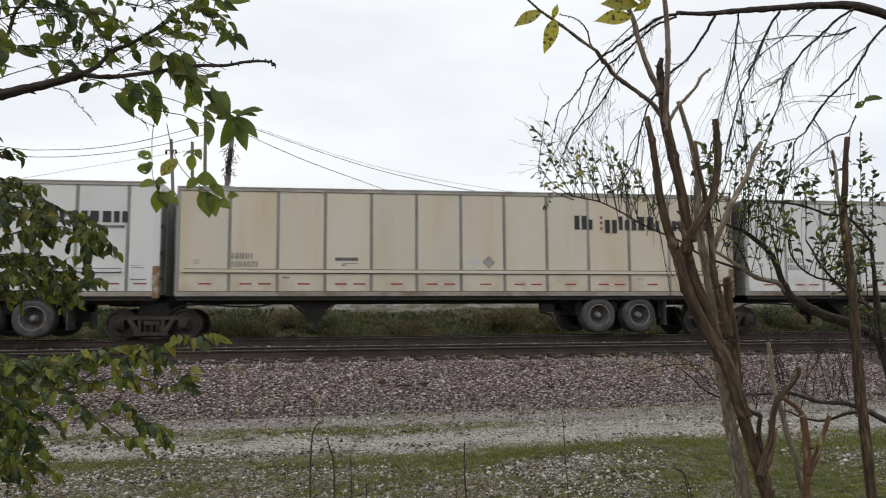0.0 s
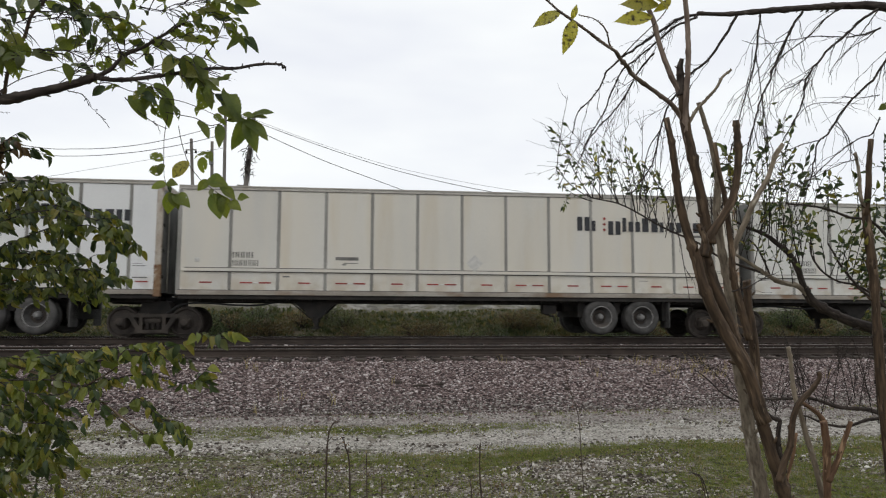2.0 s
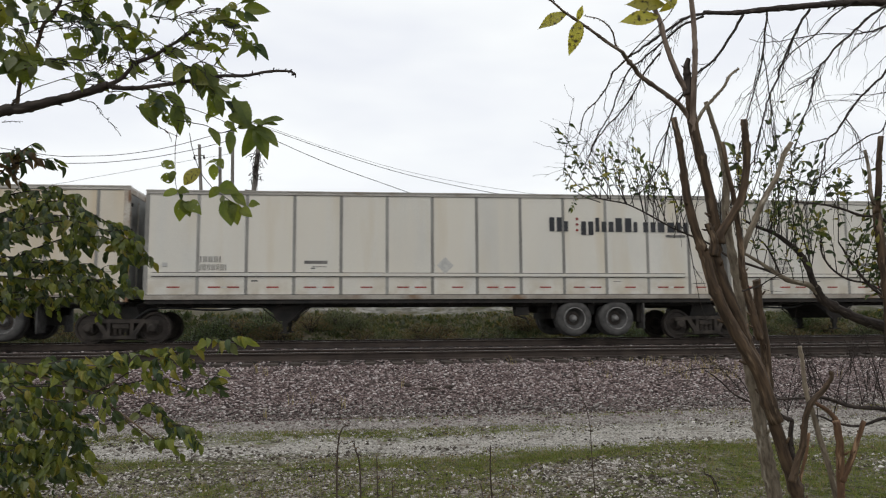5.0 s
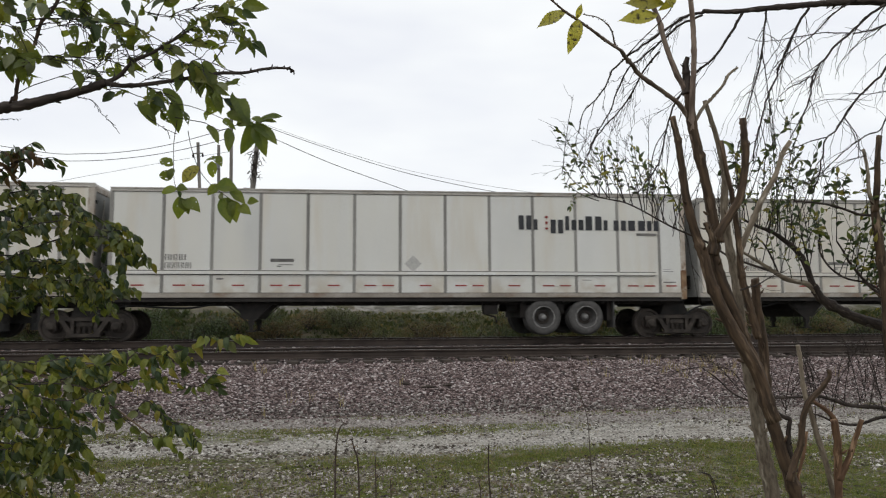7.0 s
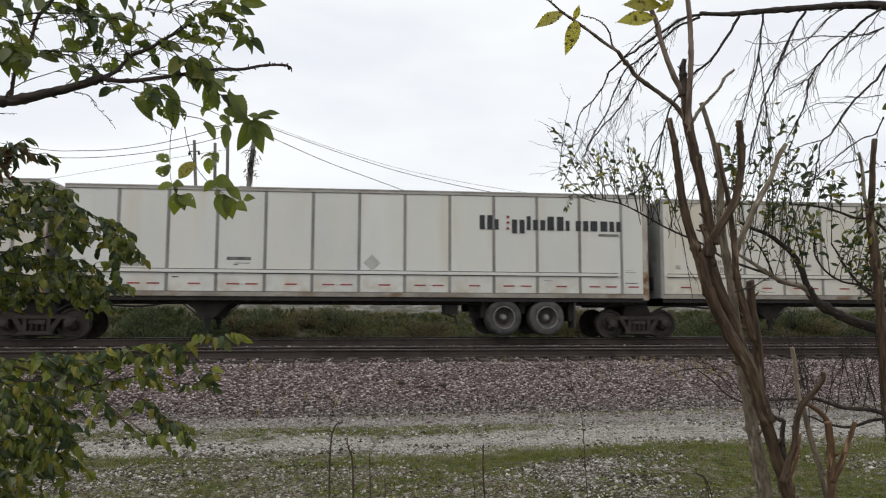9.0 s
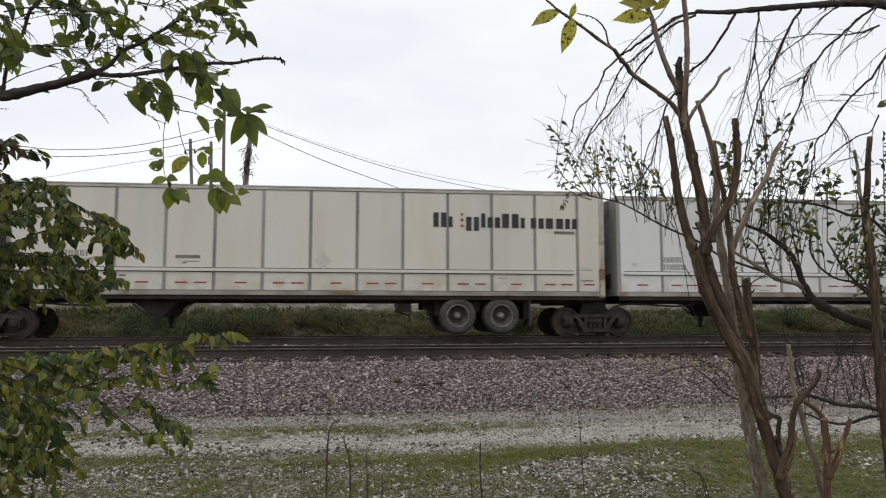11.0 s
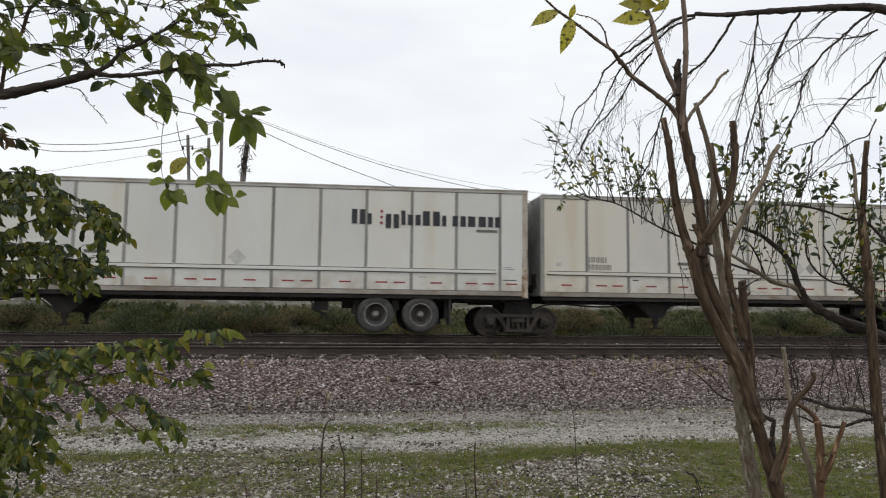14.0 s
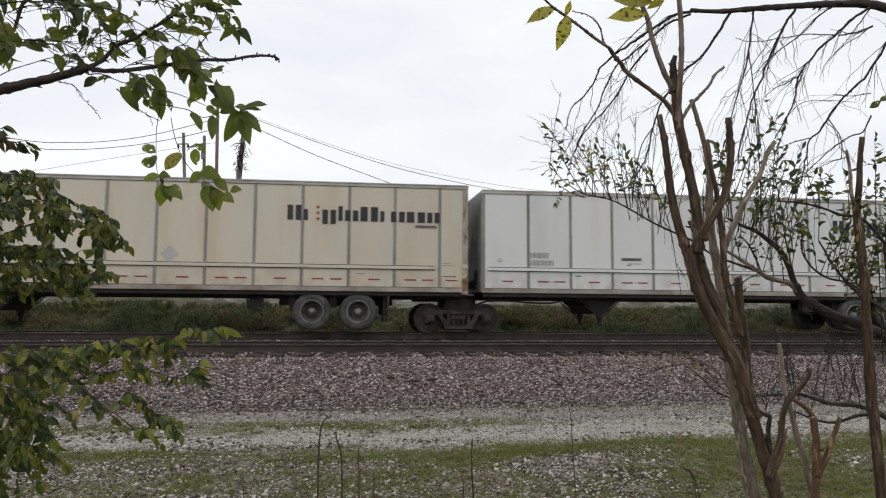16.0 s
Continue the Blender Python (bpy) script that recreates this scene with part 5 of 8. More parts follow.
tree.limb("branch", [(1.36, 3.31, 3.05), (1.31, 3.24, 3.05), (1.26, 3.14, 3.06), (1.20, 3.05, 3.06), (1.12, 2.96, 3.05), (1.02, 2.87, 3.02)], 0.004, 0.002, M_BARK_TAN)
tree.limb("branch", [(1.44, 3.42, 3.05), (1.48, 3.31, 3.10), (1.52, 3.20, 3.14), (1.53, 3.09, 3.16), (1.52, 2.99, 3.19)], 0.003, 0.002, M_BARK)
tree.limb("branch", [(2.57, 3.90, 0.74), (2.60, 3.89, 0.85), (2.63, 3.87, 0.95), (2.64, 3.86, 1.07), (2.67, 3.84, 1.19), (2.75, 3.83, 1.27), (2.79, 3.81, 1.34), (2.79, 3.81, 1.38)], 0.022, 0.012, M_BARK)
tree.limb("branch", [(2.66, 3.99, 0.77), (2.63, 3.98, 0.88), (2.62, 3.97, 0.99), (2.63, 3.96, 1.08)], 0.021, 0.013, M_BARK_DARK)
tree.limb("branch", [(2.63, 3.96, 1.08), (2.58, 3.97, 1.10), (2.52, 3.97, 1.15)], 0.014, 0.010, M_BARK_DARK)
tree.limb("branch", [(2.11, 3.83, 2.05), (2.12, 3.83, 2.12), (2.09, 3.82, 2.19), (2.07, 3.82, 2.24)], 0.019, 0.019, M_BARK)
for at, way, size in [((0.963, 2.785, 2.956), (-0.016, 0.005, -0.148), 0.149),
                      ((0.958, 2.786, 2.956), (0.013, -0.021, 0.066), 0.071),
                      ((0.915, 2.788, 2.995), (-0.113, 0.012, -0.085), 0.142)]:
    tree.leaf(Vector(at) - tree.base, way, size, "yellow")
for at, way, size in [((1.463, 3.001, 3.156), (-0.179, 0.038, -0.011), 0.183),
                      ((1.432, 3.010, 3.103), (-0.175, 0.017, -0.050), 0.183),
                      ((1.516, 2.991, 3.182), (-0.063, 0.027, -0.065), 0.095),
                      ((1.406, 3.004, 3.199), (0.100, -0.021, -0.049), 0.113)]:
    tree.leaf(Vector(at) - tree.base, way, size, "yellow")
tree.bare([(2.33, 3.93, 1.85), (2.43, 3.91, 1.88), (2.51, 3.89, 1.93), (2.61, 3.88, 1.97)], 0.0067, 0.0020, 3, 0.15, 0.20, 1)
tree.bare([(1.86, 3.75, 2.23), (1.91, 3.75, 2.15), (1.94, 3.76, 1.99), (1.99, 3.78, 1.76), (2.04, 3.78, 1.65)], 0.0032, 0.0013, 3, 0.12, 0.40, 1)
tree.bare([(2.01, 3.87, 0.81), (2.06, 3.87, 0.79), (2.09, 3.87, 0.73), (2.11, 3.87, 0.64)], 0.0039, 0.0039, 1, 0.05, 0.20, 1)
tree.gather(M_TWIG)
sapling = Plant("pruned_sapling", "low pruned sapling with short sawn stubs", "sapling", (3.00, 4.12, 0.00), "shrub", 5, 300)
sapling.limb("trunk", [(3.01, 4.13, -0.07), (3.00, 4.09, 0.31), (2.99, 4.06, 0.59), (2.99, 4.05, 0.76), (2.98, 4.03, 0.93), (2.96, 4.02, 1.06)], 0.026, 0.022, M_BARK_RED)
sapling.limb("branch", [(2.99, 4.05, 0.69), (3.05, 4.03, 0.82), (3.09, 4.02, 0.93), (3.13, 4.00, 1.06)], 0.019, 0.014, M_BARK_RED)
sapling.limb("branch", [(3.08, 4.20, 0.14), (3.05, 4.17, 0.49), (2.99, 4.15, 0.74), (2.93, 4.14, 0.93), (2.89, 4.13, 1.07), (2.84, 4.12, 1.23), (2.82, 4.11, 1.41), (2.80, 4.10, 1.51)], 0.021, 0.012, M_BARK_GREY)
sapling.limb("branch", [(3.01, 4.07, 1.04), (2.96, 4.07, 1.10), (2.89, 4.07, 1.15), (2.85, 4.07, 1.17)], 0.015, 0.010, M_BARK_RED)
sapling.limb("branch", [(3.03, 4.15, 0.16), (2.86, 4.15, 0.44), (2.78, 4.14, 0.65), (2.81, 4.11, 0.85), (2.83, 4.10, 0.98)], 0.012, 0.008, M_BARK_RED)
sapling.gather(M_TWIG)
slim = Plant("overhanging_tree", "leafless tree with a long dark bough and drooping twigs", "tree", (4.06, 4.38, 0.00), "shrub", 9, 200)
slim.limb("trunk", [(3.84, 4.42, -0.05), (3.73, 4.39, 0.40), (3.67, 4.35, 0.85), (3.61, 4.31, 1.34), (3.58, 4.28, 1.68), (3.55, 4.25, 1.98), (3.51, 4.23, 2.25), (3.49, 4.22, 2.40)], 0.035, 0.025, M_BARK)
slim.limb("branch", [(3.49, 4.22, 2.38), (3.50, 4.20, 2.55), (3.50, 4.18, 2.73), (3.52, 4.17, 2.89)], 0.022, 0.016, M_BARK)
slim.limb("branch", [(3.49, 4.22, 2.40), (3.45, 4.21, 2.51), (3.44, 4.20, 2.66), (3.41, 4.19, 2.80)], 0.014, 0.009, M_BARK_GREY)
slim.limb("trunk", [(4.28, 4.57, -0.13), (4.31, 4.44, 1.13), (4.35, 4.31, 2.30), (4.33, 4.22, 3.28), (4.19, 4.20, 3.63), (3.92, 4.13, 3.73), (3.57, 4.07, 3.77), (3.31, 4.11, 3.78), (3.02, 4.05, 3.72), (2.67, 4.00, 3.65), (2.42, 4.04, 3.63), (2.19, 3.97, 3.59)], 0.048, 0.011, M_BARK_DARK)
slim.bare([(2.26, 4.06, 3.63), (2.13, 4.08, 3.60), (1.99, 4.11, 3.51), (1.88, 4.13, 3.43), (1.78, 4.15, 3.36), (1.67, 4.18, 3.26), (1.64, 4.19, 3.18), (1.56, 4.21, 3.07), (1.49, 4.23, 3.00), (1.46, 4.25, 2.86)], 0.0106, 0.0039, 10, 0.20, 0.30, 2)
slim.bare([(2.24, 4.07, 3.61), (2.10, 4.09, 3.55), (2.00, 4.11, 3.46), (1.88, 4.14, 3.36), (1.77, 4.17, 3.27), (1.70, 4.19, 3.12), (1.65, 4.21, 2.98), (1.58, 4.23, 2.88), (1.53, 4.25, 2.76)], 0.0087, 0.0039, 11, 0.20, 0.30, 2)
slim.bare([(1.97, 4.13, 3.38), (1.88, 4.15, 3.28), (1.82, 4.17, 3.16), (1.74, 4.19, 3.03), (1.65, 4.22, 2.93), (1.56, 4.24, 2.82), (1.52, 4.26, 2.72)], 0.0072, 0.0039, 11, 0.20, 0.30, 2)
slim.bare([(2.49, 4.03, 3.62), (2.44, 4.05, 3.53), (2.36, 4.07, 3.40), (2.30, 4.08, 3.33), (2.20, 4.11, 3.24), (2.13, 4.13, 3.14), (2.06, 4.15, 3.03), (2.02, 4.17, 2.89), (1.97, 4.20, 2.67), (1.90, 4.22, 2.56), (1.84, 4.24, 2.48)], 0.0106, 0.0049, 8, 0.24, 0.30, 2)
slim.bare([(2.02, 4.17, 2.89), (1.95, 4.19, 2.78), (1.92, 4.21, 2.64), (1.90, 4.23, 2.46)], 0.0043, 0.0029, 6, 0.18, 0.30, 1)
slim.bare([(2.64, 4.01, 3.64), (2.63, 4.02, 3.53), (2.62, 4.04, 3.38), (2.58, 4.06, 3.20), (2.54, 4.08, 3.06), (2.50, 4.10, 2.88), (2.47, 4.12, 2.77)], 0.0072, 0.0039, 9, 0.35, 0.60, 2)
slim.bare([(2.91, 3.97, 3.65), (2.85, 3.99, 3.56), (2.79, 4.01, 3.43), (2.74, 4.03, 3.31), (2.71, 4.04, 3.22), (2.65, 4.06, 3.08), (2.62, 4.08, 2.95), (2.58, 4.10, 2.81), (2.57, 4.12, 2.66)], 0.0099, 0.0049, 12, 0.40, 0.60, 2)
slim.bare([(3.17, 3.93, 3.68), (3.06, 3.95, 3.61), (2.96, 3.98, 3.50), (2.87, 4.00, 3.43), (2.78, 4.02, 3.36), (2.71, 4.04, 3.26)], 0.0058, 0.0039, 6, 0.30, 0.50, 1)
slim.bare([(3.39, 3.90, 3.67), (3.28, 3.93, 3.59), (3.17, 3.95, 3.49), (3.08, 3.97, 3.41), (3.01, 3.99, 3.32), (2.95, 4.01, 3.23), (2.93, 4.02, 3.13), (2.90, 4.03, 3.02), (2.86, 4.05, 2.93), (2.80, 4.07, 2.82)], 0.0099, 0.0049, 10, 0.35, 0.50, 2)
slim.bare([(2.95, 4.01, 3.23), (2.87, 4.02, 3.18), (2.78, 4.04, 3.14)], 0.0051, 0.0039, 3, 0.20, 0.40, 1)
slim.bare([(3.17, 3.95, 3.49), (2.99, 3.97, 3.49), (2.81, 4.00, 3.46), (2.63, 4.03, 3.44), (2.53, 4.04, 3.46)], 0.0043, 0.0023, 4, 0.25, 0.60, 1)
slim.bare([(2.62, 4.04, 3.38), (2.64, 4.05, 3.24), (2.66, 4.06, 3.08), (2.69, 4.07, 2.93), (2.71, 4.09, 2.77)], 0.0043, 0.0029, 6, 0.30, 0.50, 2)
slim.bare([(3.67, 3.87, 3.62), (3.53, 3.90, 3.48), (3.41, 3.94, 3.28), (3.31, 3.96, 3.16), (3.22, 3.99, 3.07), (3.14, 4.01, 2.96), (3.08, 4.02, 2.87), (3.03, 4.04, 2.82), (3.01, 4.05, 2.73), (2.99, 4.06, 2.62), (2.97, 4.07, 2.53)], 0.0099, 0.0049, 10, 0.35, 0.50, 2)
slim.bare([(3.14, 4.01, 2.96), (3.19, 4.01, 2.89), (3.23, 4.01, 2.82), (3.23, 4.02, 2.69)], 0.0043, 0.0029, 3, 0.20, 0.50, 1)
slim.bare([(3.04, 4.04, 2.83), (2.92, 4.05, 2.80), (2.83, 4.07, 2.76), (2.77, 4.08, 2.72)], 0.0043, 0.0023, 3, 0.25, 0.40, 1)
slim.bare([(3.42, 3.97, 2.98), (3.37, 3.99, 2.87), (3.28, 4.00, 2.84), (3.17, 4.02, 2.76), (3.08, 4.04, 2.68), (2.99, 4.07, 2.59), (2.92, 4.08, 2.53)], 0.0058, 0.0029, 6, 0.30, 0.30, 1)
slim.bare([(3.28, 4.01, 2.71), (3.15, 4.03, 2.67), (3.03, 4.06, 2.60), (2.90, 4.08, 2.54), (2.80, 4.10, 2.50)], 0.0036, 0.0020, 4, 0.20, 0.30, 1)
slim.bare([(3.41, 3.91, 3.55), (3.31, 3.93, 3.51), (3.19, 3.95, 3.49)], 0.0072, 0.0059, 3, 0.30, 0.40, 1)
slim.bare([(3.39, 3.90, 3.66), (3.31, 3.92, 3.55), (3.24, 3.94, 3.45), (3.17, 3.96, 3.36)], 0.0043, 0.0023, 4, 0.25, 0.50, 1)
slim.bare([(3.41, 3.95, 3.12), (3.28, 3.97, 3.10), (3.17, 3.99, 3.11)], 0.0036, 0.0023, 3, 0.25, 0.50, 1)
slim.bare([(2.85, 4.05, 2.93), (2.96, 4.02, 3.05), (3.10, 4.00, 3.07), (3.31, 3.97, 3.06)], 0.0029, 0.0020, 3, 0.25, 0.50, 1)
for at, way, size in [((3.350, 3.900, 3.007), (0.083, -0.007, 0.058), 0.101),
                      ((3.413, 3.885, 3.051), (0.104, -0.033, 0.032), 0.114)]:
    slim.leaf(Vector(at) - slim.base, way, size, "broad_dark")
slim.gather(M_TWIG)
shrub = Plant("broadleaf_shrub", "straggling evergreen shrub with small dark green leaves", "shrub", (4.41, 5.01, 0.00), "shrub", 13, 300)
shrub.limb("trunk", [(4.33, 4.85, 0.01), (4.29, 4.77, 0.84), (4.18, 4.73, 1.43), (3.95, 4.74, 1.60), (3.75, 4.76, 1.67), (3.58, 4.78, 1.75), (3.47, 4.79, 1.83), (3.42, 4.78, 1.91)], 0.042, 0.030, M_BARK_DARK)
shrub.limb("branch", [(3.44, 4.79, 1.87), (3.36, 4.79, 1.93), (3.23, 4.81, 1.96), (3.11, 4.82, 2.03), (3.00, 4.82, 2.10), (2.90, 4.83, 2.16)], 0.023, 0.010, M_BARK_GREY)
shrub.limb("branch", [(3.42, 4.79, 1.90), (3.37, 4.78, 2.04), (3.30, 4.78, 2.17), (3.21, 4.78, 2.24), (3.11, 4.79, 2.31), (2.98, 4.80, 2.36), (2.89, 4.81, 2.41)], 0.025, 0.008, M_BARK_DARK)
shrub.limb("branch", [(3.16, 4.81, 2.01), (3.11, 4.81, 2.13), (3.05, 4.80, 2.22), (3.00, 4.81, 2.27)], 0.007, 0.005, M_BARK_DARK)
shrub.limb("branch", [(3.23, 4.81, 1.95), (3.11, 4.82, 2.02), (2.96, 4.83, 2.07), (2.80, 4.85, 2.13), (2.63, 4.86, 2.24), (2.47, 4.88, 2.31), (2.34, 4.89, 2.37), (2.18, 4.90, 2.46), (2.03, 4.91, 2.53), (1.84, 4.93, 2.57), (1.79, 4.94, 2.60)], 0.010, 0.004, M_BARK_DARK)
shrub.limb("branch", [(3.92, 4.43, 1.68), (3.81, 4.44, 1.76), (3.69, 4.45, 1.86), (3.59, 4.46, 1.92), (3.45, 4.47, 1.95), (3.34, 4.48, 2.02), (3.27, 4.48, 2.12), (3.25, 4.47, 2.22)], 0.009, 0.005, M_BARK_DARK)
shrub.limb("branch", [(3.81, 4.44, 1.76), (3.65, 4.45, 1.86), (3.57, 4.46, 1.94), (3.47, 4.46, 2.06), (3.42, 4.46, 2.15), (3.38, 4.46, 2.21)], 0.013, 0.005, M_BARK_DARK)
shrub.limb("branch", [(3.77, 4.30, 2.18), (3.61, 4.31, 2.35), (3.46, 4.33, 2.38), (3.31, 4.34, 2.43), (3.17, 4.36, 2.46), (3.02, 4.38, 2.47)], 0.011, 0.005, M_BARK_DARK)
shrub.limb("branch", [(4.02, 4.55, 1.44), (3.92, 4.48, 2.20)], 0.017, 0.013, M_BARK_DARK)
shrub.limb("branch", [(4.04, 4.50, 0.89), (3.85, 4.51, 0.99), (3.69, 4.53, 1.05), (3.48, 4.56, 1.07), (3.29, 4.58, 1.13), (3.14, 4.60, 1.13), (2.95, 4.62, 1.13)], 0.021, 0.006, M_BARK_DARK)
shrub.limb("branch", [(3.77, 4.42, 1.01), (3.61, 4.44, 1.00), (3.46, 4.47, 0.95), (3.31, 4.49, 0.97), (3.19, 4.50, 1.02), (3.14, 4.51, 1.01)], 0.011, 0.006, M_BARK_DARK)
shrub.limb("branch", [(2.79, 4.55, 1.09), (2.74, 4.55, 1.11), (2.67, 4.56, 1.14), (2.60, 4.56, 1.18), (2.51, 4.57, 1.27), (2.41, 4.57, 1.34)], 0.009, 0.003, M_BARK_DARK)
shrub.limb("branch", [(3.08, 4.50, 1.14), (2.89, 4.53, 1.13), (2.79, 4.55, 1.09)], 0.006, 0.009, M_BARK_DARK)
shrub.spray([(2.48, 4.87, 2.31), (2.34, 4.76, 2.54), (2.13, 4.66, 2.77)], 0.0036, 0.0016, 0.036, 0.053, -0.10, 0.55, 0.30, 1, 0.08)
shrub.spray([(2.41, 4.88, 2.34), (2.34, 4.78, 2.53), (2.24, 4.69, 2.71)], 0.0036, 0.0016, 0.036, 0.053, -0.10, 0.55, 0.30, 1, 0.08)
shrub.spray([(2.32, 4.89, 2.38), (2.25, 4.82, 2.57), (2.14, 4.76, 2.75)], 0.0036, 0.0017, 0.036, 0.053, -0.10, 0.55, 0.30, 1, 0.08)
shrub.spray([(2.27, 4.89, 2.41), (2.22, 4.89, 2.66), (2.14, 4.89, 2.91)], 0.0037, 0.0017, 0.036, 0.053, -0.10, 0.55, 0.30, 1, 0.08)
shrub.spray([(2.18, 4.90, 2.45), (2.11, 4.80, 2.70), (2.01, 4.71, 2.94)], 0.0036, 0.0016, 0.036, 0.053, -0.10, 0.55, 0.30, 1, 0.08)
shrub.spray([(2.09, 4.91, 2.50), (2.08, 5.01, 2.75), (2.01, 5.11, 3.02)], 0.0038, 0.0017, 0.036, 0.053, -0.10, 0.55, 0.30, 1, 0.08)
shrub.spray([(2.02, 4.91, 2.53), (2.02, 5.00, 2.74), (1.99, 5.09, 2.96)], 0.0037, 0.0017, 0.036, 0.053, -0.10, 0.55, 0.30, 1, 0.08)
shrub.spray([(1.92, 4.93, 2.55), (1.93, 5.01, 2.75), (1.90, 5.10, 2.96)], 0.0037, 0.0017, 0.036, 0.053, -0.10, 0.55, 0.30, 1, 0.08)
shrub.spray([(1.84, 4.93, 2.57), (1.83, 4.87, 2.69), (1.82, 4.80, 2.81)], 0.0036, 0.0017, 0.036, 0.053, -0.10, 0.55, 0.30, 1, 0.08)
shrub.spray([(3.38, 4.78, 2.00), (3.43, 4.77, 2.23), (3.50, 4.76, 2.45)], 0.0037, 0.0017, 0.043, 0.056, -0.10, 0.55, 0.30, 1, 0.08)
shrub.spray([(3.37, 4.78, 2.04), (3.45, 4.86, 2.22), (3.55, 4.94, 2.40)], 0.0037, 0.0017, 0.043, 0.056, -0.10, 0.55, 0.30, 1, 0.08)
shrub.spray([(3.34, 4.78, 2.10), (3.41, 4.81, 2.25), (3.52, 4.84, 2.40)], 0.0037, 0.0017, 0.043, 0.056, -0.10, 0.55, 0.30, 1, 0.08)
shrub.spray([(3.30, 4.78, 2.16), (3.27, 4.65, 2.31), (3.26, 4.53, 2.46)], 0.0036, 0.0016, 0.043, 0.056, -0.10, 0.55, 0.30, 1, 0.08)
shrub.spray([(3.27, 4.78, 2.19), (3.32, 4.85, 2.38), (3.36, 4.92, 2.58)], 0.0037, 0.0017, 0.043, 0.056, -0.10, 0.55, 0.30, 1, 0.08)
shrub.spray([(3.25, 4.78, 2.20), (3.26, 4.69, 2.42), (3.31, 4.60, 2.63)], 0.0036, 0.0016, 0.043, 0.056, -0.10, 0.55, 0.30, 1, 0.08)
shrub.spray([(3.21, 4.78, 2.24), (3.26, 4.80, 2.54), (3.32, 4.81, 2.84)], 0.0037, 0.0017, 0.043, 0.056, -0.10, 0.55, 0.30, 1, 0.08)
shrub.spray([(3.17, 4.78, 2.26), (3.18, 4.80, 2.47), (3.19, 4.83, 2.67)], 0.0037, 0.0017, 0.043, 0.056, -0.10, 0.55, 0.30, 1, 0.08)
shrub.spray([(3.12, 4.79, 2.29), (3.14, 4.81, 2.61), (3.15, 4.84, 2.93)], 0.0037, 0.0017, 0.043, 0.056, -0.10, 0.55, 0.30, 1, 0.08)
shrub.spray([(3.08, 4.79, 2.32), (3.07, 4.69, 2.48), (3.09, 4.58, 2.64)], 0.0036, 0.0016, 0.043, 0.056, -0.10, 0.55, 0.30, 1, 0.08)
shrub.spray([(3.02, 4.80, 2.35), (2.97, 4.66, 2.58), (2.92, 4.53, 2.81)], 0.0036, 0.0016, 0.043, 0.056, -0.10, 0.55, 0.30, 1, 0.08)
shrub.spray([(2.94, 4.80, 2.39), (2.89, 4.76, 2.54), (2.82, 4.71, 2.69)], 0.0036, 0.0017, 0.043, 0.056, -0.10, 0.55, 0.30, 1, 0.08)
shrub.spray([(2.91, 4.81, 2.40), (2.87, 4.74, 2.66), (2.83, 4.68, 2.91)], 0.0036, 0.0017, 0.043, 0.056, -0.10, 0.55, 0.30, 1, 0.08)
shrub.spray([(3.22, 4.78, 2.23), (3.29, 4.82, 2.33), (3.38, 4.86, 2.45)], 0.0037, 0.0017, 0.037, 0.058, 0.00, 0.55, 0.30, 1, 0.08)
shrub.spray([(3.12, 4.79, 2.29), (3.19, 4.82, 2.43), (3.29, 4.84, 2.57)], 0.0037, 0.0017, 0.037, 0.058, 0.00, 0.55, 0.30, 1, 0.08)
shrub.spray([(3.09, 4.79, 2.31), (3.08, 4.74, 2.39), (3.09, 4.68, 2.46)], 0.0036, 0.0017, 0.037, 0.058, 0.00, 0.55, 0.30, 1, 0.08)
shrub.spray([(3.06, 4.79, 2.33), (3.04, 4.69, 2.42), (3.04, 4.59, 2.50)], 0.0036, 0.0016, 0.037, 0.058, 0.00, 0.55, 0.30, 1, 0.08)
shrub.spray([(2.97, 4.80, 2.37), (2.93, 4.71, 2.45), (2.89, 4.61, 2.53)], 0.0036, 0.0016, 0.037, 0.058, 0.00, 0.55, 0.30, 1, 0.08)
shrub.spray([(2.89, 4.81, 2.41), (2.89, 4.78, 2.49), (2.91, 4.75, 2.57)], 0.0037, 0.0017, 0.037, 0.058, 0.00, 0.55, 0.30, 1, 0.08)
shrub.spray([(3.33, 4.79, 1.93), (3.24, 4.68, 2.07), (3.13, 4.57, 2.21)], 0.0036, 0.0016, 0.053, 0.051, -0.10, 0.55, 0.30, 1, 0.08)
shrub.spray([(3.26, 4.80, 1.95), (3.26, 4.83, 2.06), (3.22, 4.85, 2.16)], 0.0037, 0.0017, 0.053, 0.051, -0.10, 0.55, 0.30, 1, 0.08)
shrub.spray([(3.17, 4.81, 1.99), (3.30, 4.90, 2.20), (3.47, 4.98, 2.42)], 0.0038, 0.0017, 0.053, 0.051, -0.10, 0.55, 0.30, 1, 0.08)
shrub.spray([(3.13, 4.81, 2.02), (3.13, 4.82, 2.16), (3.12, 4.83, 2.30)], 0.0037, 0.0017, 0.053, 0.051, -0.10, 0.55, 0.30, 1, 0.08)
shrub.spray([(3.04, 4.82, 2.07), (3.04, 4.74, 2.24), (3.06, 4.66, 2.41)], 0.0036, 0.0016, 0.053, 0.051, -0.10, 0.55, 0.30, 1, 0.08)
shrub.spray([(3.00, 4.82, 2.10), (2.90, 4.71, 2.24), (2.77, 4.59, 2.36)], 0.0036, 0.0016, 0.053, 0.051, -0.10, 0.55, 0.30, 1, 0.08)
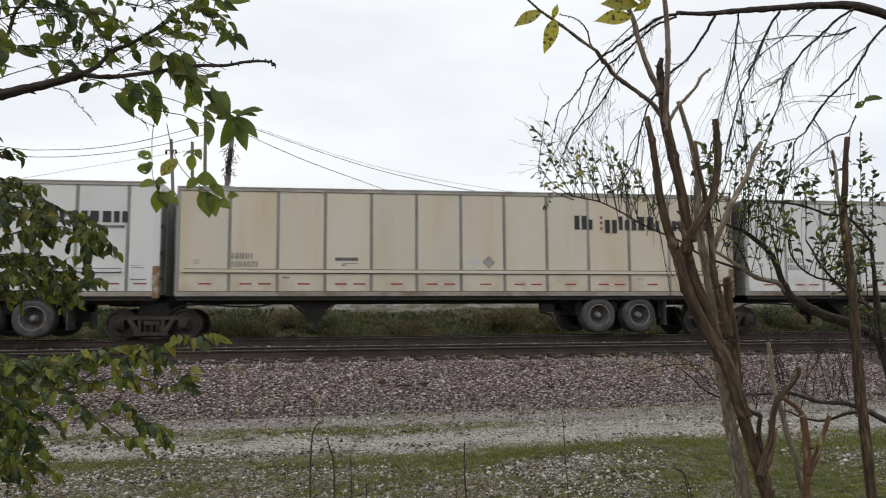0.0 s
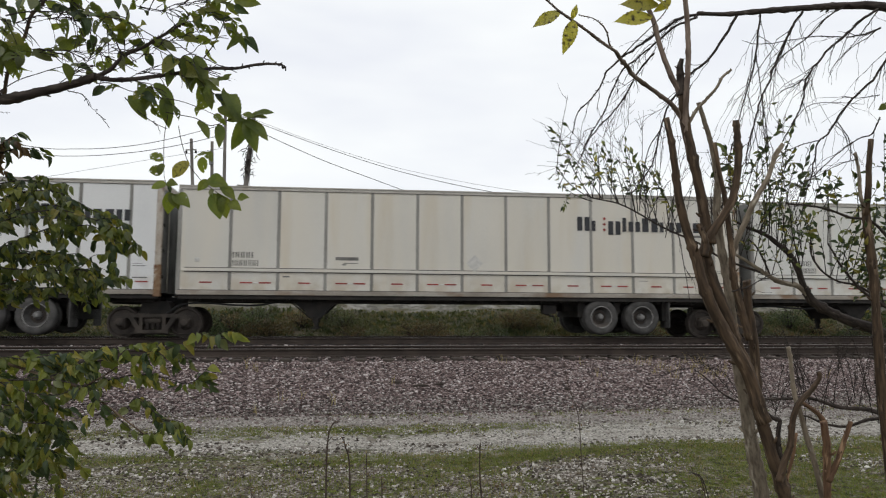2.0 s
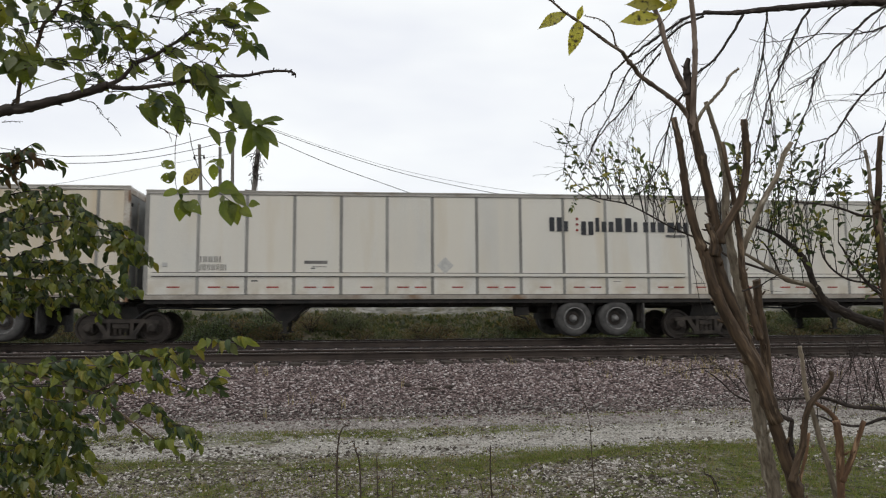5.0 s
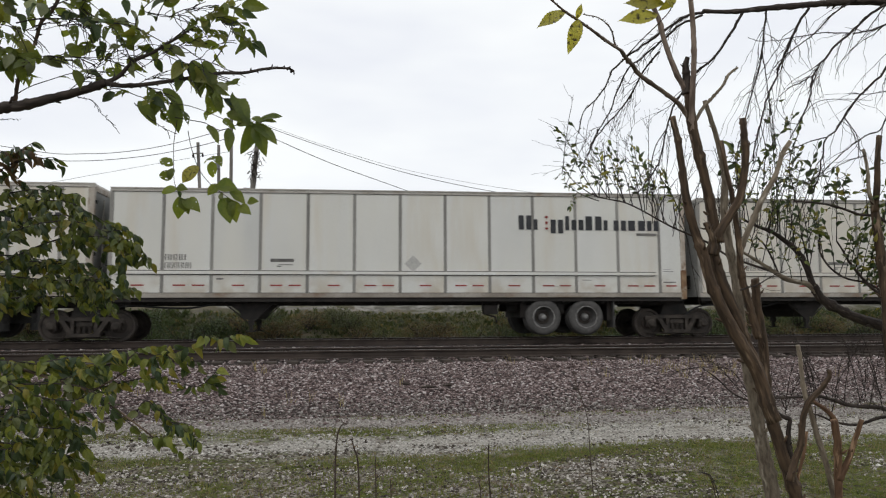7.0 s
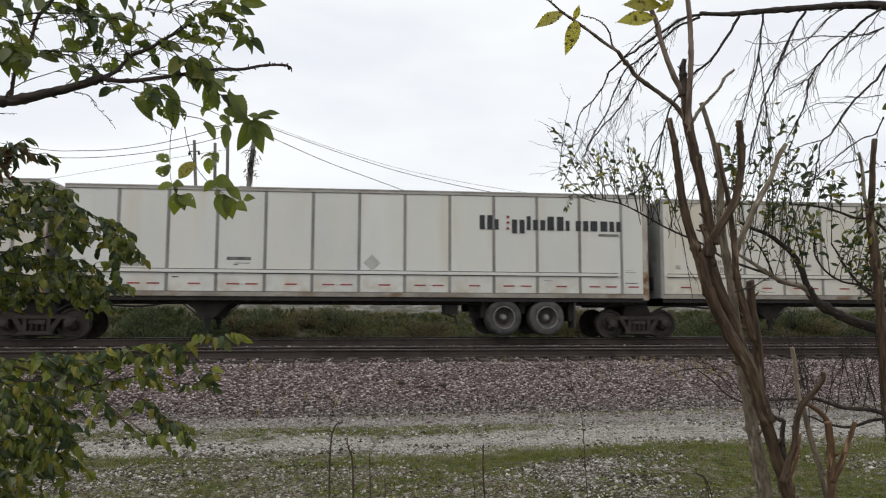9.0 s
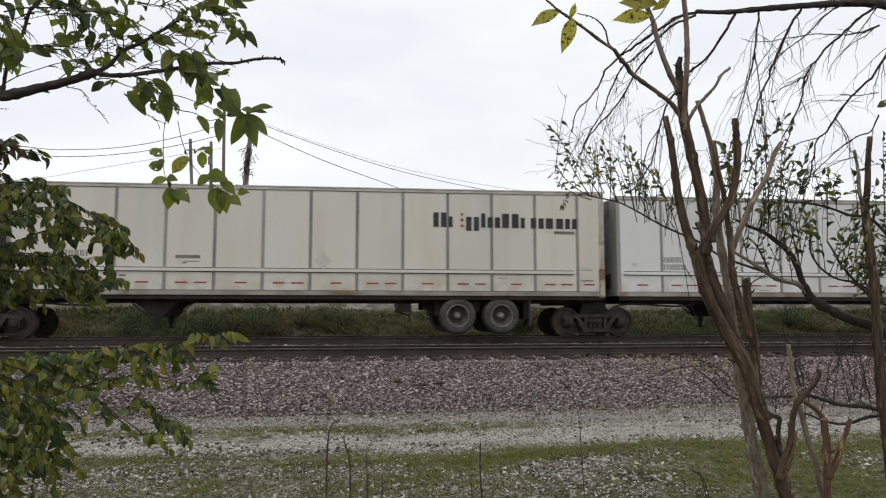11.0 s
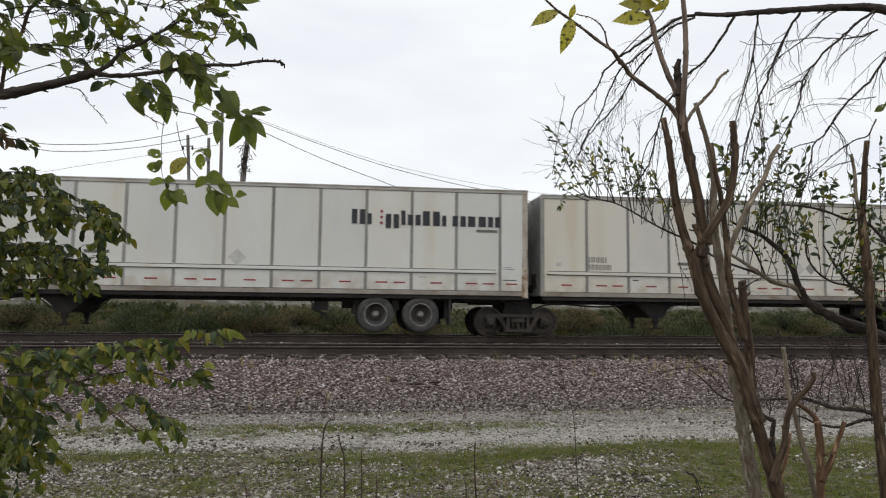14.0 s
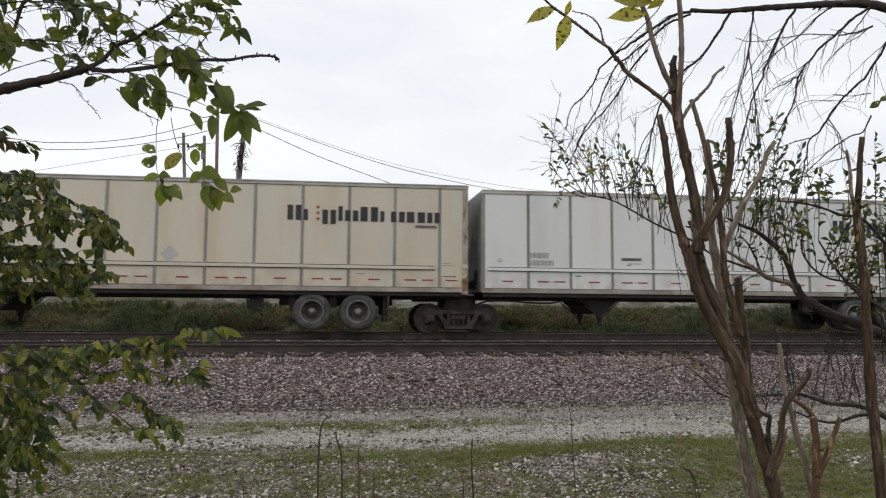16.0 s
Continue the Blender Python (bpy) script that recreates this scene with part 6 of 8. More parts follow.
shrub.spray([(2.94, 4.83, 2.14), (2.93, 4.75, 2.23), (2.94, 4.68, 2.31)], 0.0036, 0.0016, 0.053, 0.051, -0.10, 0.55, 0.30, 1, 0.08)
shrub.spray([(3.77, 4.44, 1.79), (3.70, 4.37, 1.89), (3.61, 4.30, 1.99)], 0.0034, 0.0016, 0.043, 0.056, -0.10, 0.55, 0.30, 1, 0.08)
shrub.spray([(3.70, 4.45, 1.85), (3.72, 4.47, 1.99), (3.73, 4.49, 2.13)], 0.0035, 0.0016, 0.043, 0.056, -0.10, 0.55, 0.30, 1, 0.08)
shrub.spray([(3.66, 4.45, 1.87), (3.76, 4.48, 2.07), (3.91, 4.49, 2.26)], 0.0035, 0.0016, 0.043, 0.056, -0.10, 0.55, 0.30, 1, 0.08)
shrub.spray([(3.59, 4.46, 1.92), (3.53, 4.34, 2.05), (3.48, 4.22, 2.18)], 0.0034, 0.0015, 0.043, 0.056, -0.10, 0.55, 0.30, 1, 0.08)
shrub.spray([(3.53, 4.46, 1.93), (3.44, 4.36, 2.07), (3.33, 4.26, 2.20)], 0.0034, 0.0015, 0.043, 0.056, -0.10, 0.55, 0.30, 1, 0.08)
shrub.spray([(3.44, 4.47, 1.96), (3.53, 4.55, 2.09), (3.62, 4.63, 2.23)], 0.0035, 0.0016, 0.043, 0.056, -0.10, 0.55, 0.30, 1, 0.08)
shrub.spray([(3.40, 4.48, 1.98), (3.43, 4.43, 2.10), (3.51, 4.37, 2.21)], 0.0034, 0.0016, 0.043, 0.056, -0.10, 0.55, 0.30, 1, 0.08)
shrub.spray([(3.37, 4.48, 2.00), (3.31, 4.42, 2.16), (3.23, 4.37, 2.31)], 0.0034, 0.0016, 0.043, 0.056, -0.10, 0.55, 0.30, 1, 0.08)
shrub.spray([(3.29, 4.48, 2.08), (3.25, 4.46, 2.24), (3.18, 4.44, 2.40)], 0.0035, 0.0016, 0.043, 0.056, -0.10, 0.55, 0.30, 1, 0.08)
shrub.spray([(3.27, 4.48, 2.11), (3.27, 4.49, 2.26), (3.25, 4.50, 2.40)], 0.0035, 0.0016, 0.043, 0.056, -0.10, 0.55, 0.30, 1, 0.08)
shrub.spray([(3.26, 4.48, 2.16), (3.33, 4.57, 2.28), (3.39, 4.65, 2.42)], 0.0035, 0.0016, 0.043, 0.056, -0.10, 0.55, 0.30, 1, 0.08)
shrub.spray([(3.75, 4.45, 1.80), (3.75, 4.45, 1.96), (3.73, 4.45, 2.12)], 0.0035, 0.0016, 0.043, 0.056, -0.10, 0.55, 0.30, 1, 0.08)
shrub.spray([(3.67, 4.45, 1.85), (3.68, 4.41, 1.97), (3.71, 4.37, 2.10)], 0.0034, 0.0016, 0.043, 0.056, -0.10, 0.55, 0.30, 1, 0.08)
shrub.spray([(3.63, 4.45, 1.88), (3.66, 4.53, 1.98), (3.68, 4.61, 2.08)], 0.0035, 0.0016, 0.043, 0.056, -0.10, 0.55, 0.30, 1, 0.08)
shrub.spray([(3.55, 4.46, 1.96), (3.50, 4.33, 2.13), (3.46, 4.20, 2.29)], 0.0034, 0.0015, 0.043, 0.056, -0.10, 0.55, 0.30, 1, 0.08)
shrub.spray([(3.51, 4.46, 2.01), (3.54, 4.44, 2.18), (3.59, 4.41, 2.34)], 0.0035, 0.0016, 0.043, 0.056, -0.10, 0.55, 0.30, 1, 0.08)
shrub.spray([(3.48, 4.46, 2.05), (3.47, 4.39, 2.18), (3.49, 4.32, 2.29)], 0.0034, 0.0016, 0.043, 0.056, -0.10, 0.55, 0.30, 1, 0.08)
shrub.spray([(3.43, 4.46, 2.12), (3.53, 4.51, 2.26), (3.68, 4.55, 2.41)], 0.0035, 0.0016, 0.043, 0.056, -0.10, 0.55, 0.30, 1, 0.08)
shrub.spray([(3.38, 4.46, 2.21), (3.33, 4.38, 2.37), (3.27, 4.30, 2.53)], 0.0034, 0.0016, 0.043, 0.056, -0.10, 0.55, 0.30, 1, 0.08)
shrub.spray([(3.63, 4.31, 2.33), (3.67, 4.34, 2.42), (3.70, 4.37, 2.50)], 0.0034, 0.0016, 0.037, 0.056, 0.00, 0.55, 0.30, 1, 0.08)
shrub.spray([(3.55, 4.32, 2.37), (3.50, 4.21, 2.45), (3.48, 4.10, 2.54)], 0.0033, 0.0015, 0.037, 0.056, 0.00, 0.55, 0.30, 1, 0.08)
shrub.spray([(3.52, 4.32, 2.37), (3.49, 4.29, 2.51), (3.45, 4.26, 2.64)], 0.0034, 0.0015, 0.037, 0.056, 0.00, 0.55, 0.30, 1, 0.08)
shrub.spray([(3.47, 4.32, 2.38), (3.59, 4.42, 2.46), (3.74, 4.52, 2.55)], 0.0035, 0.0016, 0.037, 0.056, 0.00, 0.55, 0.30, 1, 0.08)
shrub.spray([(3.37, 4.34, 2.41), (3.32, 4.27, 2.47), (3.25, 4.20, 2.52)], 0.0033, 0.0015, 0.037, 0.056, 0.00, 0.55, 0.30, 1, 0.08)
shrub.spray([(3.31, 4.34, 2.43), (3.31, 4.34, 2.54), (3.32, 4.33, 2.66)], 0.0034, 0.0015, 0.037, 0.056, 0.00, 0.55, 0.30, 1, 0.08)
shrub.spray([(3.28, 4.35, 2.44), (3.36, 4.39, 2.55), (3.47, 4.43, 2.66)], 0.0034, 0.0016, 0.037, 0.056, 0.00, 0.55, 0.30, 1, 0.08)
shrub.spray([(3.21, 4.35, 2.45), (3.19, 4.29, 2.54), (3.19, 4.22, 2.63)], 0.0033, 0.0015, 0.037, 0.056, 0.00, 0.55, 0.30, 1, 0.08)
shrub.spray([(3.09, 4.37, 2.47), (3.10, 4.33, 2.56), (3.12, 4.30, 2.64)], 0.0034, 0.0015, 0.037, 0.056, 0.00, 0.55, 0.30, 1, 0.08)
shrub.spray([(3.02, 4.38, 2.47), (2.98, 4.28, 2.57), (2.95, 4.19, 2.67)], 0.0033, 0.0015, 0.037, 0.056, 0.00, 0.55, 0.30, 1, 0.08)
shrub.spray([(3.42, 4.78, 1.94), (3.33, 4.76, 2.27), (3.29, 4.74, 2.52), (3.23, 4.72, 2.81), (3.29, 4.69, 3.02), (3.31, 4.68, 3.12)], 0.0050, 0.0020, 0.042, 0.050, -0.20, 0.50, 0.45, 5, 0.08)
shrub.spray([(3.15, 4.78, 2.31), (3.14, 4.75, 2.60), (3.12, 4.73, 2.85), (3.09, 4.71, 3.12), (3.08, 4.69, 3.31)], 0.0050, 0.0017, 0.045, 0.047, -0.20, 0.50, 0.35, 5, 0.08)
shrub.spray([(3.33, 4.72, 2.64), (3.40, 4.70, 2.81), (3.44, 4.68, 2.92)], 0.0033, 0.0017, 0.050, 0.070, -0.30, 0.50, 0.10, 0, 0.10)
shrub.spray([(2.86, 4.79, 2.65), (2.84, 4.77, 2.82), (2.80, 4.77, 2.92)], 0.0033, 0.0017, 0.050, 0.100, 0.00, 0.50, 0.30, 2, 0.10)
shrub.bare([(2.79, 4.55, 1.09), (2.66, 4.55, 1.19), (2.54, 4.56, 1.33), (2.47, 4.56, 1.39)], 0.0039, 0.0015, 8, 0.25, 0.10, 2)
shrub.bare([(2.74, 4.55, 1.14), (2.62, 4.55, 1.31), (2.47, 4.57, 1.35), (2.30, 4.59, 1.33)], 0.0031, 0.0015, 6, 0.20, 0.10, 2)
shrub.bare([(3.39, 4.47, 1.09), (3.27, 4.47, 1.19), (3.19, 4.48, 1.26), (3.00, 4.49, 1.32)], 0.0031, 0.0015, 6, 0.20, 0.10, 2)
shrub.bare([(3.46, 4.46, 1.07), (3.50, 4.44, 1.18), (3.52, 4.43, 1.30)], 0.0031, 0.0015, 5, 0.20, 0.10, 2)
shrub.bare([(2.03, 4.91, 2.53), (1.93, 4.91, 2.70), (1.80, 4.91, 2.91), (1.68, 4.91, 3.06)], 0.0033, 0.0013, 10, 0.25, -0.10, 2)
shrub.bare([(2.34, 4.89, 2.37), (2.22, 4.88, 2.62), (2.09, 4.87, 2.82), (2.03, 4.87, 2.99)], 0.0033, 0.0013, 10, 0.25, -0.10, 2)
shrub.bare([(1.84, 4.93, 2.57), (1.80, 4.92, 2.75), (1.72, 4.93, 2.83), (1.61, 4.94, 2.79)], 0.0027, 0.0013, 5, 0.20, -0.10, 2)
for at, way, size in [((1.608, 4.912, 3.113), (0.054, 0.006, -0.014), 0.056),
                      ((1.521, 4.928, 3.073), (0.030, -0.013, -0.037), 0.049),
                      ((1.562, 4.929, 3.014), (-0.037, -0.005, -0.019), 0.042),
                      ((1.596, 4.944, 2.814), (0.045, 0.008, -0.019), 0.050),
                      ((1.621, 4.945, 2.768), (0.046, -0.018, -0.007), 0.050),
                      ((1.646, 4.951, 2.672), (-0.045, -0.002, -0.035), 0.057)]:
    shrub.leaf(Vector(at) - shrub.base, way, size, None)
shrub.bare([(2.31, 4.74, 2.26), (2.36, 4.71, 2.49), (2.41, 4.69, 2.66), (2.45, 4.67, 2.76)], 0.0032, 0.0016, 7, 0.16, -0.15, 1)
shrub.bare([(2.62, 5.07, 2.34), (2.65, 5.05, 2.54), (2.68, 5.03, 2.70), (2.70, 5.02, 2.79)], 0.0035, 0.0017, 7, 0.16, -0.15, 1)
shrub.bare([(2.96, 4.94, 2.24), (2.93, 4.91, 2.56), (2.90, 4.89, 2.81), (2.87, 4.88, 2.95)], 0.0034, 0.0017, 7, 0.16, -0.15, 1)
shrub.bare([(2.83, 4.89, 2.30), (2.79, 4.86, 2.59), (2.75, 4.85, 2.82), (2.71, 4.84, 2.95)], 0.0034, 0.0017, 7, 0.16, -0.15, 1)
shrub.bare([(2.20, 4.66, 2.37), (2.22, 4.63, 2.67), (2.24, 4.60, 2.90), (2.25, 4.58, 3.04)], 0.0032, 0.0016, 7, 0.16, -0.15, 1)
shrub.bare([(2.50, 5.02, 2.40), (2.52, 4.99, 2.70), (2.54, 4.96, 2.94), (2.56, 4.95, 3.07)], 0.0034, 0.0017, 7, 0.16, -0.15, 1)
shrub.bare([(1.63, 5.15, 2.79), (1.66, 5.12, 3.06), (1.69, 5.09, 3.27), (1.71, 5.08, 3.39)], 0.0035, 0.0017, 7, 0.16, -0.15, 1)
shrub.bare([(3.14, 4.65, 2.10), (3.16, 4.62, 2.37), (3.18, 4.60, 2.58), (3.20, 4.58, 2.70)], 0.0032, 0.0016, 7, 0.16, -0.15, 1)
shrub.bare([(2.86, 4.65, 2.22), (2.89, 4.63, 2.36), (2.92, 4.61, 2.48), (2.95, 4.60, 2.54)], 0.0032, 0.0016, 7, 0.16, -0.15, 1)
shrub.bare([(2.70, 4.83, 2.25), (2.71, 4.81, 2.42), (2.71, 4.80, 2.54), (2.71, 4.79, 2.62)], 0.0033, 0.0017, 7, 0.16, -0.15, 1)
shrub.bare([(1.93, 4.91, 2.59), (1.87, 4.91, 2.71), (1.81, 4.91, 2.81), (1.77, 4.91, 2.87)], 0.0033, 0.0017, 7, 0.16, -0.15, 1)
shrub.bare([(3.20, 4.87, 2.23), (3.18, 4.85, 2.50), (3.17, 4.83, 2.71), (3.16, 4.82, 2.83)], 0.0034, 0.0017, 7, 0.16, -0.15, 1)
shrub.bare([(2.09, 4.71, 2.35), (2.04, 4.70, 2.56), (1.98, 4.69, 2.72), (1.93, 4.68, 2.82)], 0.0032, 0.0016, 7, 0.16, -0.15, 1)
shrub.bare([(2.96, 4.77, 2.16), (2.98, 4.74, 2.43), (3.01, 4.72, 2.63), (3.03, 4.71, 2.75)], 0.0033, 0.0017, 7, 0.16, -0.15, 1)
shrub.bare([(2.74, 4.67, 2.27), (2.69, 4.65, 2.55), (2.63, 4.63, 2.77), (2.59, 4.63, 2.90)], 0.0032, 0.0016, 7, 0.16, -0.15, 1)
shrub.bare([(2.28, 4.92, 2.39), (2.22, 4.91, 2.56), (2.16, 4.91, 2.70), (2.11, 4.91, 2.78)], 0.0034, 0.0017, 7, 0.16, -0.15, 1)
shrub.bare([(3.38, 4.74, 2.13), (3.34, 4.72, 2.35), (3.31, 4.71, 2.52), (3.28, 4.70, 2.62)], 0.0033, 0.0017, 7, 0.16, -0.15, 1)
shrub.bare([(3.22, 4.81, 2.15), (3.21, 4.78, 2.40), (3.19, 4.77, 2.59), (3.18, 4.76, 2.70)], 0.0034, 0.0017, 7, 0.16, -0.15, 1)
shrub.bare([(3.34, 4.85, 2.10), (3.30, 4.83, 2.39), (3.26, 4.81, 2.61), (3.22, 4.80, 2.74)], 0.0034, 0.0017, 7, 0.16, -0.15, 1)
shrub.bare([(2.95, 4.61, 2.21), (2.98, 4.59, 2.40), (3.01, 4.57, 2.54), (3.04, 4.56, 2.62)], 0.0032, 0.0016, 7, 0.16, -0.15, 1)
shrub.bare([(2.83, 4.98, 2.26), (2.87, 4.95, 2.48), (2.91, 4.93, 2.66), (2.95, 4.92, 2.76)], 0.0034, 0.0017, 7, 0.16, -0.15, 1)
shrub.bare([(2.67, 4.72, 2.21), (2.66, 4.71, 2.37), (2.65, 4.70, 2.49), (2.64, 4.69, 2.56)], 0.0033, 0.0016, 7, 0.16, -0.15, 1)
shrub.bare([(2.04, 4.85, 2.52), (2.09, 4.83, 2.65), (2.14, 4.81, 2.76), (2.18, 4.80, 2.82)], 0.0033, 0.0016, 7, 0.16, -0.15, 1)
shrub.bare([(2.16, 4.74, 2.35), (2.16, 4.73, 2.47), (2.16, 4.72, 2.57), (2.16, 4.72, 2.63)], 0.0032, 0.0016, 7, 0.16, -0.15, 1)
shrub.bare([(2.37, 4.86, 2.32), (2.43, 4.82, 2.61), (2.48, 4.79, 2.84), (2.53, 4.77, 2.97)], 0.0033, 0.0017, 7, 0.16, -0.15, 1)
shrub.bare([(2.70, 4.71, 2.31), (2.64, 4.70, 2.49), (2.58, 4.70, 2.62), (2.53, 4.69, 2.70)], 0.0033, 0.0016, 7, 0.16, -0.15, 1)
shrub.bare([(1.95, 5.07, 2.58), (1.94, 5.05, 2.77), (1.93, 5.04, 2.92), (1.92, 5.03, 3.01)], 0.0034, 0.0017, 7, 0.16, -0.15, 1)
shrub.bare([(2.04, 5.07, 2.56), (2.04, 5.05, 2.81), (2.03, 5.03, 3.01), (2.03, 5.02, 3.12)], 0.0034, 0.0017, 7, 0.16, -0.15, 1)
shrub.bare([(2.23, 4.99, 2.49), (2.24, 4.95, 2.80), (2.24, 4.93, 3.04), (2.24, 4.91, 3.18)], 0.0034, 0.0017, 7, 0.16, -0.15, 1)
shrub.bare([(3.50, 4.96, 2.22), (3.53, 4.93, 2.50), (3.57, 4.90, 2.71), (3.59, 4.89, 2.84)], 0.0035, 0.0017, 7, 0.16, -0.15, 1)
shrub.bare([(3.03, 4.88, 2.31), (3.04, 4.87, 2.48), (3.05, 4.85, 2.62), (3.05, 4.84, 2.70)], 0.0034, 0.0017, 7, 0.16, -0.15, 1)
shrub.bare([(2.21, 4.83, 2.37), (2.27, 4.81, 2.52), (2.33, 4.79, 2.63), (2.39, 4.77, 2.70)], 0.0033, 0.0016, 7, 0.16, -0.15, 1)
shrub.bare([(2.36, 4.69, 2.37), (2.42, 4.67, 2.52), (2.48, 4.65, 2.63), (2.53, 4.64, 2.70)], 0.0032, 0.0016, 7, 0.16, -0.15, 1)
shrub.bare([(1.65, 5.15, 2.67), (1.72, 5.12, 2.86), (1.79, 5.09, 3.01), (1.85, 5.07, 3.10)], 0.0035, 0.0017, 7, 0.16, -0.15, 1)
shrub.spray([(3.94, 4.57, 1.36), (3.89, 4.51, 2.00), (3.85, 4.47, 2.40), (3.83, 4.42, 2.96)], 0.0048, 0.0019, 0.030, 0.052, -0.10, 0.55, 0.35, 12, 0.10)
shrub.spray([(3.97, 4.55, 1.52), (3.93, 4.49, 2.12), (3.93, 4.43, 2.72)], 0.0048, 0.0019, 0.030, 0.052, -0.10, 0.55, 0.35, 12, 0.10)
shrub.spray([(3.88, 4.57, 1.36), (3.78, 4.55, 1.76), (3.76, 4.51, 2.16), (3.77, 4.48, 2.40)], 0.0048, 0.0019, 0.030, 0.052, -0.10, 0.55, 0.35, 12, 0.10)
shrub.spray([(3.84, 4.55, 1.68), (3.73, 4.54, 1.92), (3.70, 4.52, 2.16)], 0.0048, 0.0019, 0.030, 0.052, -0.10, 0.55, 0.35, 12, 0.10)
shrub.spray([(4.00, 4.56, 1.36), (3.92, 4.54, 1.68), (3.82, 4.53, 1.92), (3.88, 4.49, 2.24)], 0.0048, 0.0019, 0.030, 0.052, -0.10, 0.55, 0.35, 12, 0.10)
shrub.bare([(3.62, 4.62, 1.05), (3.57, 4.61, 1.27), (3.52, 4.60, 1.44), (3.48, 4.59, 1.54)], 0.0038, 0.0016, 8, 0.16, -0.10, 1)
shrub.bare([(3.16, 4.47, 1.10), (3.10, 4.46, 1.33), (3.04, 4.45, 1.51), (2.99, 4.44, 1.62)], 0.0037, 0.0015, 8, 0.16, -0.10, 1)
shrub.bare([(3.59, 4.38, 1.13), (3.54, 4.38, 1.28), (3.49, 4.37, 1.39), (3.44, 4.37, 1.46)], 0.0037, 0.0015, 8, 0.16, -0.10, 1)
shrub.bare([(3.17, 4.44, 1.11), (3.12, 4.43, 1.29), (3.07, 4.42, 1.43), (3.03, 4.42, 1.51)], 0.0037, 0.0015, 8, 0.16, -0.10, 1)
shrub.bare([(3.28, 4.35, 1.11), (3.30, 4.33, 1.29), (3.32, 4.31, 1.43), (3.34, 4.30, 1.51)], 0.0036, 0.0015, 8, 0.16, -0.10, 1)
shrub.bare([(2.91, 4.44, 1.02), (2.93, 4.42, 1.21), (2.96, 4.40, 1.36), (2.98, 4.39, 1.44)], 0.0036, 0.0015, 8, 0.16, -0.10, 1)
shrub.bare([(3.35, 4.58, 0.99), (3.38, 4.55, 1.17), (3.40, 4.54, 1.31), (3.42, 4.53, 1.39)], 0.0038, 0.0016, 8, 0.16, -0.10, 1)
shrub.bare([(3.25, 4.60, 0.96), (3.23, 4.58, 1.16), (3.21, 4.57, 1.31), (3.20, 4.56, 1.39)], 0.0038, 0.0016, 8, 0.16, -0.10, 1)
shrub.bare([(3.16, 4.57, 1.00), (3.16, 4.55, 1.22), (3.16, 4.53, 1.40), (3.15, 4.52, 1.50)], 0.0037, 0.0016, 8, 0.16, -0.10, 1)
shrub.bare([(3.69, 4.45, 0.97), (3.67, 4.43, 1.24), (3.65, 4.41, 1.45), (3.63, 4.40, 1.56)], 0.0037, 0.0015, 8, 0.16, -0.10, 1)
shrub.bare([(3.22, 4.38, 1.15), (3.28, 4.36, 1.29), (3.33, 4.34, 1.39), (3.37, 4.33, 1.45)], 0.0036, 0.0015, 8, 0.16, -0.10, 1)
shrub.bare([(3.62, 4.41, 1.03), (3.55, 4.39, 1.31), (3.48, 4.38, 1.53), (3.42, 4.38, 1.65)], 0.0037, 0.0015, 8, 0.16, -0.10, 1)
shrub.bare([(3.46, 4.37, 1.15), (3.43, 4.36, 1.29), (3.40, 4.35, 1.40), (3.37, 4.35, 1.46)], 0.0036, 0.0015, 8, 0.16, -0.10, 1)
shrub.bare([(3.04, 4.63, 1.02), (3.09, 4.61, 1.16), (3.14, 4.59, 1.27), (3.19, 4.58, 1.33)], 0.0038, 0.0016, 8, 0.16, -0.10, 1)
shrub.bare([(2.94, 4.61, 0.99), (2.92, 4.60, 1.15), (2.90, 4.59, 1.28), (2.89, 4.58, 1.35)], 0.0038, 0.0016, 8, 0.16, -0.10, 1)
shrub.bare([(3.10, 4.73, 1.04), (3.05, 4.72, 1.18), (2.99, 4.72, 1.28), (2.94, 4.72, 1.34)], 0.0039, 0.0016, 8, 0.16, -0.10, 1)
shrub.bare([(3.47, 4.36, 1.07), (3.51, 4.33, 1.30), (3.54, 4.31, 1.48), (3.57, 4.29, 1.59)], 0.0036, 0.0015, 8, 0.16, -0.10, 1)
shrub.bare([(3.22, 4.42, 1.13), (3.15, 4.41, 1.27), (3.09, 4.41, 1.38), (3.03, 4.41, 1.45)], 0.0036, 0.0015, 8, 0.16, -0.10, 1)
for line, size in (([(1.82, 4.90, 2.56), (1.69, 4.90, 2.76), (1.62, 4.90, 2.94), (1.53, 4.90, 3.06)], 0.046),
                   ([(1.76, 4.85, 2.57), (1.63, 4.85, 2.66), (1.56, 4.85, 2.75)], 0.042), ([(1.90, 4.90, 2.56), (1.79, 4.90, 2.72), (1.66, 4.90, 2.88)], 0.044),
                   ([(2.05, 4.95, 2.54), (1.99, 4.95, 2.70), (1.94, 4.95, 2.87)], 0.044), ([(2.16, 4.90, 2.46), (2.12, 4.90, 2.69), (2.09, 4.90, 2.91)], 0.046),
                   ([(1.79, 4.80, 2.52), (1.67, 4.80, 2.56), (1.56, 4.80, 2.63)], 0.040), ([(2.96, 4.80, 2.58), (3.10, 4.80, 2.90), (3.35, 4.80, 3.20)], 0.056),
                   ([(3.18, 4.80, 2.50), (3.29, 4.80, 2.77), (3.38, 4.80, 2.95)], 0.052), ([(2.78, 4.80, 2.50), (2.88, 4.80, 2.72), (2.84, 4.80, 2.94)], 0.052)):
    shrub.spray(line, 0.0040, 0.0015, 0.026, size, 0.10, 0.60, 0.32, 3, 0.09)
shrub.gather(M_TWIG)
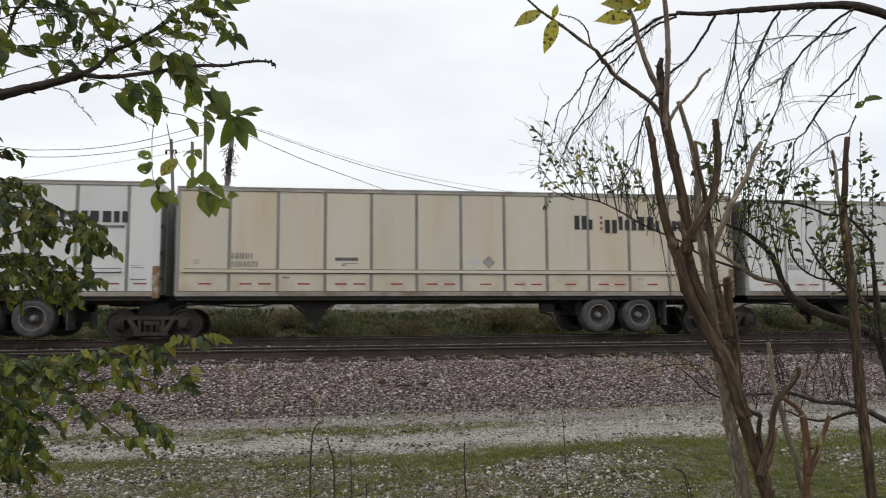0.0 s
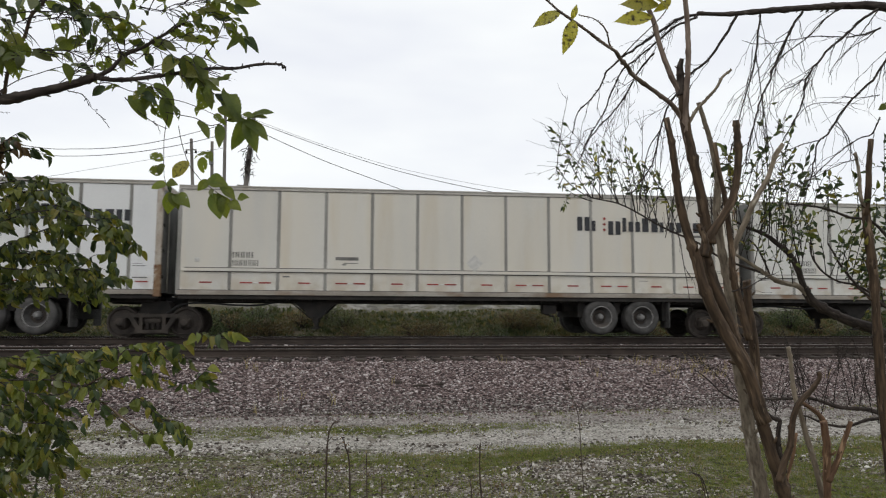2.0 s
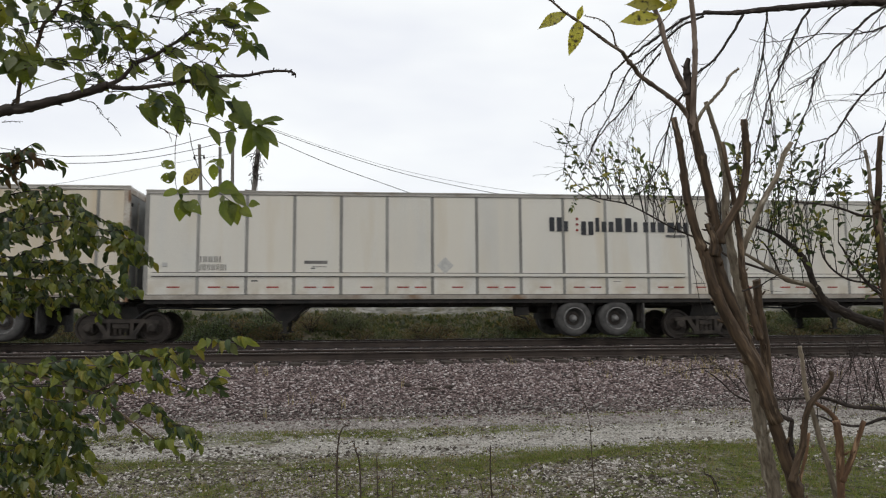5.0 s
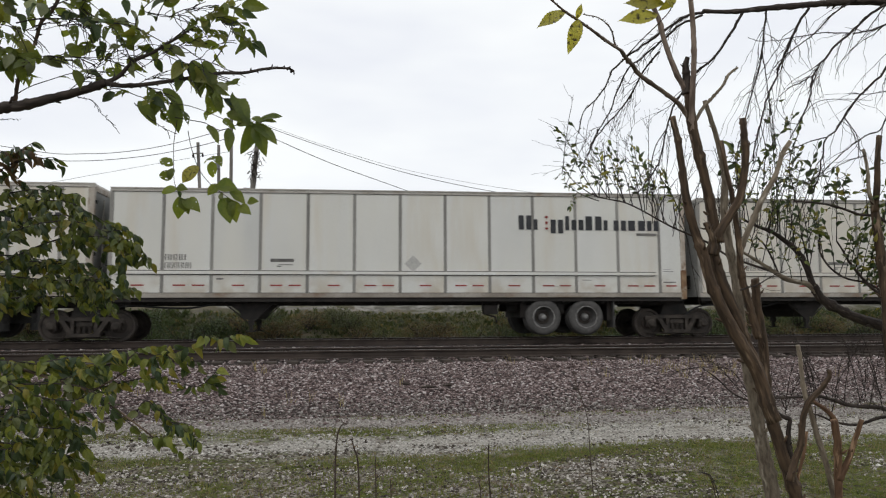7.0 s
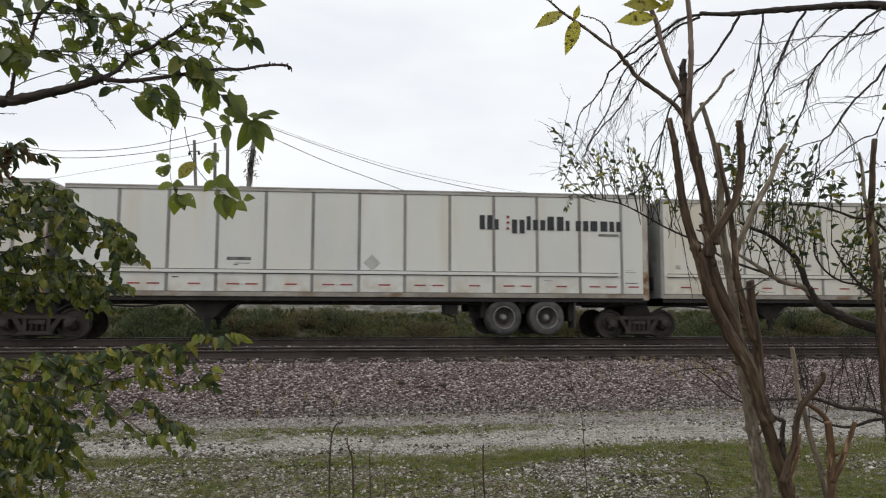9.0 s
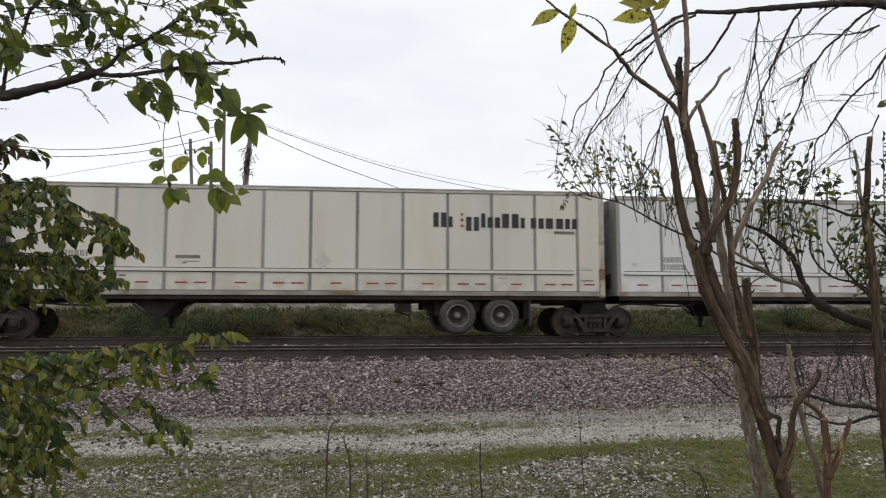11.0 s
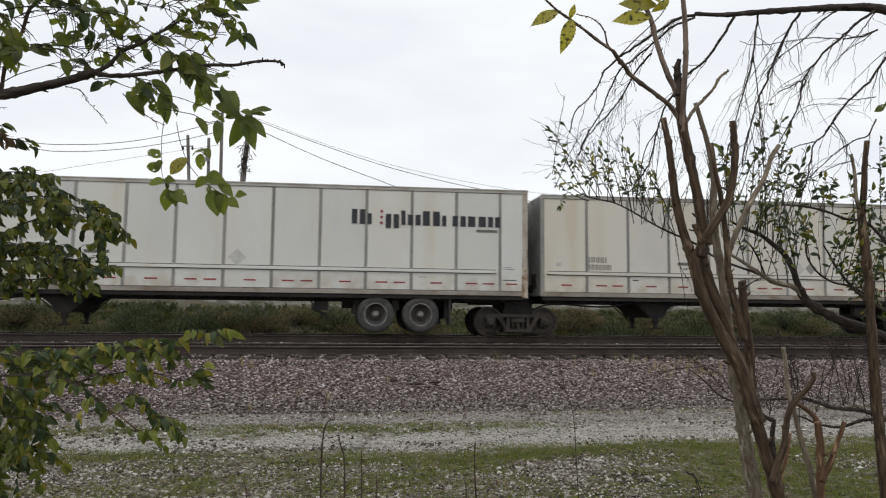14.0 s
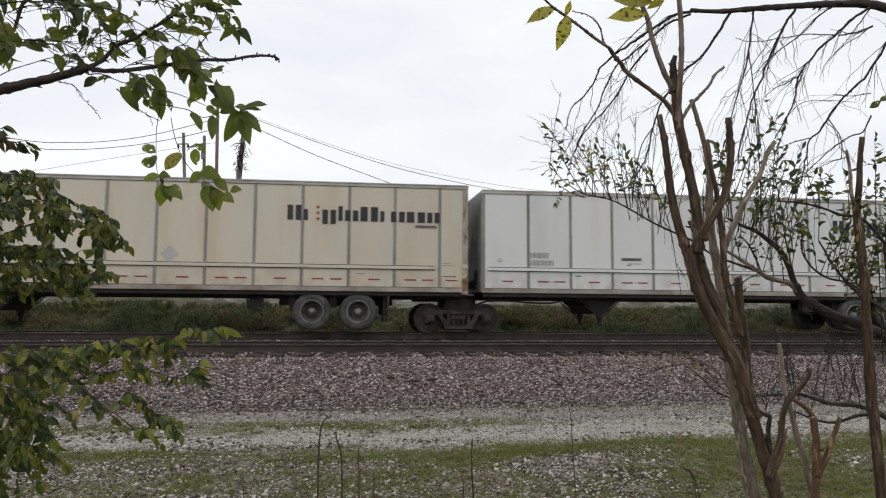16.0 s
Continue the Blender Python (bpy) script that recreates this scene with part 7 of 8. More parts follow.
bough = Plant("leafy_tree", "leafy branch with toothed insect-eaten green leaves", "tree", (-1.80, 2.72, 0.00), "bough", 17, 300)
bough.limb("trunk", [(-1.80, 2.86, -0.07), (-1.80, 2.74, 1.08), (-1.78, 2.66, 1.85), (-1.71, 2.62, 2.14)], 0.049, 0.032, M_BARK_DARK)
bough.swaying_limb([(-1.72, 2.63, 2.12), (-1.49, 2.48, 2.23), (-1.29, 2.35, 2.28), (-1.09, 2.22, 2.29), (-0.98, 2.10, 2.28), (-0.90, 2.09, 2.29), (-0.82, 2.08, 2.31), (-0.74, 2.07, 2.33), (-0.68, 2.06, 2.35)], (-0.69, 2.06, 2.35), 0.018, 0.011, M_BARK_DARK)
bough.limb("branch", [(-0.68, 2.06, 2.35), (-0.64, 2.05, 2.37), (-0.60, 2.04, 2.41), (-0.55, 2.03, 2.43), (-0.50, 2.02, 2.46), (-0.47, 2.02, 2.48), (-0.44, 2.01, 2.50)], 0.007, 0.003, M_BARK_DARK)
bough.limb("branch", [(-0.69, 2.06, 2.35), (-0.64, 2.05, 2.34), (-0.58, 2.04, 2.34), (-0.50, 2.03, 2.35), (-0.43, 2.02, 2.36), (-0.36, 2.01, 2.37), (-0.29, 2.00, 2.37), (-0.23, 1.99, 2.38), (-0.17, 1.98, 2.38), (-0.15, 1.98, 2.37)], 0.007, 0.003, M_BARK_DARK)
bough.limb("branch", [(-0.96, 2.15, 2.31), (-0.95, 2.14, 2.37), (-0.93, 2.13, 2.43), (-0.90, 2.12, 2.48), (-0.88, 2.11, 2.54), (-0.85, 2.11, 2.58), (-0.83, 2.10, 2.62), (-0.82, 2.09, 2.67)], 0.005, 0.004, M_BARK)
bough.spray([(-0.93, 2.07, 2.52), (-0.87, 2.06, 2.53), (-0.77, 2.05, 2.53), (-0.69, 2.04, 2.52), (-0.62, 2.03, 2.51), (-0.57, 2.03, 2.49), (-0.52, 2.02, 2.46)], 0.0022, 0.0013, 0.050, 0.048, 0.30, 0.70, 0.30, 3, 0.07)
bough.spray([(-0.86, 2.06, 2.55), (-0.80, 2.05, 2.58), (-0.75, 2.04, 2.59), (-0.68, 2.03, 2.60), (-0.61, 2.02, 2.62)], 0.0019, 0.0013, 0.035, 0.055, 0.30, 0.70, 0.10, 6, 0.09)
bough.spray([(-0.77, 2.05, 2.58), (-0.72, 2.04, 2.54), (-0.68, 2.04, 2.52), (-0.64, 2.04, 2.48), (-0.61, 2.04, 2.41)], 0.0019, 0.0019, 0.045, 0.050, 0.30, 0.70, 0.10, 4, 0.08)
bough.spray([(-0.91, 2.08, 2.41), (-0.87, 2.08, 2.41), (-0.81, 2.07, 2.43), (-0.76, 2.06, 2.45)], 0.0016, 0.0010, 0.040, 0.055, 0.20, 0.70, 0.30, 3, 0.08)
bough.spray([(-0.95, 2.10, 2.31), (-0.90, 2.09, 2.34), (-0.84, 2.08, 2.36), (-0.77, 2.07, 2.38), (-0.68, 2.05, 2.38)], 0.0016, 0.0010, 0.100, 0.050, 0.20, 0.70, 0.50, 1, 0.05)
bough.spray([(-0.60, 2.04, 2.41), (-0.60, 2.03, 2.49), (-0.58, 2.02, 2.55), (-0.52, 2.01, 2.60), (-0.50, 2.00, 2.64)], 0.0016, 0.0013, 0.035, 0.055, 0.30, 0.70, 0.10, 6, 0.09)
bough.spray([(-0.54, 2.02, 2.52), (-0.52, 2.01, 2.56), (-0.49, 2.00, 2.60), (-0.45, 2.00, 2.64)], 0.0016, 0.0013, 0.035, 0.055, 0.30, 0.70, 0.10, 4, 0.08)
bough.spray([(-0.50, 2.02, 2.46), (-0.45, 2.01, 2.50), (-0.39, 2.00, 2.54), (-0.34, 1.99, 2.56), (-0.28, 1.98, 2.59)], 0.0019, 0.0010, 0.028, 0.050, 0.20, 0.70, 0.10, 6, 0.08)
bough.spray([(-0.38, 2.01, 2.40), (-0.35, 2.00, 2.44), (-0.33, 2.00, 2.49), (-0.32, 1.99, 2.52)], 0.0019, 0.0010, 0.050, 0.050, 0.20, 0.60, 0.30, 2, 0.06)
bough.spray([(-0.32, 1.99, 2.50), (-0.30, 1.99, 2.51), (-0.29, 1.99, 2.47), (-0.27, 1.99, 2.46)], 0.0010, 0.0006, 0.060, 0.040, 0.20, 0.60, 0.30, 0, 0.06)
bough.spray([(-0.68, 2.06, 2.33), (-0.64, 2.05, 2.33), (-0.59, 2.05, 2.31), (-0.55, 2.04, 2.30)], 0.0016, 0.0010, 0.080, 0.050, 0.40, 0.60, 0.50, 1, 0.05)
bough.spray([(-0.50, 2.02, 2.44), (-0.45, 2.02, 2.39), (-0.42, 2.02, 2.36), (-0.39, 2.02, 2.32), (-0.35, 2.02, 2.30)], 0.0016, 0.0010, 0.028, 0.055, 0.70, 0.50, 0.20, 4, 0.06)
bough.spray([(-0.58, 2.04, 2.34), (-0.54, 2.04, 2.32), (-0.50, 2.04, 2.29), (-0.47, 2.04, 2.27)], 0.0016, 0.0010, 0.045, 0.050, 0.70, 0.50, 0.20, 1, 0.05)
bough.spray([(-0.98, 2.08, 2.57), (-1.03, 2.09, 2.52), (-0.95, 2.08, 2.49), (-0.91, 2.08, 2.45)], 0.0016, 0.0010, 0.045, 0.055, 0.40, 0.70, 0.10, 3, 0.09)
bough.spray([(-1.07, 2.09, 2.59), (-0.98, 2.07, 2.60), (-0.91, 2.06, 2.63)], 0.0019, 0.0010, 0.030, 0.060, 0.40, 0.70, 0.10, 5, 0.09)
bough.spray([(-1.07, 2.10, 2.48), (-1.01, 2.09, 2.47), (-0.97, 2.09, 2.45), (-0.96, 2.09, 2.42)], 0.0016, 0.0010, 0.035, 0.060, 0.50, 0.70, 0.20, 3, 0.08)
bough.spray([(-1.07, 2.14, 2.54), (-1.00, 2.13, 2.55), (-0.95, 2.13, 2.52), (-0.92, 2.13, 2.44)], 0.0016, 0.0010, 0.050, 0.055, 0.40, 0.70, 0.10, 2, 0.08)
bough.bare([(-0.76, 2.07, 2.31), (-0.72, 2.07, 2.30), (-0.70, 2.07, 2.27), (-0.68, 2.07, 2.25), (-0.66, 2.07, 2.23)], 0.0016, 0.0006, 2, 0.04, 0.50, 1)
bough.bare([(-0.98, 2.11, 2.25), (-0.95, 2.10, 2.25), (-0.92, 2.10, 2.25)], 0.0013, 0.0006, 0, 0.04, 0.20, 1)
bough.spray([(-0.52, 2.04, 2.29), (-0.45, 2.03, 2.28), (-0.39, 2.03, 2.26), (-0.35, 2.02, 2.24)], 0.0013, 0.0008, 0.200, 0.040, 0.40, 0.40, 0.70, 0, 0.10)
bough.spray([(-0.50, 2.04, 2.25), (-0.44, 2.04, 2.24), (-0.40, 2.03, 2.23), (-0.36, 2.03, 2.21), (-0.30, 2.02, 2.23), (-0.27, 2.01, 2.24)], 0.0013, 0.0010, 0.300, 0.040, 0.40, 0.40, 0.80, 0, 0.10)
bough.bare([(-0.60, 2.05, 2.29), (-0.56, 2.05, 2.25), (-0.52, 2.05, 2.22), (-0.48, 2.04, 2.20)], 0.0019, 0.0010, 2, 0.03, 0.40, 1)
bough.spray([(-0.48, 2.04, 2.24), (-0.49, 2.05, 2.18), (-0.49, 2.05, 2.13), (-0.49, 2.06, 2.07), (-0.48, 2.06, 2.04), (-0.47, 2.06, 2.02)], 0.0012, 0.0008, 0.500, 0.030, 0.60, 0.30, 0.90, 0, 0.10)
bough.spray([(-0.45, 2.04, 2.21), (-0.44, 2.04, 2.16), (-0.42, 2.05, 2.10), (-0.39, 2.05, 2.06), (-0.38, 2.05, 2.05), (-0.34, 2.04, 2.02)], 0.0012, 0.0010, 0.500, 0.030, 0.60, 0.30, 0.90, 0, 0.10)
for at, way, size in [((-0.492, 2.055, 2.113), (-0.048, 0.017, 0.016), 0.053),
                      ((-0.492, 2.057, 2.091), (-0.041, 0.019, -0.016), 0.049),
                      ((-0.494, 2.056, 2.104), (-0.003, -0.008, -0.034), 0.035),
                      ((-0.484, 2.060, 2.049), (-0.037, -0.005, -0.021), 0.042),
                      ((-0.484, 2.060, 2.048), (0.036, -0.017, -0.001), 0.040),
                      ((-0.478, 2.062, 2.024), (0.008, 0.017, -0.061), 0.064),
                      ((-0.472, 2.061, 2.017), (0.033, -0.013, -0.040), 0.054),
                      ((-0.465, 2.061, 2.014), (0.057, -0.017, -0.028), 0.065)]:
    bough.leaf(Vector(at) - bough.base, way, size, "broad")
for at, way, size in [((-0.421, 2.045, 2.109), (-0.039, -0.002, -0.053), 0.065)]:
    bough.leaf(Vector(at) - bough.base, way, size, "yellow_broad")
for at, way, size in [((-0.373, 2.037, 2.131), (-0.039, 0.019, -0.011), 0.045),
                      ((-0.376, 2.036, 2.136), (0.028, -0.013, -0.027), 0.041),
                      ((-0.383, 2.039, 2.122), (0.006, 0.016, -0.044), 0.047),
                      ((-0.370, 2.043, 2.058), (-0.017, -0.006, -0.037), 0.041),
                      ((-0.370, 2.044, 2.056), (0.064, -0.020, -0.008), 0.067),
                      ((-0.354, 2.045, 2.019), (0.035, -0.010, -0.069), 0.078),
                      ((-0.338, 2.044, 2.012), (0.033, 0.013, -0.058), 0.068),
                      ((-0.335, 2.041, 2.035), (0.051, 0.008, -0.029), 0.059),
                      ((-0.284, 2.037, 2.004), (0.033, -0.017, 0.006), 0.038),
                      ((-0.309, 2.042, 1.993), (0.040, -0.016, -0.018), 0.047)]:
    bough.leaf(Vector(at) - bough.base, way, size, "broad")
for at, way, size in [((-0.326, 2.012, 2.314), (0.064, -0.012, -0.089), 0.110),
                      ((-0.341, 2.020, 2.255), (0.078, -0.021, -0.020), 0.083),
                      ((-0.396, 2.030, 2.222), (0.044, -0.013, -0.047), 0.065),
                      ((-0.338, 2.023, 2.214), (0.016, -0.008, -0.067), 0.069),
                      ((-0.270, 2.012, 2.232), (-0.016, 0.024, -0.093), 0.097),
                      ((-0.265, 2.012, 2.226), (0.049, -0.010, -0.086), 0.100),
                      ((-0.265, 2.013, 2.222), (0.076, -0.018, -0.045), 0.090),
                      ((-0.259, 2.011, 2.229), (0.056, 0.003, 0.014), 0.058),
                      ((-0.249, 2.009, 2.232), (0.065, -0.023, 0.021), 0.072)]:
    bough.leaf(Vector(at) - bough.base, way, size, "broad_dark")
for at, way, size in [((-0.437, 2.018, 2.407), (0.044, -0.008, -0.100), 0.110),
                      ((-0.405, 2.013, 2.406), (0.044, -0.009, -0.091), 0.101),
                      ((-0.386, 2.019, 2.323), (0.044, -0.012, -0.065), 0.079),
                      ((-0.349, 2.013, 2.335), (0.048, 0.004, 0.016), 0.050),
                      ((-0.326, 2.008, 2.346), (0.062, 0.004, -0.000), 0.062),
                      ((-0.525, 2.038, 2.325), (-0.019, 0.023, -0.080), 0.085),
                      ((-0.591, 2.050, 2.294), (0.059, 0.010, -0.055), 0.081),
                      ((-0.496, 2.037, 2.292), (0.031, 0.016, -0.080), 0.088),
                      ((-0.520, 2.037, 2.328), (0.067, 0.008, -0.053), 0.086),
                      ((-0.472, 2.026, 2.375), (0.003, -0.007, -0.058), 0.059)]:
    bough.leaf(Vector(at) - bough.base, way, size, "broad_dark")
for at, way, size in [((-0.353, 1.994, 2.530), (0.041, 0.008, -0.015), 0.044),
                      ((-0.297, 1.983, 2.559), (0.075, -0.022, 0.000), 0.078),
                      ((-0.304, 1.983, 2.575), (0.046, -0.020, 0.013), 0.052),
                      ((-0.307, 1.989, 2.511), (0.040, -0.016, -0.012), 0.045),
                      ((-0.284, 1.988, 2.490), (0.029, -0.014, -0.026), 0.041),
                      ((-0.275, 1.990, 2.459), (-0.042, 0.021, -0.035), 0.059),
                      ((-0.265, 1.989, 2.454), (0.038, -0.014, -0.035), 0.054),
                      ((-0.501, 2.023, 2.444), (0.045, 0.007, -0.012), 0.047),
                      ((-0.437, 2.013, 2.452), (0.047, -0.018, -0.008), 0.051),
                      ((-0.536, 2.014, 2.581), (0.035, -0.018, 0.007), 0.040)]:
    bough.leaf(Vector(at) - bough.base, way, size, None)
bough.bare([(-0.68, 2.06, 2.35), (-0.58, 2.04, 2.39), (-0.50, 2.02, 2.44), (-0.44, 2.01, 2.45)], 0.0014, 0.0006, 7, 0.10, 0.30, 2)
bough.bare([(-0.98, 2.08, 2.52), (-0.88, 2.07, 2.50), (-0.79, 2.05, 2.51), (-0.66, 2.04, 2.49)], 0.0014, 0.0006, 7, 0.10, 0.30, 2)
bough.bare([(-0.84, 2.06, 2.55), (-0.74, 2.05, 2.52), (-0.66, 2.04, 2.45), (-0.60, 2.04, 2.41)], 0.0014, 0.0006, 7, 0.10, 0.30, 2)
bough.bare([(-0.88, 2.08, 2.43), (-0.79, 2.06, 2.42), (-0.69, 2.05, 2.42), (-0.60, 2.04, 2.41)], 0.0014, 0.0006, 7, 0.10, 0.30, 2)
bough.bare([(-0.79, 2.07, 2.32), (-0.72, 2.06, 2.38), (-0.66, 2.05, 2.42), (-0.56, 2.03, 2.47)], 0.0014, 0.0006, 7, 0.10, 0.30, 2)
bough.bare([(-0.60, 2.05, 2.34), (-0.53, 2.03, 2.37), (-0.45, 2.02, 2.39), (-0.39, 2.01, 2.37)], 0.0014, 0.0006, 7, 0.10, 0.30, 2)
bough.bare([(-0.58, 2.02, 2.55), (-0.50, 2.01, 2.53), (-0.41, 2.00, 2.55), (-0.34, 1.99, 2.51)], 0.0014, 0.0006, 7, 0.10, 0.30, 2)
bough.gather(M_TWIG)
bush = Plant("leafy_bush", "dense bush with drooping sprays of small green leaves", "bush", (-1.55, 2.79, 0.00), "bush", 23, 110)
bush.limb("stem", [(-1.55, 2.82, -0.03), (-1.57, 2.73, 0.89), (-1.54, 2.67, 1.46), (-1.46, 2.62, 1.88)], 0.021, 0.013, M_BARK_DARK)
bush.limb("stem", [(-1.52, 2.76, 0.00), (-1.45, 2.66, 0.90), (-1.37, 2.61, 1.35), (-1.24, 2.58, 1.47), (-1.15, 2.56, 1.48)], 0.016, 0.006, M_BARK_DARK)
# the spray that hangs low and hardly stirs
bush.spray([(-1.10, 2.45, 1.49), (-0.99, 2.44, 1.49), (-0.90, 2.43, 1.49), (-0.81, 2.42, 1.47), (-0.74, 2.41, 1.41), (-0.67, 2.41, 1.35), (-0.63, 2.41, 1.32), (-0.58, 2.40, 1.31)], 0.0029, 0.0011, 0.037, 0.043, 0.75, 0.50, 0.02, 5, 0.07)
bush.spray([(-1.01, 2.49, 1.49), (-0.92, 2.48, 1.50), (-0.83, 2.46, 1.53), (-0.72, 2.45, 1.56), (-0.61, 2.43, 1.57), (-0.52, 2.41, 1.60), (-0.45, 2.40, 1.64), (-0.38, 2.39, 1.62)], 0.0030, 0.0011, 0.013, 0.043, 0.75, 0.50, 0.02, 13, 0.08)
bush.spray([(-0.85, 2.52, 1.46), (-0.76, 2.51, 1.48), (-0.66, 2.49, 1.50), (-0.57, 2.48, 1.49), (-0.49, 2.47, 1.47), (-0.43, 2.46, 1.52)], 0.0030, 0.0011, 0.018, 0.043, 0.75, 0.50, 0.02, 7, 0.06)
bush.spray([(-0.68, 2.46, 1.39), (-0.65, 2.45, 1.43), (-0.61, 2.45, 1.40), (-0.57, 2.45, 1.36), (-0.54, 2.44, 1.35), (-0.50, 2.44, 1.31)], 0.0030, 0.0011, 0.012, 0.043, 0.75, 0.50, 0.02, 7, 0.06)
bush.spray([(-1.02, 2.52, 1.55), (-0.90, 2.49, 1.57), (-0.78, 2.46, 1.58), (-0.66, 2.44, 1.60), (-0.56, 2.43, 1.61)], 0.0030, 0.0011, 0.013, 0.045, 0.75, 0.50, 0.02, 7, 0.06)
bush.limb("stem", [(-1.13, 2.60, 1.54), (-0.97, 2.52, 1.50), (-0.82, 2.45, 1.46), (-0.72, 2.42, 1.40), (-0.61, 2.40, 1.32)], 0.0052, 0.0022, M_BARK)
bush.limb("stem", [(-0.82, 2.45, 1.46), (-0.77, 2.45, 1.49), (-0.71, 2.45, 1.53)], 0.0032, 0.0018, M_BARK)
bush.gather(M_TWIG)
# the upper limb and its sprays, which the wind lifts
bush.singly += 110
bush.swaying_limb([(-1.46, 2.62, 1.88), (-1.38, 2.60, 1.92), (-1.29, 2.59, 1.94), (-1.17, 2.57, 1.96)], (-1.46, 2.62, 1.88), 0.013, 0.006, M_BARK_DARK)
bush_upper = (bush.hold, bush.rest)
bush.spray([(-1.23, 2.48, 1.93), (-1.12, 2.46, 1.95), (-1.05, 2.45, 1.98), (-0.98, 2.44, 2.00), (-0.90, 2.43, 2.01), (-0.84, 2.42, 2.00), (-0.76, 2.41, 1.97), (-0.68, 2.40, 1.93), (-0.64, 2.40, 1.88)], 0.0030, 0.0011, 0.013, 0.038, 0.75, 0.50, 0.02, 17, 0.09)
bush.spray([(-1.22, 2.54, 1.84), (-1.06, 2.51, 1.91), (-0.98, 2.49, 1.94), (-0.91, 2.48, 1.96), (-0.84, 2.47, 1.96), (-0.79, 2.47, 1.96), (-0.73, 2.46, 1.92), (-0.69, 2.46, 1.89)], 0.0030, 0.0011, 0.013, 0.038, 0.75, 0.50, 0.02, 11, 0.07)
bush.spray([(-1.29, 2.58, 1.98), (-1.17, 2.56, 2.05), (-1.10, 2.55, 2.07), (-1.02, 2.54, 2.09), (-0.94, 2.52, 2.09), (-0.89, 2.52, 2.07), (-0.82, 2.51, 2.03), (-0.76, 2.51, 1.99)], 0.0031, 0.0012, 0.013, 0.038, 0.75, 0.50, 0.02, 18, 0.10)
bush.spray([(-1.31, 2.63, 2.04), (-1.20, 2.61, 2.11), (-1.14, 2.60, 2.13), (-1.06, 2.59, 2.14), (-0.98, 2.58, 2.13), (-0.92, 2.57, 2.11)], 0.0031, 0.0012, 0.013, 0.038, 0.75, 0.50, 0.02, 11, 0.08)
bush.spray([(-1.29, 2.60, 1.81), (-1.17, 2.58, 1.84), (-1.06, 2.57, 1.83), (-0.96, 2.55, 1.82), (-0.89, 2.54, 1.82), (-0.84, 2.54, 1.82), (-0.79, 2.53, 1.79), (-0.74, 2.53, 1.78)], 0.0031, 0.0012, 0.013, 0.038, 0.75, 0.50, 0.02, 17, 0.11)
bush.spray([(-1.34, 2.72, 1.73), (-1.22, 2.70, 1.76), (-1.12, 2.68, 1.77), (-1.02, 2.67, 1.77), (-0.92, 2.65, 1.77), (-0.84, 2.65, 1.77)], 0.0032, 0.0012, 0.014, 0.042, 0.75, 0.50, 0.02, 10, 0.07)
bush.spray([(-1.40, 2.81, 1.92), (-1.27, 2.79, 1.93), (-1.15, 2.77, 1.92), (-1.04, 2.76, 1.89), (-0.96, 2.75, 1.88)], 0.0033, 0.0013, 0.016, 0.037, 0.75, 0.50, 0.02, 11, 0.12)
bush.spray([(-1.39, 2.81, 1.86), (-1.27, 2.80, 1.80), (-1.15, 2.78, 1.80)], 0.0033, 0.0013, 0.016, 0.037, 0.75, 0.50, 0.02, 11, 0.12)
bush.spray([(-1.31, 2.63, 2.02), (-1.20, 2.62, 2.01), (-1.08, 2.60, 2.04), (-0.96, 2.58, 2.05), (-0.87, 2.57, 2.03)], 0.0031, 0.0012, 0.018, 0.039, 0.75, 0.50, 0.02, 7, 0.10)
bush.spray([(-1.37, 2.75, 1.89), (-1.25, 2.74, 1.90), (-1.12, 2.72, 1.90), (-1.00, 2.70, 1.89), (-0.91, 2.69, 1.89)], 0.0033, 0.0012, 0.015, 0.039, 0.75, 0.50, 0.02, 11, 0.11)
bush.spray([(-1.37, 2.76, 1.82), (-1.25, 2.75, 1.81), (-1.10, 2.73, 1.83), (-0.98, 2.71, 1.80), (-0.86, 2.69, 1.82)], 0.0033, 0.0012, 0.015, 0.039, 0.75, 0.50, 0.02, 11, 0.11)
bush.shapes = LEAF_SHAPES["bush_brown"]
bush.spray([(-1.29, 2.57, 2.15), (-1.17, 2.55, 2.18), (-1.12, 2.53, 2.23), (-1.07, 2.52, 2.27), (-1.04, 2.52, 2.29)], 0.0031, 0.0012, 0.022, 0.040, 0.75, 0.50, 0.02, 7, 0.07)
bush.spray([(-1.14, 2.54, 2.21), (-1.08, 2.53, 2.23), (-1.03, 2.52, 2.24), (-1.00, 2.52, 2.23)], 0.0031, 0.0012, 0.022, 0.040, 0.75, 0.50, 0.02, 3, 0.05)
bush.spray([(-1.25, 2.55, 2.23), (-1.17, 2.54, 2.25), (-1.14, 2.53, 2.26), (-1.10, 2.53, 2.26)], 0.0031, 0.0012, 0.022, 0.040, 0.75, 0.50, 0.02, 5, 0.06)
bush.shapes = LEAF_SHAPES["bush"]
bush.gather(M_TWIG)
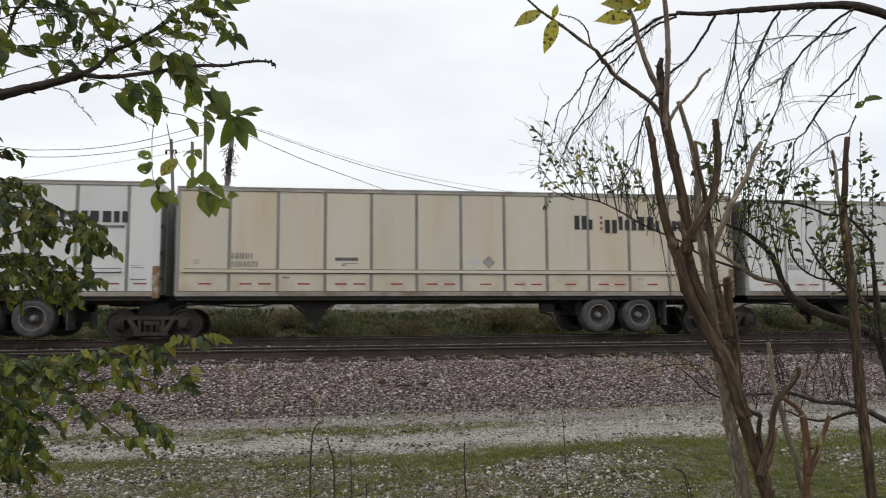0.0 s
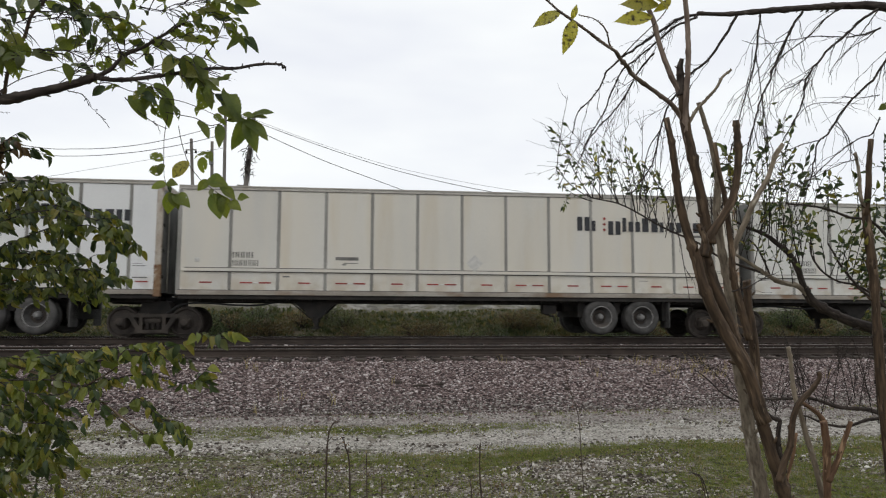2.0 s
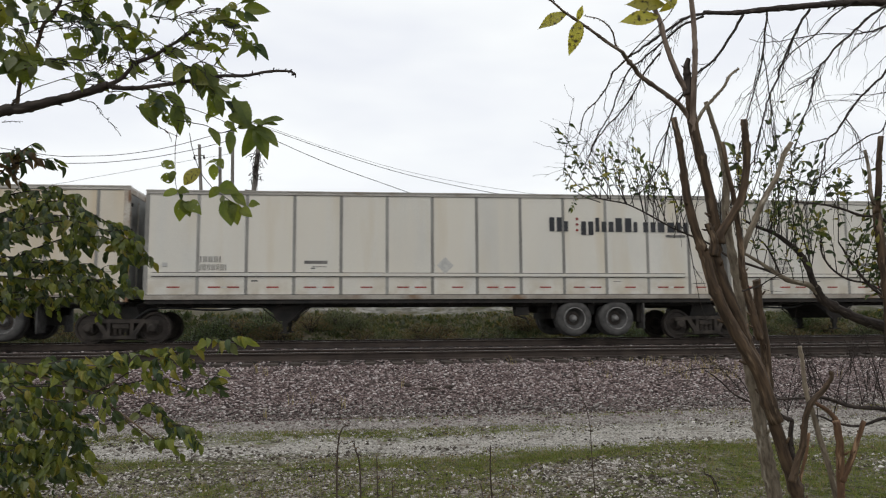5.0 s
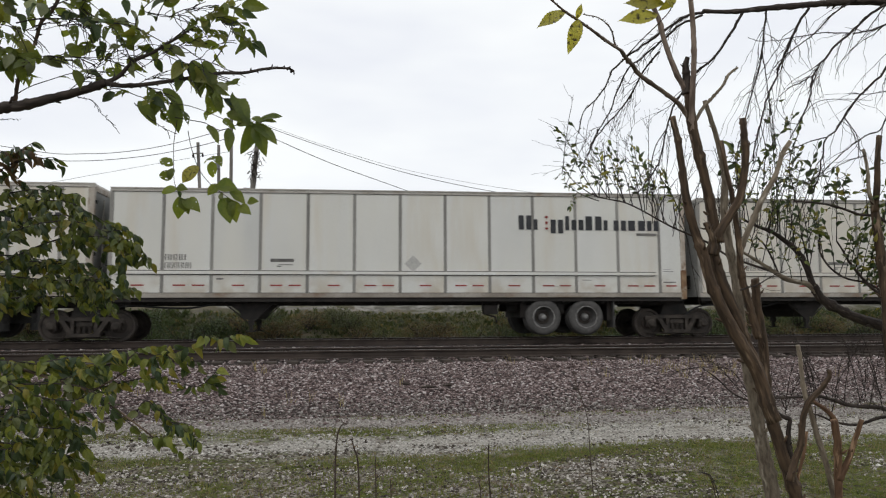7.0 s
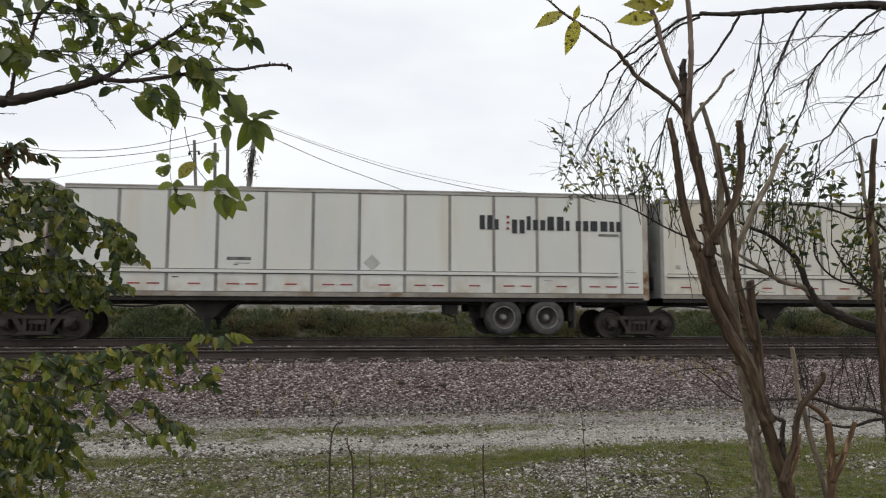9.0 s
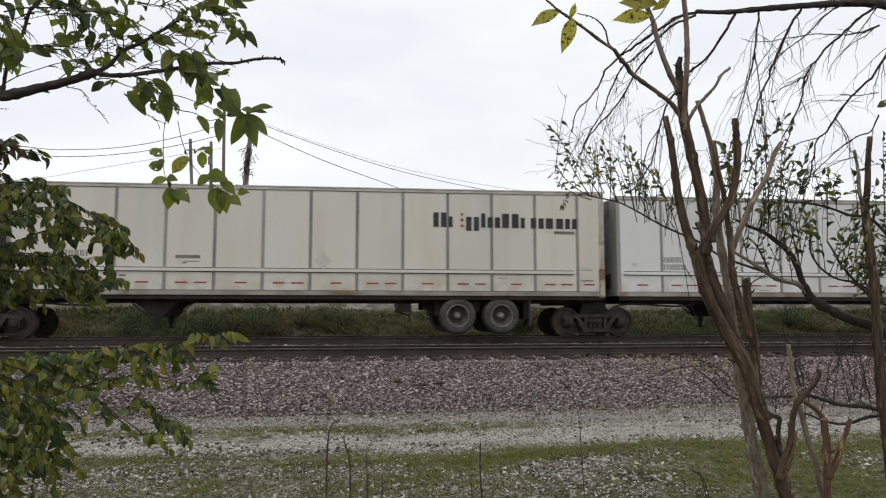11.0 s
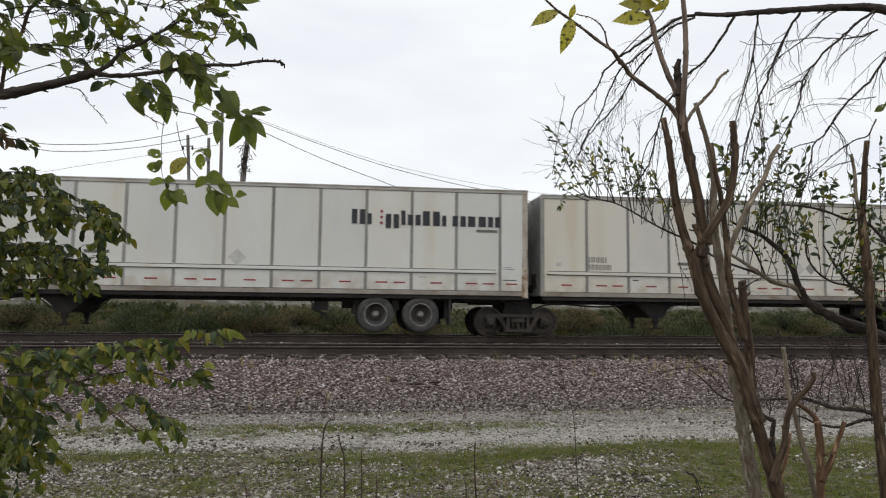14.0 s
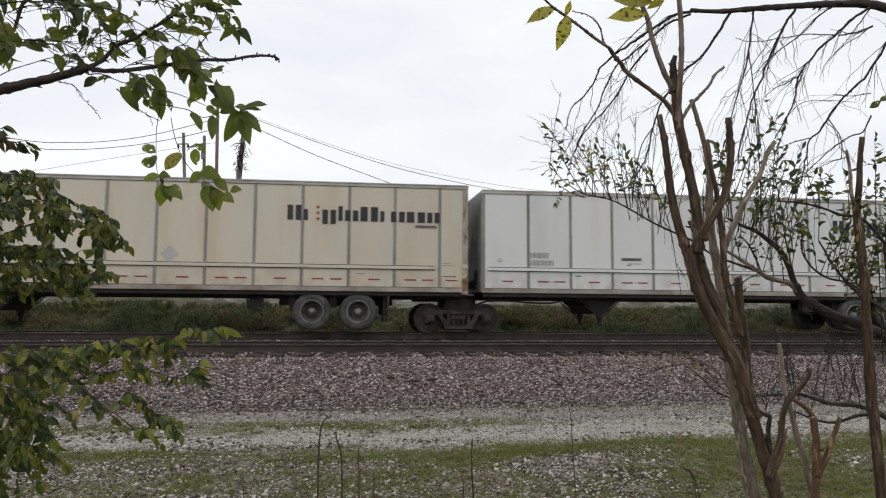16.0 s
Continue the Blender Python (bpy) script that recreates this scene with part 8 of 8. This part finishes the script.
# the lower limb, with a dense clump of leaves
bush.singly += 80
bush.swaying_limb([(-1.46, 2.67, 0.92), (-1.42, 2.66, 1.12), (-1.36, 2.64, 1.28), (-1.28, 2.62, 1.38), (-1.16, 2.60, 1.42)], (-1.46, 2.67, 0.92), 0.012, 0.005, M_BARK_DARK)
bush_lower = (bush.hold, bush.rest)
bush.spray([(-1.26, 2.57, 1.55), (-1.15, 2.55, 1.56), (-1.05, 2.54, 1.55), (-0.96, 2.53, 1.53), (-0.89, 2.52, 1.50), (-0.87, 2.52, 1.44)], 0.0030, 0.0011, 0.016, 0.044, 0.75, 0.50, 0.02, 9, 0.09)
bush.spray([(-1.18, 2.41, 1.50), (-1.07, 2.40, 1.51), (-1.00, 2.39, 1.47), (-0.93, 2.38, 1.45), (-0.86, 2.38, 1.44), (-0.81, 2.37, 1.45)], 0.0028, 0.0011, 0.016, 0.044, 0.75, 0.50, 0.02, 9, 0.10)
bush.spray([(-1.23, 2.53, 1.40), (-1.12, 2.52, 1.38), (-1.03, 2.51, 1.35), (-0.96, 2.50, 1.34), (-0.89, 2.49, 1.33), (-0.85, 2.49, 1.28), (-0.83, 2.49, 1.26)], 0.0030, 0.0011, 0.016, 0.044, 0.75, 0.50, 0.02, 9, 0.09)
bush.spray([(-1.26, 2.60, 1.28), (-1.15, 2.59, 1.26), (-1.07, 2.57, 1.27), (-1.00, 2.57, 1.25), (-0.92, 2.56, 1.24), (-0.89, 2.55, 1.22)], 0.0030, 0.0011, 0.016, 0.044, 0.75, 0.50, 0.02, 9, 0.09)
bush.spray([(-1.23, 2.55, 1.18), (-1.12, 2.54, 1.19), (-1.07, 2.53, 1.18), (-1.01, 2.52, 1.17)], 0.0030, 0.0011, 0.016, 0.044, 0.75, 0.50, 0.02, 10, 0.10)
bush.spray([(-1.39, 2.85, 1.52), (-1.27, 2.83, 1.53), (-1.15, 2.81, 1.52), (-1.02, 2.80, 1.49), (-0.90, 2.78, 1.52)], 0.0033, 0.0013, 0.016, 0.037, 0.75, 0.50, 0.02, 11, 0.12)
bush.spray([(-1.39, 2.87, 1.27), (-1.27, 2.85, 1.27), (-1.17, 2.84, 1.24), (-1.08, 2.83, 1.23)], 0.0033, 0.0013, 0.016, 0.037, 0.75, 0.50, 0.02, 11, 0.12)
bush.spray([(-1.31, 2.69, 1.46), (-1.20, 2.68, 1.42), (-1.06, 2.66, 1.38), (-0.96, 2.65, 1.36), (-0.90, 2.64, 1.37)], 0.0031, 0.0012, 0.018, 0.039, 0.75, 0.50, 0.02, 7, 0.10)
bush.spray([(-1.31, 2.72, 1.20), (-1.20, 2.70, 1.19), (-1.08, 2.69, 1.18), (-0.98, 2.67, 1.17)], 0.0031, 0.0012, 0.018, 0.039, 0.75, 0.50, 0.02, 7, 0.10)
for x, z, reach, fall in ((-1.30, 1.46, 0.38, 0.07), (-1.27, 1.36, 0.36, 0.05), (-1.30, 1.25, 0.34, 0.06), (-1.28, 1.10, 0.28, 0.08)):
    bush.spray([(x, 2.66, z), (x + reach * 0.35, 2.62, z + 0.03), (x + reach * 0.7, 2.60, z + 0.01), (x + reach, 2.58, z - fall)],
               0.0031, 0.0012, 0.016, 0.044, 0.75, 0.50, 0.02, 8, 0.10)
bush.gather(M_TWIG)
STALKS = [([(-0.07, 5.25, 0.01), (-0.07, 5.21, 0.37), (-0.07, 5.19, 0.65), (-0.06, 5.16, 0.84), (-0.03, 5.15, 0.93), (0.02, 5.14, 0.95)], 0.0084),
          ([(0.11, 5.23, 0.01), (0.10, 5.19, 0.37), (0.09, 5.17, 0.66), (0.06, 5.15, 0.77), (0.05, 5.15, 0.82)], 0.0084),
          ([(0.22, 5.21, 0.01), (0.22, 5.18, 0.37), (0.21, 5.16, 0.72)], 0.0064),
          ([(0.33, 5.21, 0.01), (0.33, 5.18, 0.30), (0.32, 5.16, 0.55)], 0.0060),
          ([(1.06, 5.10, -0.00), (1.03, 5.06, 0.36), (1.01, 5.04, 0.60), (1.01, 5.02, 0.80)], 0.0084),
          ([(1.80, 5.00, -0.01), (1.76, 4.97, 0.35), (1.73, 4.94, 0.67), (1.70, 4.91, 0.99), (1.62, 4.90, 1.23), (1.58, 4.88, 1.45)], 0.0042),
          ([(0.96, 5.11, 0.00), (0.96, 5.08, 0.36), (0.95, 5.06, 0.51)], 0.0064),
          ([(2.60, 4.78, 0.01), (2.57, 4.75, 0.36), (2.53, 4.74, 0.56), (2.46, 4.74, 0.61)], 0.006),
          ([(-0.53, 5.32, -0.02), (-0.57, 5.29, 0.26), (-0.60, 5.28, 0.46)], 0.0064)]


def prism_leaf(a, b, w):
    """A shrivelled leaf, folded along its middle."""
    bm = bmesh.new()
    c = (a + b) * 0.5
    v = [bm.verts.new(p) for p in (a, c + w, b, c - w, c + Vector((0, 0, -0.008)))]
    for f in ((0, 1, 4), (1, 2, 4), (2, 3, 4), (3, 0, 4)):
        bm.faces.new([v[k] for k in f])
    return bm


def build_stalks():
    """Dry weed stalks standing in the thin grass."""
    rnd = random.Random(4)
    for pts, r in STALKS:
        base = Vector((pts[0][0], pts[0][1], ground_height(pts[0][0], pts[0][1]) - 0.02))
        ob = tagged(empty("weed_stalk"), "dry brown weed stalk standing in thin grass", "weed", "dry weed stalks")
        ob.matrix_basis = Matrix.Translation(base)
        line = smooth_line([(0, 0, 0)] + [Vector(p) - base for p in pts[1:]], 4)
        part("stem", tube(bmesh.new(), line, [r * (1 - 0.6 * i / len(line)) for i in range(len(line))], 6, 0.1), M_STALK, ob)
        for _ in range(9):
            i = rnd.randrange(len(line) // 3, len(line) - 1)
            d = Vector((rnd.gauss(0, 0.5), rnd.gauss(0, 0.5), rnd.uniform(0.3, 1.2))).normalized() * rnd.uniform(0.02, 0.06)
            part("side_shoot", tube(bmesh.new(), [line[i], line[i] + d * 0.6, line[i] + d], [r * 0.4, r * 0.3, r * 0.15], 4), M_STALK, ob)
            if rnd.random() < 0.6:
                w = Vector((rnd.gauss(0, 1), rnd.gauss(0, 1), rnd.gauss(0, 1))).cross(d).normalized() * rnd.uniform(0.006, 0.012)
                e = line[i] + d
                tip = e + d * 0.5 + Vector((0, 0, -0.03))
                part("withered_leaf", prism_leaf(e, tip, w), M_LITTER, ob)


build_stalks()


def build_grass():
    """Short thin grass in tufts, over the ground before the lane and along its middle."""
    rnd = random.Random(11)
    for name, mat, count, tall in (("grass", M_GRASS, 20000, 0.032), ("dry_grass", M_STRAW, 2200, 0.045)):
        verts, faces = [], []
        for _ in range(count):
            x, y = rnd.uniform(-7, 10), rnd.uniform(5.2, 9.3)
            if rnd.random() < 0.22:
                x, y = min(rnd.uniform(-9, 14), rnd.uniform(-9, 14)), rnd.gauss(10.85, 0.25)
                if x > rnd.uniform(1.5, 4.0) and rnd.random() < 0.85:
                    continue
            elif rnd.random() < 0.10:
                x, y = rnd.uniform(-8, 12), rnd.gauss(8.6, 0.25)
            elif rnd.random() < 0.12:
                x, y = rnd.uniform(-9, 14), rnd.gauss(12.35, 0.2)
            if noise.noise((x * 0.55, y * 0.9, 2.0)) + 0.06 * max(-3.0, min(x, 5.0)) < rnd.uniform(-0.25, 0.25):
                continue
            z = ground_height(x, y)
            for _ in range(7):
                a, h = rnd.uniform(0, 6.28), tall * rnd.uniform(0.5, 1.3)
                dx, dy = math.cos(a), math.sin(a)
                bx, by = x + rnd.gauss(0, 0.035), y + rnd.gauss(0, 0.035)
                k = len(verts)
                w, lean = 0.0055, rnd.uniform(0.4, 1.6) * h
                verts += [(bx - dy * w, by + dx * w, z - 0.005), (bx + dy * w, by - dx * w, z - 0.005), (bx + dx * lean, by + dy * lean, z + h)]
                faces.append((k, k + 1, k + 2))
        ob = joined(name, verts, faces, mat)
        tagged(ob, "short green grass in thin tufts" if name == "grass" else "dry straw-coloured grass tufts", "grass", kind="stuff")


def build_dry_tufts():
    """Dry grass standing here and there in the ballast, and leaf litter on the ground."""
    rnd = random.Random(51)
    verts, faces = [], []
    for _ in range(46):
        x, y = (rnd.gauss(7.3, 1.0), rnd.uniform(13.6, 15.2)) if rnd.random() < 0.6 else (rnd.uniform(-8, 14), rnd.uniform(12.2, 15.2))
        z = ballast_height(y)
        for _ in range(rnd.randrange(3, 9)):
            a, h = rnd.uniform(0, 6.28), rnd.uniform(0.08, 0.30)
            dx, dy, lean = math.cos(a), math.sin(a), rnd.uniform(0.1, 0.7) * h
            bx, by, k = x + rnd.gauss(0, 0.04), y + rnd.gauss(0, 0.04), len(verts)
            verts += [(bx - 0.004, by, z), (bx + 0.004, by, z), (bx + dx * lean * 0.4 + 0.003, by + dy * lean * 0.4, z + h * 0.6),
                      (bx + dx * lean, by + dy * lean, z + h), (bx + dx * lean * 0.4 - 0.003, by + dy * lean * 0.4, z + h * 0.6)]
            faces.append((k, k + 1, k + 2, k + 3, k + 4))
    tagged(joined("dry_ballast_grass", verts, faces, M_STRAW), "thin dry grass sprouting in the ballast", "grass", kind="stuff")
    verts, faces = [], []
    for _ in range(1500):
        x, y = rnd.uniform(-7, 10), rnd.uniform(5.0, 9.2)
        z, a, s = ground_height(x, y) + rnd.uniform(0.008, 0.03), rnd.uniform(0, 6.28), rnd.uniform(0.015, 0.035)
        u, w, k = Vector((math.cos(a), math.sin(a), rnd.gauss(0, 0.3))) * s, Vector((-math.sin(a), math.cos(a), rnd.gauss(0, 0.3))) * s * 0.45, len(verts)
        c = Vector((x, y, z))
        verts += [tuple(c - u), tuple(c + w), tuple(c + u), tuple(c - w)]
        faces.append((k, k + 1, k + 2, k + 3))
    tagged(joined("leaf_litter", verts, faces, M_LITTER), "brown fallen leaves scattered in the grass", "leaf litter", kind="stuff")


def build_timber():
    """Broken bits of old tie lying on the ballast slope."""
    rnd = random.Random(8)
    for x, y, length, turn in ((1.55, 13.55, 0.34, 4), (1.95, 13.62, 0.26, -8), (1.15, 13.75, 0.22, -12), (4.4, 13.3, 0.2, 20)):
        bm = bmesh.new()
        for k in range(4):
            a, b = sorted((rnd.uniform(-0.5, 0.0) * length, rnd.uniform(0.0, 0.5) * length))
            w, z = rnd.uniform(-0.03, 0.03), rnd.uniform(-0.012, 0.018)
            tube(bm, [(a, w, z), ((a + b) / 2, w + rnd.gauss(0, 0.008), z + 0.006), (b, w + rnd.gauss(0, 0.01), z)], [0.010, 0.022, 0.007], 5, 0.3)
        ob = tagged(mesh_ob("timber_scrap", bm, M_TIE), "dark splintered piece of old tie on the ballast", "timber scrap", "timber scraps")
        ob.matrix_basis = pose(x, y, ballast_height(y) + 0.04, 0, 0, turn)


build_dry_tufts()
build_timber()


def build_gravel():
    def on_ground(x, y, rnd):
        if 8.25 < y < 8.95 and rnd.random() < 0.6:
            return False
        return noise.noise((x * 0.55, y * 0.9, 2.0)) + 0.07 * max(-3.0, min(x, 5.0)) < rnd.uniform(-0.05, 0.5)

    a = stones("pebbles", -7, 10, 5.2, 9.1, 42000, 0.006, 0.018, lambda x, y: ground_height(x, y), M_PEBBLES, None, on_ground)
    e = stones("coarse_pebbles", -7, 10, 5.2, 8.6, 17000, 0.011, 0.030, lambda x, y: ground_height(x, y), M_PEBBLES, None,
               lambda x, y, rnd: on_ground(x, y, rnd) and noise.noise((x * 2.1, y * 2.6, 8.0)) > rnd.uniform(-0.05, 0.25))
    tagged(e, "coarser pale limestone pebbles lying in patches", "gravel")
    tagged(a, "scattered pale limestone pebbles on bare ground", "gravel")
    b = stones("lane_gravel", -10, 15, 9.0, 12.5, 20000, 0.010, 0.020, lambda x, y: ground_height(x, y), M_LANE, None,
               lambda x, y, rnd: y < 11.0 or rnd.random() < 0.45)
    g = stones("coarse_lane_gravel", -9, 12, 9.0, 11.2, 9000, 0.015, 0.034, lambda x, y: ground_height(x, y), M_PEBBLES, None,
               lambda x, y, rnd: noise.noise((x * 0.9, y * 1.6, 3.0)) - 0.03 * x > rnd.uniform(-0.15, 0.45), 0.7)
    tagged(g, "coarse pale stones strewn over the lane", "gravel")
    f = stones("grey_lane_gravel", -11, 17, 10.9, 12.5, 9000, 0.011, 0.024, lambda x, y: ground_height(x, y), M_TOE, None)
    tagged(f, "greyish gravel mixed with ballast along the lane", "gravel")
    c = stones("spilled_ballast", -12, 18, 11.5, 12.5, 5200, 0.014, 0.034, lambda x, y: ground_height(x, y), M_STONES, None,
               lambda x, y, rnd: rnd.random() < ((y - 11.5) / 1.0) ** 1.6)
    d = stones("toe_gravel", -12, 18, 12.3, 13.2, 15000, 0.013, 0.030, lambda x, y: ballast_height(y) + 0.035 * noise.noise((x * 1.1, y * 1.1, 9.0)) * (y > 12.5) + 0.032,
               M_TOE, None, lambda x, y, rnd: rnd.random() < (1 - (y - 12.3) / 0.9) ** 1.5)
    tagged(d, "pale crushed stone along the foot of the ballast", "gravel")
    tagged(c, "ballast stones rolled down onto the edge of the lane", "gravel")
    tagged(b, "loose pale crushed limestone on the lane", "gravel")


build_grass()
build_gravel()


def build_scrub():
    """Low shrubs and tall weeds on the bank behind the tracks."""
    rnd = random.Random(21)

    def one(mats, radius, height, count, label):
        top = tagged(empty("shrub"), label, "shrub", "shrubs on the bank")
        bm = bmesh.new()
        for _ in range(26):
            a, s = rnd.uniform(0, 6.28), rnd.uniform(0.2, 1.0) * radius
            p = Vector((math.cos(a) * s, math.sin(a) * s, height * rnd.uniform(0.6, 1.05)))
            tube(bm, [(0, 0, -0.1), p * 0.5 + Vector((0, 0, 0.1)), p], [0.016, 0.011, 0.005], 4)
        tagged(part("stem", bm, M_TWIG, top), kind="stuff")
        for mat in mats:
            verts, faces = [], []
            for _ in range(count // len(mats)):
                a, s = rnd.uniform(0, 6.28), radius * rnd.random() ** 0.5
                lump = 1 + 0.5 * noise.noise((math.cos(a) * 1.5 + radius * 9, math.sin(a) * 1.5, s * 2))
                z = height * lump * (1 - 0.6 * (s / radius) ** 2) * rnd.random() ** 0.45
                c = Vector((math.cos(a) * s, math.sin(a) * s, z))
                d = Vector((rnd.gauss(0, 1), rnd.gauss(0, 1), rnd.gauss(0, 0.8))).normalized()
                e = d.cross(Vector((rnd.gauss(0, 1), rnd.gauss(0, 1), rnd.gauss(0, 1)))).normalized()
                ln = rnd.uniform(0.035, 0.075)
                k = len(verts)
                verts += [tuple(c), tuple(c + d * ln * 0.5 + e * ln * 0.3), tuple(c + d * ln), tuple(c + d * ln * 0.5 - e * ln * 0.3)]
                faces.append((k, k + 1, k + 2, k + 3))
            tagged(joined("foliage", verts, faces, mat, top), kind="stuff")
        return top

    kinds = [one([M_LEAF_DARK, M_BANK_LEAF], 0.9, 1.0, 2600, "dark green shrub on the bank behind the tracks"),
             one([M_BANK_LEAF, M_SCRUB], 0.8, 0.75, 2000, "dull green shrub on the bank behind the tracks"),
             one([M_SCRUB, M_LITTER], 0.8, 0.7, 1800, "brownish weeds on the bank behind the tracks")]
    for i in range(74):
        x = -17 + 0.59 * i + rnd.uniform(-0.4, 0.4)
        y = rnd.choice((25.6, 26.4, 27.2, 27.9)) + rnd.uniform(-0.4, 0.4)
        if x < -8.3 or 6.5 < x < 9.5:
            k = rnd.choice((2, 2, 1))
        elif -7.4 < x < -4.7:
            k = 0
        else:
            k = rnd.choice((0, 1, 1, 2, 2))
        m = pose(x, y, ground_height(x, y), 0, 0, rnd.uniform(0, 360))
        if i < 3:
            kinds[i].matrix_basis = m
        else:
            copy_thing(kinds[k], m)


build_scrub()


def build_bank_weeds():
    """Rank grass and weeds, knee to waist high, all over the bank behind the tracks."""
    rnd = random.Random(31)
    for name, mat, count, tall, label in (("bank_grass", M_SCRUB, 8000, 0.12, "rank dull green grass on the bank"), ("bank_weeds", M_STRAW, 1100, 0.17, "dry brown weeds on the bank"),
                                          ("bank_leafy_weeds", M_BANK_LEAF, 6500, 0.15, "dark leafy weeds on the bank")):
        verts, faces = [], []
        for _ in range(count):
            x, y = rnd.uniform(-17, 27), 23.9 + 5.3 * rnd.random() ** 1.1
            if noise.noise((x * 0.22, y * 0.4, tall * 90.0)) < rnd.uniform(-0.8, 0.1):
                continue
            z, lush = ground_height(x, y), 0.6 + 0.8 * max(0.0, 0.5 + noise.noise((x * 0.4, y * 0.5, count * 0.01)))
            for _ in range(8):
                a, h = rnd.uniform(0, 6.28), tall * lush * rnd.uniform(0.35, 1.2)
                bx, by = x + rnd.gauss(0, 0.09), y + rnd.gauss(0, 0.09)
                dx, dy, lean, w = math.cos(a), math.sin(a), rnd.uniform(0.3, 1.4) * h, rnd.uniform(0.014, 0.040)
                k = len(verts)
                verts += [(bx - dy * w * 0.5, by + dx * w * 0.5, z), (bx + dy * w * 0.5, by - dx * w * 0.5, z),
                          (bx + dx * lean * 0.5 + dy * w, by + dy * lean * 0.5 - dx * w, z + h * 0.65), (bx + dx * lean, by + dy * lean, z + h),
                          (bx + dx * lean * 0.5 - dy * w, by + dy * lean * 0.5 + dx * w, z + h * 0.65)]
                faces.append((k, k + 1, k + 2, k + 3, k + 4))
        tagged(joined(name, verts, faces, mat), label, "weeds", kind="stuff")


build_bank_weeds()


def motions():
    """The train passes from right to left; its wheels turn as it rolls."""
    for n, tr, bg in CONSIST:
        steps = [0.5 * k for k in range(33)]
        walk(tr, [(t, pose(train_shift(t) + PITCH * n, TRACK_Y, RAIL_TOP)) for t in steps])
        walk(bg, [(t, pose(train_shift(t) + PITCH * n + LENGTH - 0.22, TRACK_Y, RAIL_TOP)) for t in steps])
        for ax in [o for o in bg.children if o.name.startswith("wheelset")]:
            x = ax.matrix_basis.translation.x
            walk(ax, [(k / FPS, pose(x, 0, WHEEL_R, 0, math.degrees((train_shift(k / FPS) - train_shift(0)) / WHEEL_R) % 360, 0)) for k in range(16 * FPS + 1)])
    # the leafy limb rises and falls in the wind: seconds, metres, degrees
    gusts = [
        (0.0, 0.014, -0.005, 0.027, -0.51),
        (0.5, -0.008, -0.000, 0.014, -0.45),
        (1.0, -0.008, -0.001, 0.022, -0.68),
        (1.5, -0.009, -0.001, 0.018, -0.92),
        (2.0, -0.011, -0.000, 0.019, -0.72),
        (2.5, 0.001, -0.001, 0.011, -0.28),
        (3.0, -0.007, -0.001, 0.023, -0.98),
        (3.5, 0.000, -0.000, -0.000, 0.00),
        (4.0, -0.002, -0.002, 0.021, -0.84),
        (4.9, -0.002, -0.001, 0.015, -0.50),
        (5.7, -0.003, -0.002, 0.024, -0.85),
        (6.5, -0.001, -0.001, 0.016, -0.69),
        (7.0, -0.003, -0.001, 0.016, -0.72),
        (7.5, -0.002, -0.002, 0.021, -0.70),
        (8.0, 0.001, -0.002, 0.017, -0.64),
        (8.5, 0.001, -0.002, 0.019, -0.59),
        (9.0, -0.002, -0.002, 0.021, -0.64),
        (10.0, -0.001, -0.002, 0.019, -0.60),
        (10.7, -0.002, -0.003, 0.030, -0.95),
        (11.5, -0.026, -0.000, 0.037, -0.87),
        (12.0, -0.024, -0.002, 0.052, -1.36),
        (12.5, -0.014, -0.003, 0.052, -1.66),
        (13.0, -0.022, -0.002, 0.054, -1.09),
        (13.5, -0.009, -0.000, 0.017, -0.47),
        (14.0, -0.007, -0.001, 0.018, -0.73),
        (14.5, -0.008, -0.000, 0.014, -0.64),
        (15.0, -0.005, -0.001, 0.014, -0.90),
        (15.5, -0.023, -0.001, 0.046, -1.66),
        (16.0, -0.010, -0.001, 0.025, -0.80),
    ]
    # the bush sways less: seconds, shift of both limbs, lift of the upper one in degrees
    sway = [
        (0.0, -0.030, 2.8), (0.5, -0.030, 2.8), (1.0, -0.022, 2.3), (1.5, -0.015, 3.3), (2.0, -0.010, 2.8), (2.5, -0.004, 2.3),
        (3.0, 0.002, 1.7), (3.5, 0.004, 1.4), (4.0, 0.003, 1.2), (5.2, 0.001, 1.5), (6.5, 0.000, 1.0), (7.0, 0.000, 0.8), (7.5, 0.000, 1.0),
        (8.0, -0.002, 0.9), (8.5, -0.005, 1.0), (9.0, -0.008, 1.1), (10.2, -0.016, 1.7), (11.5, -0.024, 2.5), (12.0, -0.026, 2.5),
        (12.5, -0.024, 1.5), (13.0, -0.030, 1.7), (13.5, -0.034, 2.6), (14.0, -0.044, 4.6), (14.5, -0.046, 3.9), (15.0, -0.042, 3.5),
        (15.5, -0.040, 3.6), (16.0, -0.034, 2.5),
    ]
    for (limb, rest), lift in ((bush_upper, 1.0), (bush_lower, 0.25)):
        walk(limb, [(t, pose(*(rest + Vector((x * (0.6 if lift == 1.0 else 1.2) - (0.018 if lift == 1.0 else 0.0), 0, 0))), 0, -a * lift, 0)) for t, x, a in sway])
    walk(bough.hold, [(t, pose(*(bough.rest + Vector((x, y, z))), 0, turn, 0)) for t, x, y, z, turn in gusts])


motions()
